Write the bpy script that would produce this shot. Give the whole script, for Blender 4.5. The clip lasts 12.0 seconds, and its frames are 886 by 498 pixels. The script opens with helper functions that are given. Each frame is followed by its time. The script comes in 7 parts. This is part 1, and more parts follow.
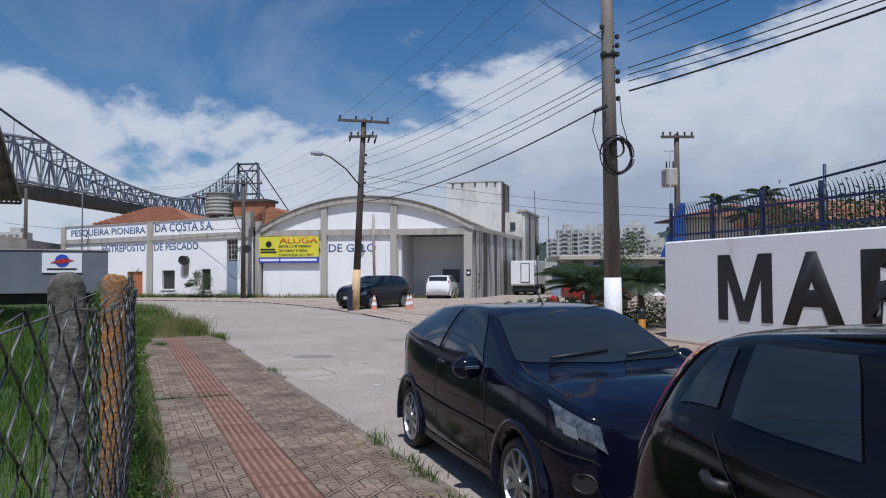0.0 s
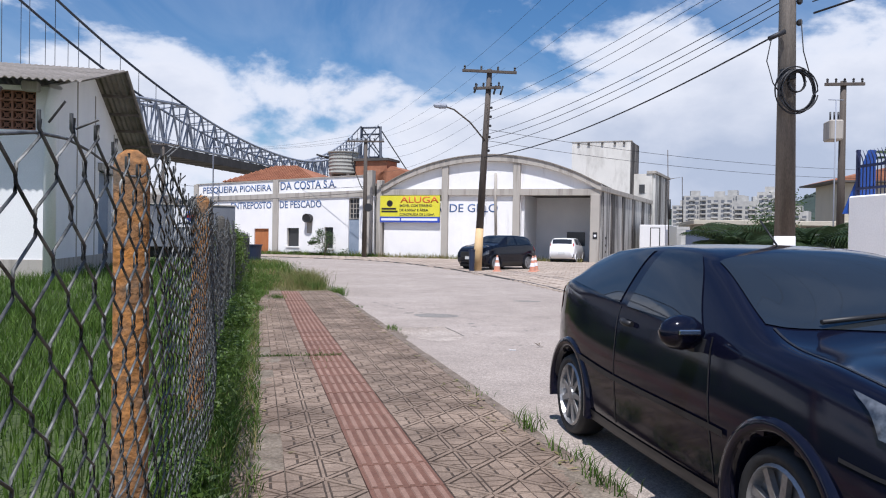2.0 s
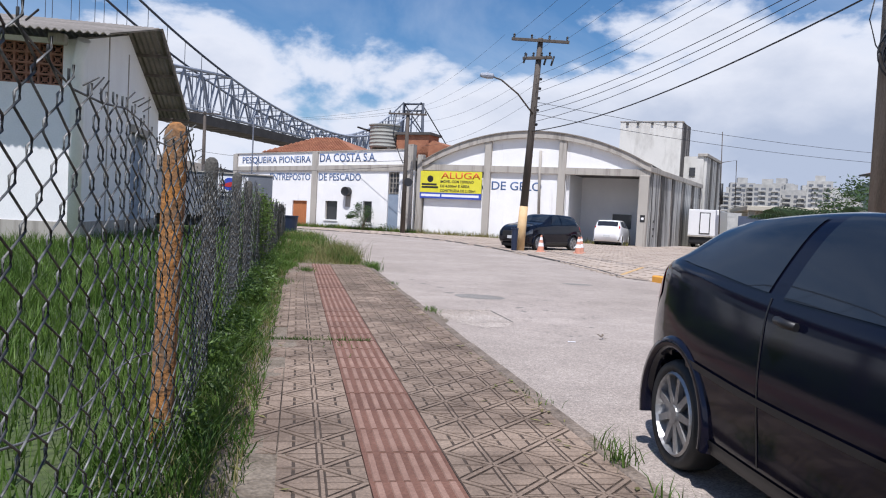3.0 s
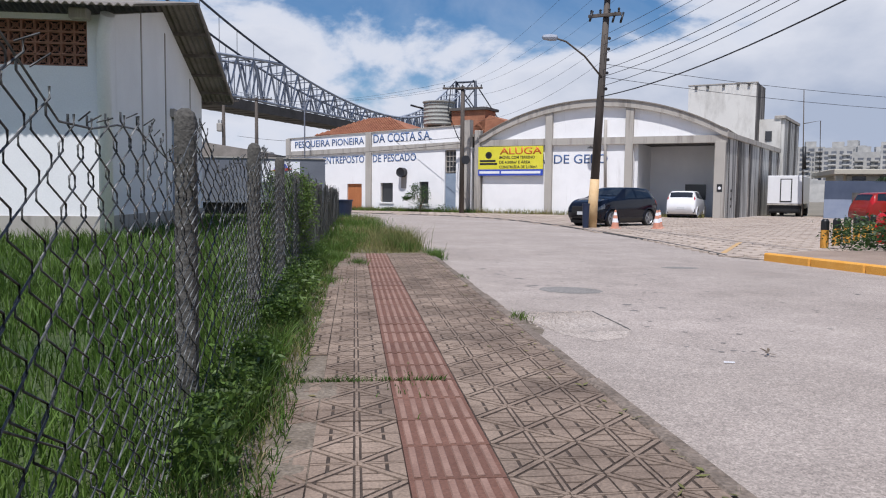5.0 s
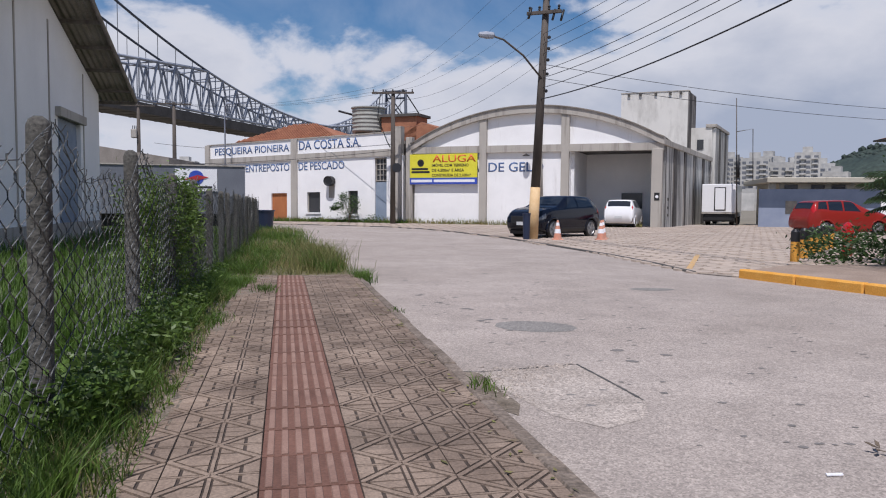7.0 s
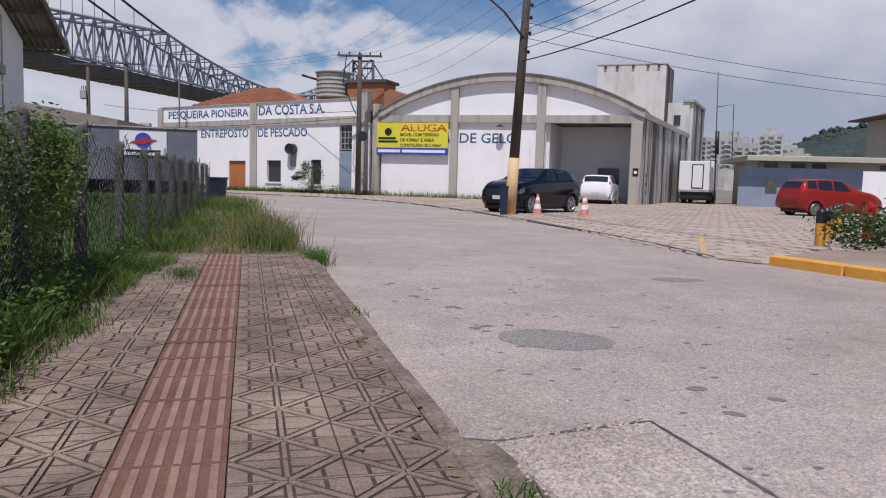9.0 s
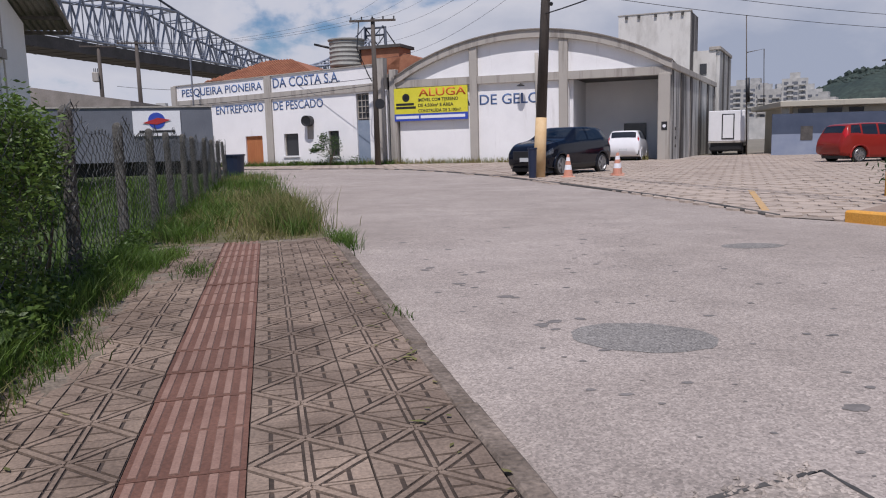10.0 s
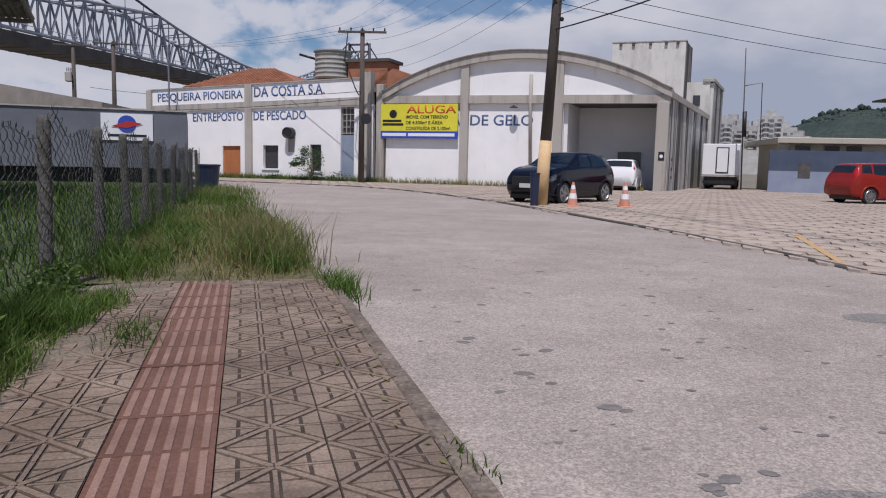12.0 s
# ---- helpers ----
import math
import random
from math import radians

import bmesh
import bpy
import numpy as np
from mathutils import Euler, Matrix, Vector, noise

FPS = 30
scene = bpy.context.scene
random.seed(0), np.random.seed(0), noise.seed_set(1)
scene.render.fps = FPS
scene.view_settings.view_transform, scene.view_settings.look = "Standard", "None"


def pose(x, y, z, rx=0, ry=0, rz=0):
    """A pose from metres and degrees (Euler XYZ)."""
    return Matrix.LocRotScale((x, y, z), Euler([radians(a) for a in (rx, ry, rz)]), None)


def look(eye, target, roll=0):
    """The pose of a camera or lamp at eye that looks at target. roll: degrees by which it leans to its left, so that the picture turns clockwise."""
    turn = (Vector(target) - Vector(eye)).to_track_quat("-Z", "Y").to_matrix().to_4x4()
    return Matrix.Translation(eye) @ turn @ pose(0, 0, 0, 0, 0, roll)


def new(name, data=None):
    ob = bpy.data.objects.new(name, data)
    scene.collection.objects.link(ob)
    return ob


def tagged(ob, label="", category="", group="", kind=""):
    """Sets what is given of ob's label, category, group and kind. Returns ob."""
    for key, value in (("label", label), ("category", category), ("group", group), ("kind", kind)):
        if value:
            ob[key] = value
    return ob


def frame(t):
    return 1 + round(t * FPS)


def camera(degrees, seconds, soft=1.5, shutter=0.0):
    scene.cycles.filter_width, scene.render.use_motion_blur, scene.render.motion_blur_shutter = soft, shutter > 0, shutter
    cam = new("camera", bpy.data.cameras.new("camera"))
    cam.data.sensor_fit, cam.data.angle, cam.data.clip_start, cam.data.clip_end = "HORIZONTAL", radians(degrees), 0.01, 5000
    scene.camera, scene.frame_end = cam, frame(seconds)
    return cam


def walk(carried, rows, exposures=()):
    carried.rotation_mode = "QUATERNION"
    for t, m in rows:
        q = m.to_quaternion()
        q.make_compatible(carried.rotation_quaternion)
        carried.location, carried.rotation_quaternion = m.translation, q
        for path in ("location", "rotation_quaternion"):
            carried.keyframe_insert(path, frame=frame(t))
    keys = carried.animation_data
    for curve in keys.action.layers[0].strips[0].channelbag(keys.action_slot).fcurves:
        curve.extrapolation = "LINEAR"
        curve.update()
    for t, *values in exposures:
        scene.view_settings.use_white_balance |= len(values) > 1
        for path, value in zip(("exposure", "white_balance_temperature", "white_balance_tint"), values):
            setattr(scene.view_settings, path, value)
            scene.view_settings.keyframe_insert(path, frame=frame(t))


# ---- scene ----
cam = camera(60.8, 12.0, soft=1.1)
PATH = [
    (0, (0.56, 3.123, 1.502), (0.985, 5.076, 1.573), -0.2),
    (0.5, (0.604, 3.547, 1.431), (1.007, 5.506, 1.466), -3.3),
    (1, (0.601, 3.995, 1.321), (0.808, 5.978, 1.163), 0.1),
    (1.5, (0.575, 4.442, 1.271), (0.78, 6.431, 1.229), 3.4),
    (2, (0.542, 4.878, 1.265), (0.659, 6.875, 1.241), 1.0),
    (2.5, (0.531, 5.654, 1.152), (0.6, 7.651, 1.065), -0.4),
    (3, (0.498, 6.277, 1.149), (0.516, 8.276, 1.066), 2.9),
    (3.2, (0.485, 6.528, 1.114), (0.397, 8.524, 1.031), 2.6),
    (4.8, (0.221, 8.337, 1.14), (0.075, 10.326, 0.998), 0.9),
    (5, (0.216, 8.55, 1.122), (0.084, 10.541, 0.98), 0.6),
    (5.5, (0.242, 9.122, 1.125), (0.103, 11.113, 0.989), 0.5),
    (6, (0.226, 9.759, 1.117), (0.094, 11.751, 0.987), 0.7),
    (6.5, (0.172, 10.261, 1.135), (0.029, 12.252, 1.014), 0.5),
    (7, (0.106, 10.883, 1.119), (0.155, 12.879, 1.004), 0.4),
    (7.2, (0.11, 11.105, 1.101), (0.219, 13.099, 0.98), 0.7),
    (8.8, (0.132, 12.97, 0.992), (0.248, 14.96, 0.828), 2.6),
    (9, (0.04, 13.23, 1.008), (0.182, 15.216, 0.826), 1.6),
    (9.5, (-0.05, 13.666, 1.049), (0.06, 15.646, 0.789), -1.2),
    (10, (-0.091, 14.236, 1.038), (-0.009, 16.216, 0.764), -1.5),
    (10.5, (-0.176, 14.774, 1.025), (-0.08, 16.751, 0.738), -1.1),
    (11, (-0.228, 15.286, 1.051), (-0.148, 17.257, 0.723), 0.6),
    (11.5, (-0.376, 15.797, 1.032), (-0.284, 17.769, 0.711), 1.3),
    (12, (-0.489, 16.295, 1.043), (-0.338, 18.277, 0.821), 1.3),
]
EXPOSURE = [(0, -0.33, 5850, 12), (1.0, 0.15, 6050, 15), (2.5, 0.15, 6050, 14), (5.0, -0.05, 6100, 14), (9.0, -0.33, 6200, 18), (12, -0.42, 6200, 18)]
walk(cam, [(t, look(eye, target, roll)) for t, eye, target, roll in PATH], EXPOSURE)

# ---------------------------------------------------------------- light
world = bpy.data.worlds.new("sky")
scene.world = world
world.use_nodes = True
wn, wl = world.node_tree.nodes, world.node_tree.links
wn.clear()
SUN_DIR = Vector((-0.10, -0.42, 0.90)).normalized()
sky = wn.new("ShaderNodeTexSky")
sky.sky_type = "NISHITA"
sky.sun_disc = False
sky.sun_elevation = math.asin(SUN_DIR.z)
sky.sun_rotation = math.atan2(SUN_DIR.x, SUN_DIR.y)
sky.air_density, sky.dust_density, sky.ozone_density = 1.0, 0.6, 2.0


def wnode(kind, **inputs):
    nd = wn.new(kind)
    for key, value in inputs.items():
        nd.inputs[key].default_value = value
    return nd


def wmath(op, a, b=None, clamp=False):
    nd = wn.new("ShaderNodeMath")
    nd.operation, nd.use_clamp = op, clamp
    for i, v in enumerate((a, b)):
        if v is None:
            continue
        if isinstance(v, (int, float)):
            nd.inputs[i].default_value = v
        else:
            wl.new(v, nd.inputs[i])
    return nd.outputs[0]


coord = wn.new("ShaderNodeTexCoord")
sep = wn.new("ShaderNodeSeparateXYZ")
wl.new(coord.outputs["Generated"], sep.inputs[0])
up = wmath("MAXIMUM", sep.outputs[2], 0.0)
stretch = wn.new("ShaderNodeMapping")
stretch.inputs["Scale"].default_value = (1.0, 1.0, 1.9)
stretch.inputs["Location"].default_value = (0.31, 0.12, 0.05)
wl.new(coord.outputs["Generated"], stretch.inputs[0])
puffs = wnode("ShaderNodeTexNoise", Scale=3.4, Detail=9.0, Roughness=0.56, Distortion=0.15)
wl.new(stretch.outputs[0], puffs.inputs["Vector"])
veil = wnode("ShaderNodeTexNoise", Scale=2.1, Detail=6.0, Roughness=0.6, Distortion=0.8)
wl.new(stretch.outputs[0], veil.inputs["Vector"])
# more cloud towards the horizon, thinning overhead
bank = wn.new("ShaderNodeMapRange")      # the cloud bank stands higher over the right-hand side of the street
bank.interpolation_type = "SMOOTHSTEP"
bank.inputs["From Min"].default_value, bank.inputs["From Max"].default_value = 0.02, 0.40
bank.inputs["To Min"].default_value, bank.inputs["To Max"].default_value = 0.225, 0.36
wl.new(sep.outputs[0], bank.inputs[0])
lift = wmath("MULTIPLY", wmath("SUBTRACT", bank.outputs[0], up), 1.15)
mass = wmath("ADD", puffs.outputs[0], lift)
cover = wn.new("ShaderNodeMapRange")
cover.interpolation_type = "SMOOTHSTEP"
cover.inputs["From Min"].default_value, cover.inputs["From Max"].default_value = 0.515, 0.60
wl.new(mass, cover.inputs[0])
thin = wn.new("ShaderNodeMapRange")
thin.inputs["From Min"].default_value, thin.inputs["From Max"].default_value = 0.42, 0.75
thin.inputs["To Max"].default_value = 0.42
wl.new(veil.outputs[0], thin.inputs[0])
total = wmath("MAXIMUM", cover.outputs[0], thin.outputs[0])
shade = wn.new("ShaderNodeValToRGB")
shade.color_ramp.elements[0].position, shade.color_ramp.elements[0].color = 0.50, (0.80, 0.875, 0.985, 1)
shade.color_ramp.elements[1].position, shade.color_ramp.elements[1].color = 0.90, (0.56, 0.635, 0.76, 1)
mid = shade.color_ramp.elements.new(0.64)
mid.color = (0.95, 0.975, 1.015, 1)
wl.new(mass, shade.inputs[0])
blue_bg, cloud_bg, mixed, out = (wn.new(k) for k in ("ShaderNodeBackground", "ShaderNodeBackground", "ShaderNodeMixShader", "ShaderNodeOutputWorld"))
blue_bg.inputs["Strength"].default_value = 0.095
cloud_bg.inputs["Strength"].default_value = 0.78
deep = wnode("ShaderNodeHueSaturation", Saturation=1.28)
wl.new(sky.outputs[0], deep.inputs["Color"])
wl.new(deep.outputs[0], blue_bg.inputs[0])
wl.new(shade.outputs[0], cloud_bg.inputs[0])
wl.new(total, mixed.inputs[0])
wl.new(blue_bg.outputs[0], mixed.inputs[1])
wl.new(cloud_bg.outputs[0], mixed.inputs[2])
wl.new(mixed.outputs[0], out.inputs[0])

sun = new("sun", bpy.data.lights.new("sun", "SUN"))
sun.data.energy, sun.data.angle, sun.data.color = 5.0, radians(0.6), (1.0, 0.96, 0.90)
sun.matrix_world = look(SUN_DIR * 200, (0, 0, 0))


# ---------------------------------------------------------------- materials
def material(name, col, col2=None, rough=0.8, metal=0.0, scale=6.0, fine=60.0, bump=0.0, bump_scale=None, var=0.0, low=0.35, high=0.68,
             coat=0.0, spec=0.5, stretch=(1, 1, 1), grain=0.12, island=0.0, coords="Object"):
    """A procedural surface: two colours mixed by broad noise, fine grain on top, a bump, and a small change from object to object."""
    m = bpy.data.materials.new(name)
    m.use_nodes = True
    nt = m.node_tree
    n, l = nt.nodes, nt.links
    b = n["Principled BSDF"]
    b.inputs["Roughness"].default_value, b.inputs["Metallic"].default_value = rough, metal
    b.inputs["Specular IOR Level"].default_value = spec
    b.inputs["Coat Weight"].default_value = coat
    b.inputs["Coat Roughness"].default_value = 0.04
    tc = n.new("ShaderNodeTexCoord")
    mp = n.new("ShaderNodeMapping")
    mp.inputs["Scale"].default_value = stretch
    if coords == "World":
        l.new(n.new("ShaderNodeNewGeometry").outputs["Position"], mp.inputs[0])
    else:
        l.new(tc.outputs[coords], mp.inputs[0])
    big = n.new("ShaderNodeTexNoise")
    big.inputs["Scale"].default_value, big.inputs["Detail"].default_value, big.inputs["Roughness"].default_value = scale, 6, 0.62
    l.new(mp.outputs[0], big.inputs["Vector"])
    ramp = n.new("ShaderNodeValToRGB")
    ramp.color_ramp.elements[0].position, ramp.color_ramp.elements[1].position = low, high
    ramp.color_ramp.elements[0].color = (*col, 1)
    ramp.color_ramp.elements[1].color = (*(col2 or col), 1)
    l.new(big.outputs[0], ramp.inputs[0])
    small = n.new("ShaderNodeTexNoise")
    small.inputs["Scale"].default_value, small.inputs["Detail"].default_value = fine, 4
    l.new(mp.outputs[0], small.inputs["Vector"])
    hsv = n.new("ShaderNodeHueSaturation")
    rng = n.new("ShaderNodeMapRange")
    rng.inputs["To Min"].default_value, rng.inputs["To Max"].default_value = 1 - grain, 1 + grain
    rng.inputs["From Min"].default_value, rng.inputs["From Max"].default_value = 0.3, 0.7
    l.new(small.outputs[0], rng.inputs[0])
    value = rng.outputs[0]
    for amount, source in ((var, ("ShaderNodeObjectInfo", "Random")), (island, ("ShaderNodeNewGeometry", "Random Per Island"))):
        if amount:
            inf, r2, mul = n.new(source[0]), n.new("ShaderNodeMapRange"), n.new("ShaderNodeMath")
            r2.inputs["To Min"].default_value, r2.inputs["To Max"].default_value = 1 - amount, 1 + amount
            mul.operation = "MULTIPLY"
            l.new(inf.outputs[source[1]], r2.inputs[0])
            l.new(value, mul.inputs[0])
            l.new(r2.outputs[0], mul.inputs[1])
            value = mul.outputs[0]
    l.new(value, hsv.inputs["Value"])
    l.new(ramp.outputs[0], hsv.inputs["Color"])
    l.new(hsv.outputs[0], b.inputs["Base Color"])
    if bump:
        bp = n.new("ShaderNodeBump")
        bp.inputs["Strength"].default_value, bp.inputs["Distance"].default_value = bump, 0.01
        src = small
        if bump_scale:
            src = n.new("ShaderNodeTexNoise")
            src.inputs["Scale"].default_value, src.inputs["Detail"].default_value = bump_scale, 5
            l.new(mp.outputs[0], src.inputs["Vector"])
        l.new(src.outputs[0], bp.inputs["Height"])
        l.new(bp.outputs[0], b.inputs["Normal"])
    return m


def stained(name, col, stain, streak=(0.9, 0.9, 0.12), amount=(0.52, 0.78), scale=1.6, rough=0.85, bump=0.15, second=None):
    """Painted masonry with soot and damp that runs down in streaks."""
    m = material(name, col, tuple(c * 0.9 for c in col), rough=rough, scale=0.7, fine=28, bump=bump, grain=0.04, low=0.3, high=0.75)
    nt = m.node_tree
    n, l = nt.nodes, nt.links
    b = n["Principled BSDF"]
    base = b.inputs["Base Color"].links[0].from_socket
    tc, mp, tx = n.new("ShaderNodeTexCoord"), n.new("ShaderNodeMapping"), n.new("ShaderNodeTexNoise")
    mp.inputs["Scale"].default_value = streak
    l.new(tc.outputs["Object"], mp.inputs[0])
    l.new(mp.outputs[0], tx.inputs["Vector"])
    tx.inputs["Scale"].default_value, tx.inputs["Detail"].default_value, tx.inputs["Roughness"].default_value = scale, 8, 0.65
    r = n.new("ShaderNodeMapRange")
    r.inputs["From Min"].default_value, r.inputs["From Max"].default_value = amount
    l.new(tx.outputs[0], r.inputs[0])
    mx = n.new("ShaderNodeMix")
    mx.data_type = "RGBA"
    l.new(r.outputs[0], mx.inputs["Factor"])
    l.new(base, mx.inputs["A"])
    mx.inputs["B"].default_value = (*stain, 1)
    l.new(mx.outputs["Result"], b.inputs["Base Color"])
    return m


def gritty(name, dark, pale, grit=105.0, depth=0.30, blotch=0.35):
    """Worn concrete: broad pale and dark patches, soft stains and coarse aggregate showing through."""
    m = material(name, dark, pale, rough=0.92, scale=blotch, fine=26, bump=0.5, bump_scale=grit, grain=0.10, low=0.3, high=0.7, coords="World")
    n, l = m.node_tree.nodes, m.node_tree.links
    b = n["Principled BSDF"]
    base = b.inputs["Base Color"].links[0].from_socket
    pos = n.new("ShaderNodeNewGeometry").outputs["Position"]
    cells, stains, mid = n.new("ShaderNodeTexVoronoi"), n.new("ShaderNodeTexNoise"), n.new("ShaderNodeTexNoise")
    cells.inputs["Scale"].default_value = grit
    stains.inputs["Scale"].default_value, stains.inputs["Detail"].default_value, stains.inputs["Roughness"].default_value = 1.7, 8, 0.7
    mid.inputs["Scale"].default_value, mid.inputs["Detail"].default_value = grit * 0.4, 3
    for t in (cells, stains, mid):
        l.new(pos, t.inputs["Vector"])
    gain = None
    for sock, lo, hi, a, z in ((cells.outputs["Color"], 0.1, 0.9, 1 - depth, 1 + depth), (stains.outputs[0], 0.35, 0.68, 1.07, 0.86), (mid.outputs[0], 0.3, 0.7, 1 - depth * 0.5, 1 + depth * 0.5)):
        r = n.new("ShaderNodeMapRange")
        r.inputs["From Min"].default_value, r.inputs["From Max"].default_value = lo, hi
        r.inputs["To Min"].default_value, r.inputs["To Max"].default_value = a, z
        l.new(sock, r.inputs[0])
        if gain is None:
            gain = r.outputs[0]
        else:
            mul = n.new("ShaderNodeMath")
            mul.operation = "MULTIPLY"
            l.new(gain, mul.inputs[0])
            l.new(r.outputs[0], mul.inputs[1])
            gain = mul.outputs[0]
    hsv = n.new("ShaderNodeHueSaturation")
    l.new(gain, hsv.inputs["Value"])
    l.new(base, hsv.inputs["Color"])
    l.new(hsv.outputs[0], b.inputs["Base Color"])
    return m


def leafy(m, amount=0.38):
    """Lets sunlight pass through thin leaves and blades."""
    n, l = m.node_tree.nodes, m.node_tree.links
    b, out = n["Principled BSDF"], n["Material Output"]
    thin, mix = n.new("ShaderNodeBsdfTranslucent"), n.new("ShaderNodeMixShader")
    mix.inputs[0].default_value = amount
    l.new(b.inputs["Base Color"].links[0].from_socket, thin.inputs["Color"])
    l.new(b.outputs[0], mix.inputs[1])
    l.new(thin.outputs[0], mix.inputs[2])
    l.new(mix.outputs[0], out.inputs["Surface"])
    return m


def glass(name, tint, rough=0.03):
    m = bpy.data.materials.new(name)
    m.use_nodes = True
    b = m.node_tree.nodes["Principled BSDF"]
    b.inputs["Base Color"].default_value = (*tint, 1)
    b.inputs["Roughness"].default_value = rough
    b.inputs["Specular IOR Level"].default_value = 0.75
    return m


M = {}
M["road"] = gritty("pale_concrete_road", (0.292, 0.248, 0.214), (0.385, 0.332, 0.292))
M["ground"] = material("earth", (0.16, 0.14, 0.10), (0.24, 0.21, 0.16), scale=0.2, fine=12, bump=0.3)
M["turf"] = material("turf", (0.036, 0.060, 0.014), (0.075, 0.095, 0.028), scale=1.2, fine=30, bump=0.5, grain=0.35)
M["cobble"] = material("paver_block", (0.36, 0.29, 0.235), (0.47, 0.39, 0.32), rough=0.9, scale=0.6, fine=40, bump=0.3, var=0.08, island=0.08)
M["joint"] = material("sandy_joint", (0.25, 0.205, 0.165), (0.33, 0.275, 0.225), scale=2, fine=40)
M["tile"] = material("cement_tile", (0.148, 0.106, 0.078), (0.280, 0.210, 0.158), rough=0.92, scale=1.9, fine=70, bump=0.35, var=0.13, grain=0.26, coords="World")
M["groove"] = material("tile_groove_dirt", (0.040, 0.029, 0.022), (0.075, 0.055, 0.043), rough=0.95, scale=6, fine=80, grain=0.25, coords="World")
M["tactile"] = material("red_tactile_base", (0.120, 0.056, 0.038), (0.175, 0.086, 0.060), rough=0.92, scale=2.5, fine=80, bump=0.3, var=0.1, grain=0.2, coords="World")
M["tactile_bar"] = material("worn_tactile_bar", (0.205, 0.116, 0.086), (0.285, 0.176, 0.134), rough=0.9, scale=4, fine=90, bump=0.2, var=0.1, grain=0.16, coords="World")
M["kerb"] = material("brown_worn_kerb", (0.115, 0.089, 0.068), (0.235, 0.188, 0.150), rough=0.95, scale=4, fine=40, bump=1.0, grain=0.4, coords="World")
M["yellow"] = material("faded_yellow_paint", (0.62, 0.275, 0.030), (0.72, 0.37, 0.075), rough=0.8, scale=3, fine=50, bump=0.2, grain=0.14)
M["worn_line"] = material("worn_yellow_line", (0.58, 0.33, 0.09), (0.40, 0.31, 0.22), rough=0.85, scale=5, fine=40, grain=0.2)
M["white_wall"] = stained("white_painted_wall", (0.86, 0.855, 0.845), (0.45, 0.42, 0.38), amount=(0.60, 0.95))
M["dirty_wall"] = stained("weathered_white_wall", (0.60, 0.59, 0.55), (0.085, 0.08, 0.075), streak=(1.6, 1.6, 0.10), amount=(0.42, 0.64), scale=1.4)
M["sooty"] = stained("soot_streaked_concrete", (0.40, 0.37, 0.34), (0.035, 0.03, 0.028), streak=(1.8, 1.8, 0.10), amount=(0.30, 0.55), scale=1.6)
M["tower_wall"] = stained("weathered_tower_wall", (0.66, 0.645, 0.60), (0.22, 0.2, 0.17), streak=(0.8, 0.8, 0.25), amount=(0.50, 0.95), scale=1.3)
M["pier"] = stained("grey_concrete_pier", (0.42, 0.39, 0.345), (0.16, 0.14, 0.12), streak=(2.0, 2.0, 0.15), amount=(0.5, 0.75), scale=1.4)
M["near_black"] = material("near_black_concrete", (0.05, 0.048, 0.045), (0.11, 0.10, 0.09), scale=2, fine=20)
M["grey_back"] = material("grey_plaster", (0.70, 0.70, 0.70), (0.78, 0.775, 0.765), scale=0.7, fine=20)
M["letter_blue"] = material("blue_sign_paint", (0.075, 0.13, 0.27), (0.11, 0.17, 0.32), scale=3, fine=40, rough=0.8)
M["letter_black"] = material("black_sign_paint", (0.012, 0.012, 0.014), (0.022, 0.022, 0.025), scale=3, fine=40, rough=0.6)
M["roof_tile"] = material("terracotta_roof", (0.25, 0.095, 0.05), (0.37, 0.16, 0.085), scale=1.5, fine=20, bump=0.6, grain=0.25)
M["asbestos"] = material("fibre_cement_sheet", (0.19, 0.17, 0.145), (0.30, 0.27, 0.24), scale=0.8, fine=25, bump=0.3, grain=0.2)
M["shed_white"] = stained("shed_white_paint", (0.83, 0.83, 0.82), (0.5, 0.49, 0.47), amount=(0.62, 0.95), scale=0.9)
M["cobogo"] = material("red_clay_block", (0.26, 0.12, 0.075), (0.36, 0.19, 0.13), scale=2, fine=30, bump=0.3)
M["bluegrey"] = material("blue_grey_paint", (0.120, 0.130, 0.155), (0.160, 0.172, 0.198), scale=0.6, fine=20, rough=0.7)
M["dark"] = material("dark_recess_fill", (0.012, 0.012, 0.013), (0.02, 0.02, 0.02))
M["steel"] = material("silver_bridge_paint", (0.24, 0.265, 0.32), (0.32, 0.345, 0.39), scale=0.2, fine=2, rough=0.6)
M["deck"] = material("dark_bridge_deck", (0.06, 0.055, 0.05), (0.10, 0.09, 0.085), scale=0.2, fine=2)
M["cable"] = material("bridge_cable", (0.05, 0.06, 0.085), (0.07, 0.08, 0.1), scale=0.3)
M["pole"] = material("weathered_pole", (0.10, 0.085, 0.07), (0.20, 0.175, 0.15), scale=1.5, fine=40, bump=0.4, stretch=(3, 3, 0.4), grain=0.25)
M["pole_dark"] = material("dark_wooden_pole", (0.055, 0.045, 0.037), (0.11, 0.09, 0.075), scale=1.5, fine=40, bump=0.4, stretch=(3, 3, 0.3), grain=0.25)
M["pole_cream"] = material("cream_pole_paint", (0.58, 0.38, 0.18), (0.66, 0.48, 0.27), scale=3, fine=40)
M["white_paint"] = material("white_pole_paint", (0.78, 0.78, 0.78), (0.70, 0.70, 0.69), scale=3, fine=40)
M["black_rubber"] = material("black_rubber", (0.012, 0.012, 0.012), (0.022, 0.022, 0.022), rough=0.65, scale=5)
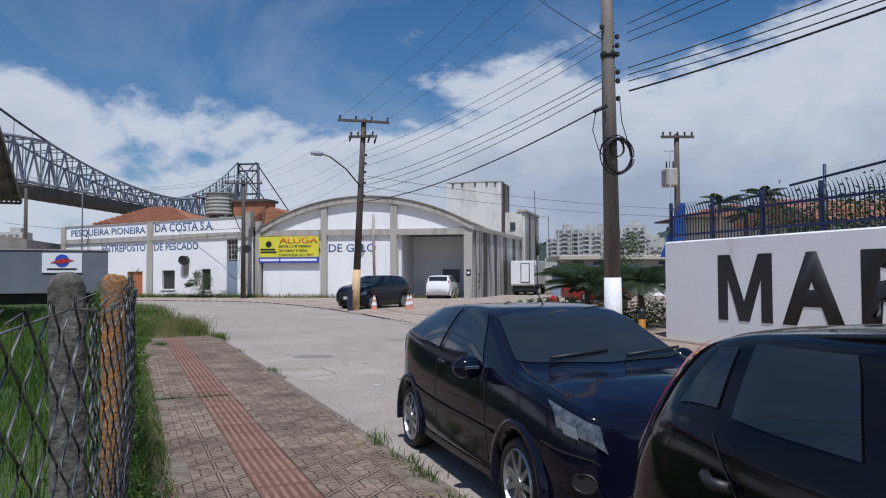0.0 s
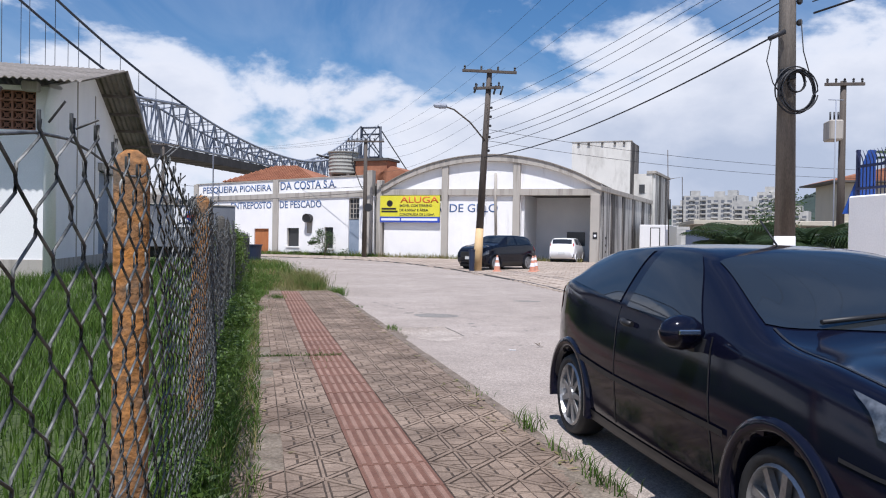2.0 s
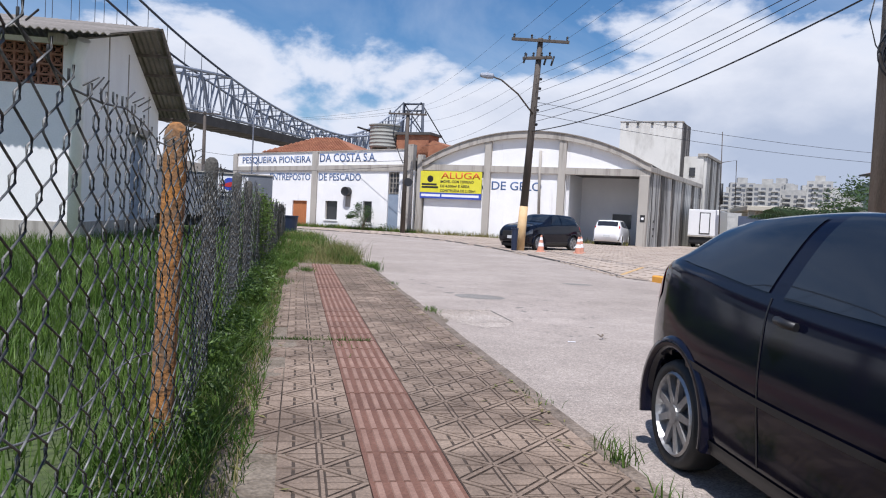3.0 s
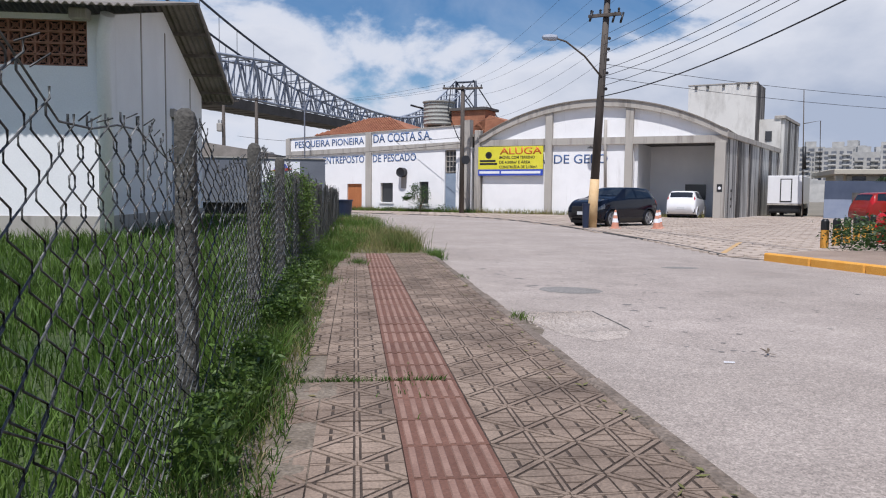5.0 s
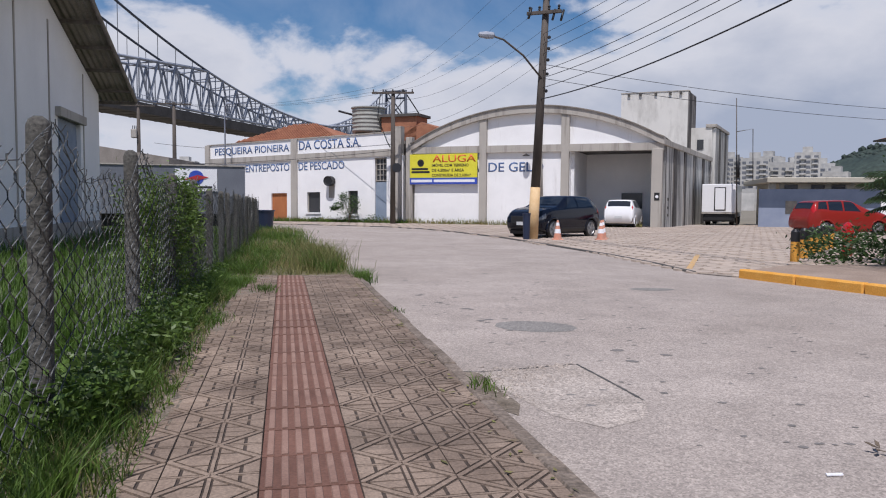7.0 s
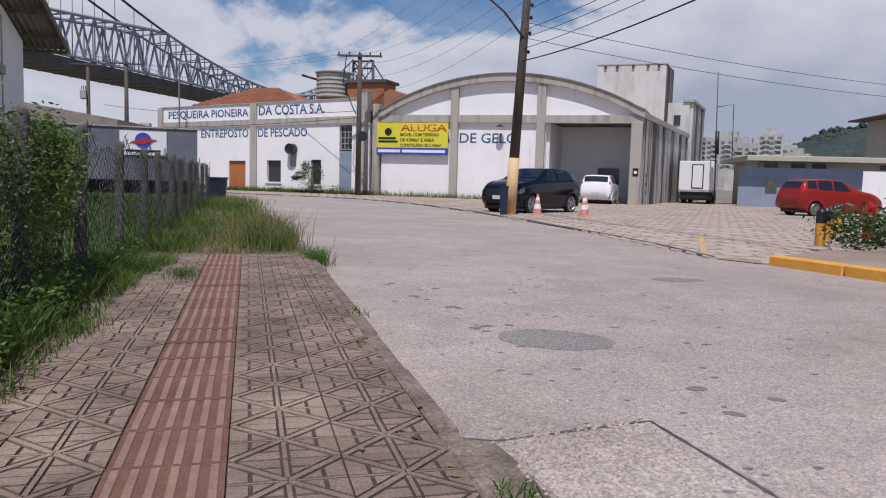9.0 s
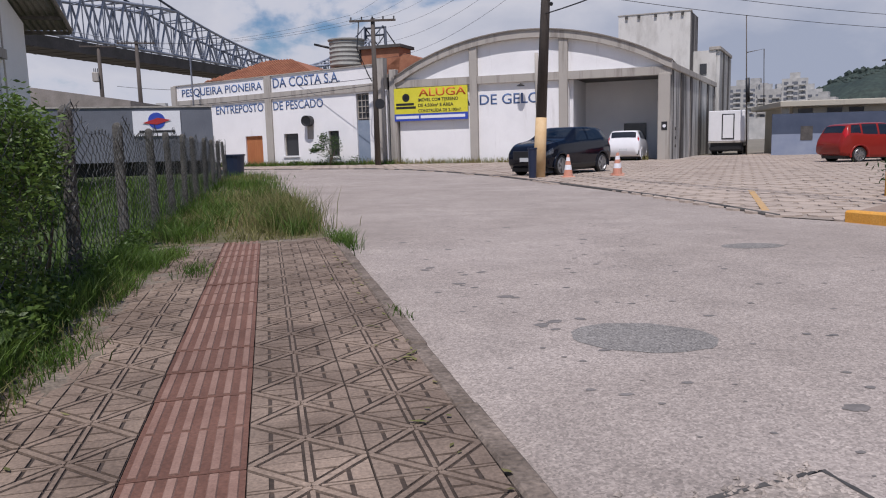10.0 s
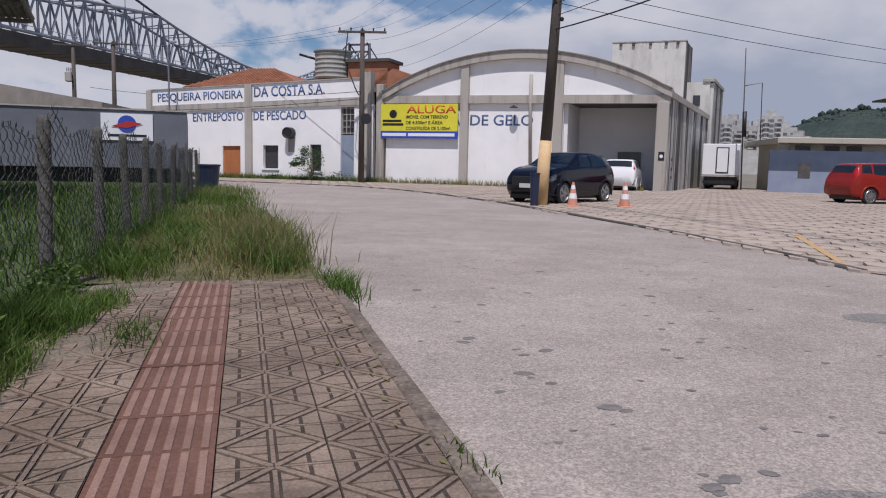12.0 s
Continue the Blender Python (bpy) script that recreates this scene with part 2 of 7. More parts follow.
M["wire"] = material("black_cable", (0.015, 0.016, 0.02), rough=0.6)
M["galv"] = material("galvanised_wire", (0.026, 0.027, 0.025), (0.20, 0.205, 0.20), metal=0.25, rough=0.55, scale=14, fine=60, grain=0.3)
M["rusty_post"] = material("lichen_stained_post", (0.40, 0.165, 0.035), (0.13, 0.095, 0.065), rough=0.95, scale=11, fine=45, bump=0.9, grain=0.4, bump_scale=50)
M["grey_post"] = material("grey_concrete_post", (0.050, 0.047, 0.041), (0.135, 0.126, 0.110), rough=0.95, scale=7, fine=45, bump=0.9, grain=0.4, bump_scale=50)
M["dark_post"] = material("mossy_concrete_post", (0.06, 0.058, 0.045), (0.17, 0.155, 0.135), rough=0.95, scale=9, fine=40, bump=1.0, grain=0.5, bump_scale=45)
M["car_navy"] = material("navy_car_paint", (0.0042, 0.0050, 0.0135), rough=0.09, coat=0.0, spec=0.34, scale=2, fine=4, grain=0.03)
M["car_black"] = material("black_car_paint", (0.0035, 0.0036, 0.0048), rough=0.09, coat=0.0, spec=0.34, scale=2, fine=4, grain=0.03)
M["car_suv"] = material("dark_blue_suv_paint", (0.0055, 0.0075, 0.015), rough=0.09, coat=0.0, spec=0.34, scale=2, fine=4, grain=0.03)
M["car_white"] = material("white_car_paint", (0.78, 0.78, 0.78), rough=0.3, coat=0.42, spec=0.12, scale=2, fine=4, grain=0.02)
M["car_red"] = material("red_car_paint", (0.25, 0.020, 0.014), rough=0.3, coat=0.42, spec=0.12, scale=2, fine=4, grain=0.03)
M["car_glass"] = glass("tinted_car_glass", (0.014, 0.017, 0.022))
M["windscreen"] = glass("windscreen_glass", (0.018, 0.022, 0.026))
M["verge"] = material("dry_verge", (0.085, 0.08, 0.032), (0.17, 0.14, 0.075), scale=1.6, fine=30, bump=0.5, grain=0.35)
M["trim"] = material("black_plastic", (0.014, 0.014, 0.015), rough=0.5, scale=5)
M["alloy"] = material("silver_wheel", (0.30, 0.30, 0.30), (0.40, 0.40, 0.40), metal=0.75, rough=0.4, scale=3)
M["lens_clear"] = material("headlamp_lens", (0.030, 0.035, 0.045), (0.150, 0.165, 0.190), rough=0.05, coat=1.0, scale=14, fine=60, low=0.40, high=0.70)
M["lens_red"] = glass("tail_lamp_lens", (0.42, 0.012, 0.012), 0.08)
M["chrome"] = material("chrome", (0.62, 0.62, 0.62), metal=1.0, rough=0.15)
M["plate"] = material("plate_white", (0.55, 0.56, 0.56), rough=0.5)
M["orange"] = material("sun_faded_orange", (0.58, 0.235, 0.15), (0.52, 0.29, 0.21), rough=0.7, scale=6)
M["dark_bin"] = material("dark_blue_plastic", (0.015, 0.024, 0.055), rough=0.45)
M["sign_yellow"] = material("yellow_banner", (0.66, 0.60, 0.03), (0.72, 0.66, 0.05), rough=0.5, scale=2)
M["sign_blue"] = material("blue_banner", (0.035, 0.075, 0.42), rough=0.5)
M["sign_red"] = material("red_banner_print", (0.62, 0.12, 0.02), rough=0.5)
M["sign_white"] = material("white_banner_print", (0.78, 0.78, 0.80), rough=0.5)
M["door_orange"] = material("orange_brown_door", (0.36, 0.125, 0.045), (0.44, 0.165, 0.06), scale=1.5, fine=20, stretch=(6, 6, 0.5))
M["door_blue"] = material("grey_blue_door", (0.20, 0.25, 0.32), (0.25, 0.30, 0.37), scale=2, fine=20)
M["window"] = glass("dusty_window", (0.04, 0.042, 0.045), 0.25)
M["tank"] = material("fibre_cement_tank", (0.27, 0.27, 0.24), (0.36, 0.36, 0.33), scale=1.5, fine=25, stretch=(1, 1, 4))
M["blue_fence"] = material("navy_fence_paint", (0.015, 0.022, 0.07), (0.025, 0.035, 0.10), rough=0.5, scale=4)
M["blue_gate"] = material("bright_blue_paint", (0.02, 0.07, 0.30), rough=0.5, scale=4)
M["cream"] = stained("cream_render", (0.50, 0.46, 0.37), (0.28, 0.25, 0.20), amount=(0.58, 0.9))
M["gate_top"] = material("slate_blue_sheet", (0.05, 0.068, 0.11), (0.072, 0.092, 0.14), scale=1, rough=0.6)
M["gate_low"] = material("pale_blue_sheet", (0.21, 0.25, 0.34), (0.27, 0.31, 0.39), scale=1, rough=0.6)
M["tower_block"] = material("apartment_render", (0.40, 0.395, 0.375), (0.50, 0.485, 0.45), scale=0.05, fine=0.4, var=0.12)
M["tower_glass"] = material("shaded_balcony", (0.11, 0.12, 0.14), (0.17, 0.18, 0.20), scale=0.1, fine=1)
M["hill"] = material("wooded_hill", (0.020, 0.034, 0.028), (0.038, 0.056, 0.042), scale=0.03, fine=0.25, grain=0.4, bump=0.5)
M["blade"] = leafy(material("grass_blade", (0.054, 0.114, 0.012), (0.120, 0.192, 0.030), rough=0.6, scale=0.9, fine=8, island=0.4, grain=0.2))
M["straw"] = leafy(material("dry_grass_blade", (0.27, 0.23, 0.10), (0.17, 0.19, 0.055), rough=0.8, scale=1.5, fine=8, island=0.35))
M["vine"] = leafy(material("creeper_leaf", (0.072, 0.130, 0.020), (0.130, 0.195, 0.040), rough=0.5, scale=2, fine=10, island=0.45))
M["dirt"] = material("sandy_dirt", (0.115, 0.09, 0.065), (0.24, 0.20, 0.155), rough=0.97, scale=4, fine=50, bump=0.8, grain=0.35)
M["leaf"] = leafy(material("dark_leaf", (0.034, 0.072, 0.018), (0.064, 0.115, 0.030), rough=0.5, scale=2, fine=10, island=0.4))
M["palm"] = leafy(material("palm_frond", (0.032, 0.062, 0.022), (0.058, 0.096, 0.036), rough=0.5, scale=2, fine=10, island=0.35))
M["bark"] = material("bark", (0.10, 0.075, 0.05), (0.16, 0.12, 0.085), scale=4, fine=30, bump=0.6)
M["coil"] = M["wire"]
M["patch"] = gritty("broken_concrete", (0.315, 0.266, 0.224), (0.42, 0.365, 0.318), grit=85.0, depth=0.36, blotch=1.5)
M["manhole"] = gritty("worn_asphalt_patch", (0.18, 0.168, 0.152), (0.255, 0.238, 0.218), depth=0.4)
M["stain"] = material("oil_stain", (0.13, 0.12, 0.11), (0.22, 0.20, 0.185), rough=0.85, scale=8, fine=70)
M["clay_sett"] = material("brownish_pavement", (0.25, 0.185, 0.14), (0.34, 0.26, 0.2), scale=1.2, fine=30, bump=0.4, grain=0.2)


# ---------------------------------------------------------------- mesh helpers
def mesh_of(name, bm, mats, smooth=False):
    me = bpy.data.meshes.new(name)
    bm.to_mesh(me)
    bm.free()
    for m in (mats if isinstance(mats, (list, tuple)) else (mats,)):
        me.materials.append(m)
    if smooth:
        me.polygons.foreach_set("use_smooth", [True] * len(me.polygons))
    return me


def part(name, bm, mats, parent=None, label="", smooth=False, at=None):
    ob = new(name, mesh_of(name, bm, mats, smooth))
    if parent is not None:
        ob.parent = parent
    if at is not None:
        ob.matrix_basis = at
    if label:
        ob["label"] = label
    return ob


def empty(name, m, label="", category="", group="", kind=""):
    ob = new(name)
    ob.matrix_basis = m
    ob.empty_display_size = 0.2
    return tagged(ob, label, category, group, kind)


def box(bm, x0, x1, y0, y1, z0, z1, mat=0, bevel=0.0):
    vs = [bm.verts.new((x, y, z)) for z in (z0, z1) for x, y in ((x0, y0), (x1, y0), (x1, y1), (x0, y1))]
    fs = [bm.faces.new([vs[i] for i in f]) for f in ((3, 2, 1, 0), (4, 5, 6, 7), (0, 1, 5, 4), (1, 2, 6, 5), (2, 3, 7, 6), (3, 0, 4, 7))]
    for f in fs:
        f.material_index = mat
    if bevel:
        edges = {e for f in fs for e in f.edges}
        got = bmesh.ops.bevel(bm, geom=list(edges), offset=bevel, segments=1, affect="EDGES", profile=0.5)
        for f in got["faces"]:
            f.material_index = mat
    return bm


def boxed(*args, **kw):
    return box(bmesh.new(), *args, **kw)


def prism(bm, pts, a, b, axis="y", mat=0):
    """Extrudes a polygon. axis y: pts are (x, z) between y=a and y=b; z: (x, y); x: (y, z)."""
    put = {"y": lambda p, t: (p[0], t, p[1]), "z": lambda p, t: (p[0], p[1], t), "x": lambda p, t: (t, p[0], p[1])}[axis]
    lo, hi = [bm.verts.new(put(p, a)) for p in pts], [bm.verts.new(put(p, b)) for p in pts]
    fs = [bm.faces.new(lo), bm.faces.new(hi[::-1])]
    for i in range(len(pts)):
        j = (i + 1) % len(pts)
        fs.append(bm.faces.new((lo[j], lo[i], hi[i], hi[j])))
    for f in fs:
        f.material_index = mat
    bmesh.ops.recalc_face_normals(bm, faces=fs)
    return bm


def tube(bm, pts, r, sides=6, mat=0, caps=True):
    """A tube along points; r is one radius or one for each point."""
    pts = [Vector(p) for p in pts]
    rs = [r] * len(pts) if isinstance(r, (int, float)) else r
    rings = []
    for i, p in enumerate(pts):
        t = (pts[min(i + 1, len(pts) - 1)] - pts[max(i - 1, 0)]).normalized()
        side = t.cross(Vector((0, 0, 1)) if abs(t.z) < 0.95 else Vector((0, 1, 0))).normalized()
        over = side.cross(t)
        rings.append([bm.verts.new(p + rs[i] * (math.cos(2 * math.pi * k / sides) * side + math.sin(2 * math.pi * k / sides) * over)) for k in range(sides)])
    for a, b in zip(rings, rings[1:]):
        for k in range(sides):
            f = bm.faces.new((a[k], a[(k + 1) % sides], b[(k + 1) % sides], b[k]))
            f.material_index, f.smooth = mat, True
    if caps:
        bm.faces.new(rings[0][::-1]).material_index = mat
        bm.faces.new(rings[-1]).material_index = mat
    return bm


def lathe(bm, profile, sides=24, mat=0, axis="z", centre=(0, 0, 0)):
    """Turns (radius, height) points round an axis."""
    c = Vector(centre)
    rings = []
    for r, h in profile:
        ring = []
        for k in range(sides):
            a = 2 * math.pi * k / sides
            v = {"z": (r * math.cos(a), r * math.sin(a), h), "x": (h, r * math.cos(a), r * math.sin(a)), "y": (r * math.cos(a), h, r * math.sin(a))}[axis]
            ring.append(bm.verts.new(c + Vector(v)))
        rings.append(ring)
    fs = []
    for a, b in zip(rings, rings[1:]):
        for k in range(sides):
            fs.append(bm.faces.new((a[k], a[(k + 1) % sides], b[(k + 1) % sides], b[k])))
    fs += [bm.faces.new(rings[0][::-1]), bm.faces.new(rings[-1])]
    for f in fs:
        f.material_index = mat
    bmesh.ops.recalc_face_normals(bm, faces=fs)
    return bm


def sheet(pts, z, mat=0):
    bm = bmesh.new()
    f = bm.faces.new([bm.verts.new((x, y, z)) for x, y in pts])
    if f.normal.z < 0 or f.calc_area() and (f.normal_update() or f.normal.z < 0):
        f.normal_flip()
    return bm


def lettering(text, width, height, mat, parent, at, depth=0.006, name="lettering", bold=0.0):
    """Raised letters in the built-in font, scaled to a width and cap height; text stands in the local x-z plane facing -y."""
    cu = bpy.data.curves.new("text", "FONT")
    cu.body, cu.size, cu.offset, cu.resolution_u = text, 1.0, bold, 3
    tmp = bpy.data.objects.new("text", cu)
    scene.collection.objects.link(tmp)
    me = bpy.data.meshes.new_from_object(tmp.evaluated_get(bpy.context.evaluated_depsgraph_get()))
    bpy.data.objects.remove(tmp)
    co = np.empty(len(me.vertices) * 3)
    me.vertices.foreach_get("co", co)
    co = co.reshape(-1, 3)
    lo, hi = co.min(0), co.max(0)
    q = np.zeros_like(co)
    q[:, 0] = (co[:, 0] - lo[0]) / (hi[0] - lo[0]) * width
    q[:, 2] = (co[:, 1] - lo[1]) / (hi[1] - lo[1]) * height
    me.vertices.foreach_set("co", q.ravel())
    me.materials.clear()
    bm = bmesh.new()
    bm.from_mesh(me)
    got = bmesh.ops.extrude_face_region(bm, geom=list(bm.faces))
    bmesh.ops.translate(bm, verts=[v for v in got["geom"] if isinstance(v, bmesh.types.BMVert)], vec=(0, -depth, 0))
    bmesh.ops.recalc_face_normals(bm, faces=bm.faces)
    bpy.data.meshes.remove(me)
    return part(name, bm, mat, parent, at=at)


PAV = pose(-0.01, 13.14, 0, 0, 0, 10.5)       # x across to the road, y along the footpath
FAC = pose(13.82, 54.55, 0, 0, 0, -24.0)      # x along the warehouse front, y into the building
SID = FAC @ pose(0.06, -0.14, 0, 0, 0, -5.2)   # y along the warehouse's outer side wall
GZ = -0.10                                    # level of the road

# ---------------------------------------------------------------- ground, road, yard
part("ground", sheet([(-1500, -300), (1500, -300), (1500, 2500), (-1500, 2500)], GZ - 0.03), M["ground"])
tagged(bpy.data.objects["ground"], "bare earth reaching to the horizon", "ground", kind="structure")
road = part("road", sheet([(-60, -40), (30, -40), (30, 20), (24, 62), (-16, 72), (-60, 86)], GZ), M["road"])
tagged(road, "pale worn concrete road with dark spots", "road", kind="structure")
YARD = [(5.65, 23.7), (5.08, 24.6), (5.0, 26.8), (4.75, 29.4), (3.95, 34.4), (3.05, 39.5), (1.6, 45.0), (0.0, 49.4), (-1.9, 52.6), (-6.0, 55.6), (-14, 60.5), (-13.2, 66.3), (13.8, 54.6), (40, 78), (60, 60), (34, 26), (7.2, 25.2)]
yard = part("yard", sheet(YARD, GZ + 0.012), M["joint"])
tagged(yard, "sandy bed of the block-paved yard", "pavement", kind="structure")
bm = bmesh.new()
edge = [Vector((x, y, GZ + 0.01)) for x, y in YARD[1:11]]
tube(bm, edge, 0.04, 5)
part("yard_edge", bm, M["near_black"], yard)

# small marks on the road
def blot(name, x, y, rx, ry, mat, label, lift=0.002, seed=1, turn=0.0):
    rnd = random.Random(seed)
    bm = bmesh.new()
    c = [(1 + (0.14 if rx < 0.2 else 0.035) * rnd.uniform(-1, 1)) for _ in range(28)]
    vs = [bm.verts.new((rx * c[k] * math.cos(k * math.tau / 28), ry * c[k] * math.sin(k * math.tau / 28), 0)) for k in range(28)]
    bm.faces.new(vs)
    return tagged(part(name, bm, mat, at=pose(x, y, GZ + lift, 0, 0, turn)), label, "road patch", kind="structure")

blot("road_patch", 1.235, 18.46, 0.42, 0.335, M["manhole"], "round dark asphalt patch in the road", seed=3, turn=-24)
blot("road_patch", 3.48, 21.95, 0.33, 0.20, M["manhole"], "small dark repair in the road", seed=4)
rnd = random.Random(5)
for x, y, r in ((0.60, 19.75, 0.062), (0.66, 19.70, 0.035), (0.705, 18.84, 0.048), (0.80, 18.91, 0.055), (0.77, 18.71, 0.032), (0.71, 18.79, 0.03), (0.98, 18.96, 0.038), (0.285, 20.34, 0.055), (0.52, 20.86, 0.05), (0.36, 20.75, 0.035),
                (0.07, 21.19, 0.05), (0.02, 21.08, 0.045), (0.70, 18.11, 0.016), (0.78, 18.02, 0.02), (0.62, 18.3, 0.018), (1.16, 18.35, 0.022), (0.72, 18.95, 0.02), (0.9, 20.2, 0.02), (1.3, 20.9, 0.03), (0.1, 20.0, 0.03), (1.5, 21.5, 0.028),
                (0.3, 22.4, 0.04), (-0.2, 23.1, 0.05), (0.8, 23.0, 0.035), (1.75, 17.2, 0.06), (2.1, 17.0, 0.045), (1.75, 16.75, 0.05), (1.62, 19.6, 0.02), (2.6, 19.9, 0.03), (1.9, 22.9, 0.05), (1.2, 24.4, 0.06)):
    blot("oil_spot", x, y, r * 1.05, r * 0.7, M["stain"], "dark oil spot on the concrete road", lift=0.0025, seed=int(x * 100 + y), turn=rnd.uniform(-40, 40))
rs = random.Random(44)
V, Fc = [], []
for k in range(420):
    x, y, r, n = rs.uniform(-1.0, 5.5), 14.5 + 16 * rs.random() ** 1.3, rs.uniform(0.006, 0.03), len(V)
    if x < 4.2 - (y - 14.5) * 0.19 - 3.2:
        continue
    V += [(x + r * math.cos(a * math.tau / 7) * rs.uniform(0.8, 1.5), y + r * math.sin(a * math.tau / 7) * rs.uniform(0.6, 1.0), GZ + 0.0022) for a in range(7)]
    Fc.append(tuple(range(n, n + 7)))
me = bpy.data.meshes.new("road_speck")
me.from_pydata(V, [], Fc)
me.materials.append(M["stain"])
tagged(new("road_speck", me), "small dark specks trodden into the road", "road stains", kind="stuff")
# broken concrete slab beside the footpath
bm = sheet([(0.50, 16.34), (0.80, 16.44), (1.285, 16.62), (1.40, 16.0), (1.50, 15.5), (1.36, 15.12), (1.12, 14.95), (0.86, 15.2), (0.66, 15.75)], GZ + 0.002)
tagged(part("concrete_slab", bm, M["patch"]), "broken pale concrete slab let into the road", "road patch", kind="structure")
bm = sheet([(0.30, 16.40), (0.50, 16.34), (0.57, 16.1), (0.62, 15.8), (0.70, 15.45), (0.66, 15.2), (0.55, 15.35), (0.45, 15.7), (0.36, 16.1)], GZ + 0.003)
tagged(part("dirt_patch", bm, M["dirt"]), "brown dirt between the kerb and the slab", "dirt", kind="structure")
rj = random.Random(17)
bm = bmesh.new()
line = [Vector((0.34, 16.38)), Vector((0.52, 16.35)), Vector((1.285, 16.63)), Vector((1.42, 15.95)), Vector((1.50, 15.5))]
edge_a, edge_b = [], []
for a, b in zip(line, line[1:]):
    side = Vector((-(b - a).y, (b - a).x)).normalized()
    for i in range(10):
        p = a.lerp(b, i / 10)
        w = rj.uniform(0.004, 0.014)
        edge_a.append(bm.verts.new((*(p + side * w), GZ + 0.004)))
        edge_b.append(bm.verts.new((*(p - side * w), GZ + 0.004)))
for i in range(len(edge_a) - 1):
    f = bm.faces.new((edge_a[i], edge_b[i], edge_b[i + 1], edge_a[i + 1]))
    f.normal_update()
    if f.normal.z < 0:
        f.normal_flip()
tagged(part("slab_joint", bm, M["near_black"]), "dark open joint round the slab", "road joint", kind="structure")
V, Fc = [], []
for k in range(260):     # crumbled concrete at the slab's corner
    x, y = 0.56 + abs(rj.gauss(0, 0.20)), 16.28 - abs(rj.gauss(0, 0.30))
    if k > 150:
        t = rj.random()
        x, y = 0.50 + t * 0.75 + rj.gauss(0, 0.05), 16.33 + t * 0.27 + rj.gauss(0, 0.05)
    r, n = rj.uniform(0.005, 0.018), len(V)
    V += [(x + r * dx * rj.uniform(0.6, 1.3), y + r * dy * rj.uniform(0.6, 1.3), GZ + 0.003 + r * dz) for dx, dy, dz in ((1, 0, 0), (0, 1, 0), (-1, 0, 0), (0, -1, 0), (0.2, 0.1, 0.8))]
    Fc += [(n, n + 1, n + 4), (n + 1, n + 2, n + 4), (n + 2, n + 3, n + 4), (n + 3, n, n + 4)]
scrap = bmesh.new()
prism(scrap, [(-0.045, -0.011), (0.04, -0.013), (0.05, 0.010), (-0.035, 0.013)], 0.0, 0.006, "z")
tagged(part("paper_scrap", scrap, M["sign_white"], at=pose(1.98, 14.22, GZ + 0.003, 0, 2, 12)), "small white paper scrap lying on the road", "litter")
scrap = bmesh.new()
for a in range(4):
    prism(scrap, [(0.0, -0.004), (0.05, -0.012), (0.075, 0.004), (0.03, 0.012)], 0.004 * a, 0.004 * a + 0.003, "z")
    bmesh.ops.rotate(scrap, verts=scrap.verts, matrix=Matrix.Rotation(1.3, 3, "Z"))
    bmesh.ops.rotate(scrap, verts=scrap.verts, matrix=Matrix.Rotation(0.25, 3, "X"))
tagged(part("dry_leaf", scrap, M["bark"], at=pose(2.37, 14.52, GZ + 0.02)), "curled brown dry leaf on the road", "litter")
me = bpy.data.meshes.new("rubble")
me.from_pydata(V, [], Fc)
me.materials.append(M["patch"])
tagged(new("rubble", me), "crumbled bits of concrete by the slab", "rubble", kind="stuff")

# ---------------------------------------------------------------- right-hand footpath with yellow kerb
RP = [(5.62, 23.85), (6.45, 21.5), (7.45, 18.6), (8.35, 15.9), (9.0, 12.5), (9.5, 8), (10.1, -20)]
bm = bmesh.new()
prism(bm, [(x + 0.14, y + 0.05) for x, y in RP] + [(40, -20), (40, 25), (7.2, 25.2)], GZ - 0.02, 0.03, "z")
tagged(part("pavement", bm, M["clay_sett"]), "brownish footpath behind the yellow kerb", "pavement", kind="structure")
kerb = empty("kerb", Matrix(), "yellow-painted concrete kerb stones", "kerb", kind="structure")
def kerb_stone(a, b, mat, w=0.16, z1=0.055):
    a, b = Vector((*a, 0)), Vector((*b, 0))
    L = (b - a).length
    bm = boxed(-w / 2, w / 2, 0.01, L - 0.01, GZ - 0.05, z1, bevel=0.025)
    ang = math.degrees(math.atan2(-(b - a).x, (b - a).y))
    return part("kerb_stone", bm, mat, kerb, at=pose(a.x, a.y, 0, 0, 0, ang))
pts = []
for (x0, y0), (x1, y1) in zip(RP, RP[1:6]):
    L = math.hypot(x1 - x0, y1 - y0)
    k = max(1, round(L / 1.0))
    pts += [(x0 + (x1 - x0) * i / k, y0 + (y1 - y0) * i / k) for i in range(k)]
for a, b in zip(pts, pts[1:]):
    kerb_stone(a, b, M["yellow"])
bm = boxed(-0.055, 0.055, 0, 4.6, 0, 0.006)
tagged(part("road_line", bm, M["worn_line"], at=pose(5.22, 25.3, GZ + 0.034, 0, 0, -22)), "faded yellow line across the pavers", "road line", kind="structure")

# ---------------------------------------------------------------- warehouse (arched front) and fish depot
wh = empty("warehouse", FAC, "white warehouse with an arched gable and open loading bay", "warehouse")
ARC = lambda s: 5.05 + 2.12 * (1 - ((s + 7.9) / 7.9) ** 2) ** 0.92 if abs(s + 7.9) < 7.9 else 5.05
def arc_pts(s0, s1, n, dz=0.0):
    return [(s0 + (s1 - s0) * i / n, ARC(s0 + (s1 - s0) * i / n) + dz) for i in range(n + 1)]
bm = bmesh.new()   # front wall left of the opening, below and above the beam
prism(bm, [(-15.8, GZ), (-5.4, GZ), (-5.4, 4.5), (-15.8, 4.5)], 0.10, 0.40)
part("wall", bm, M["white_wall"], wh)
bm = bmesh.new()
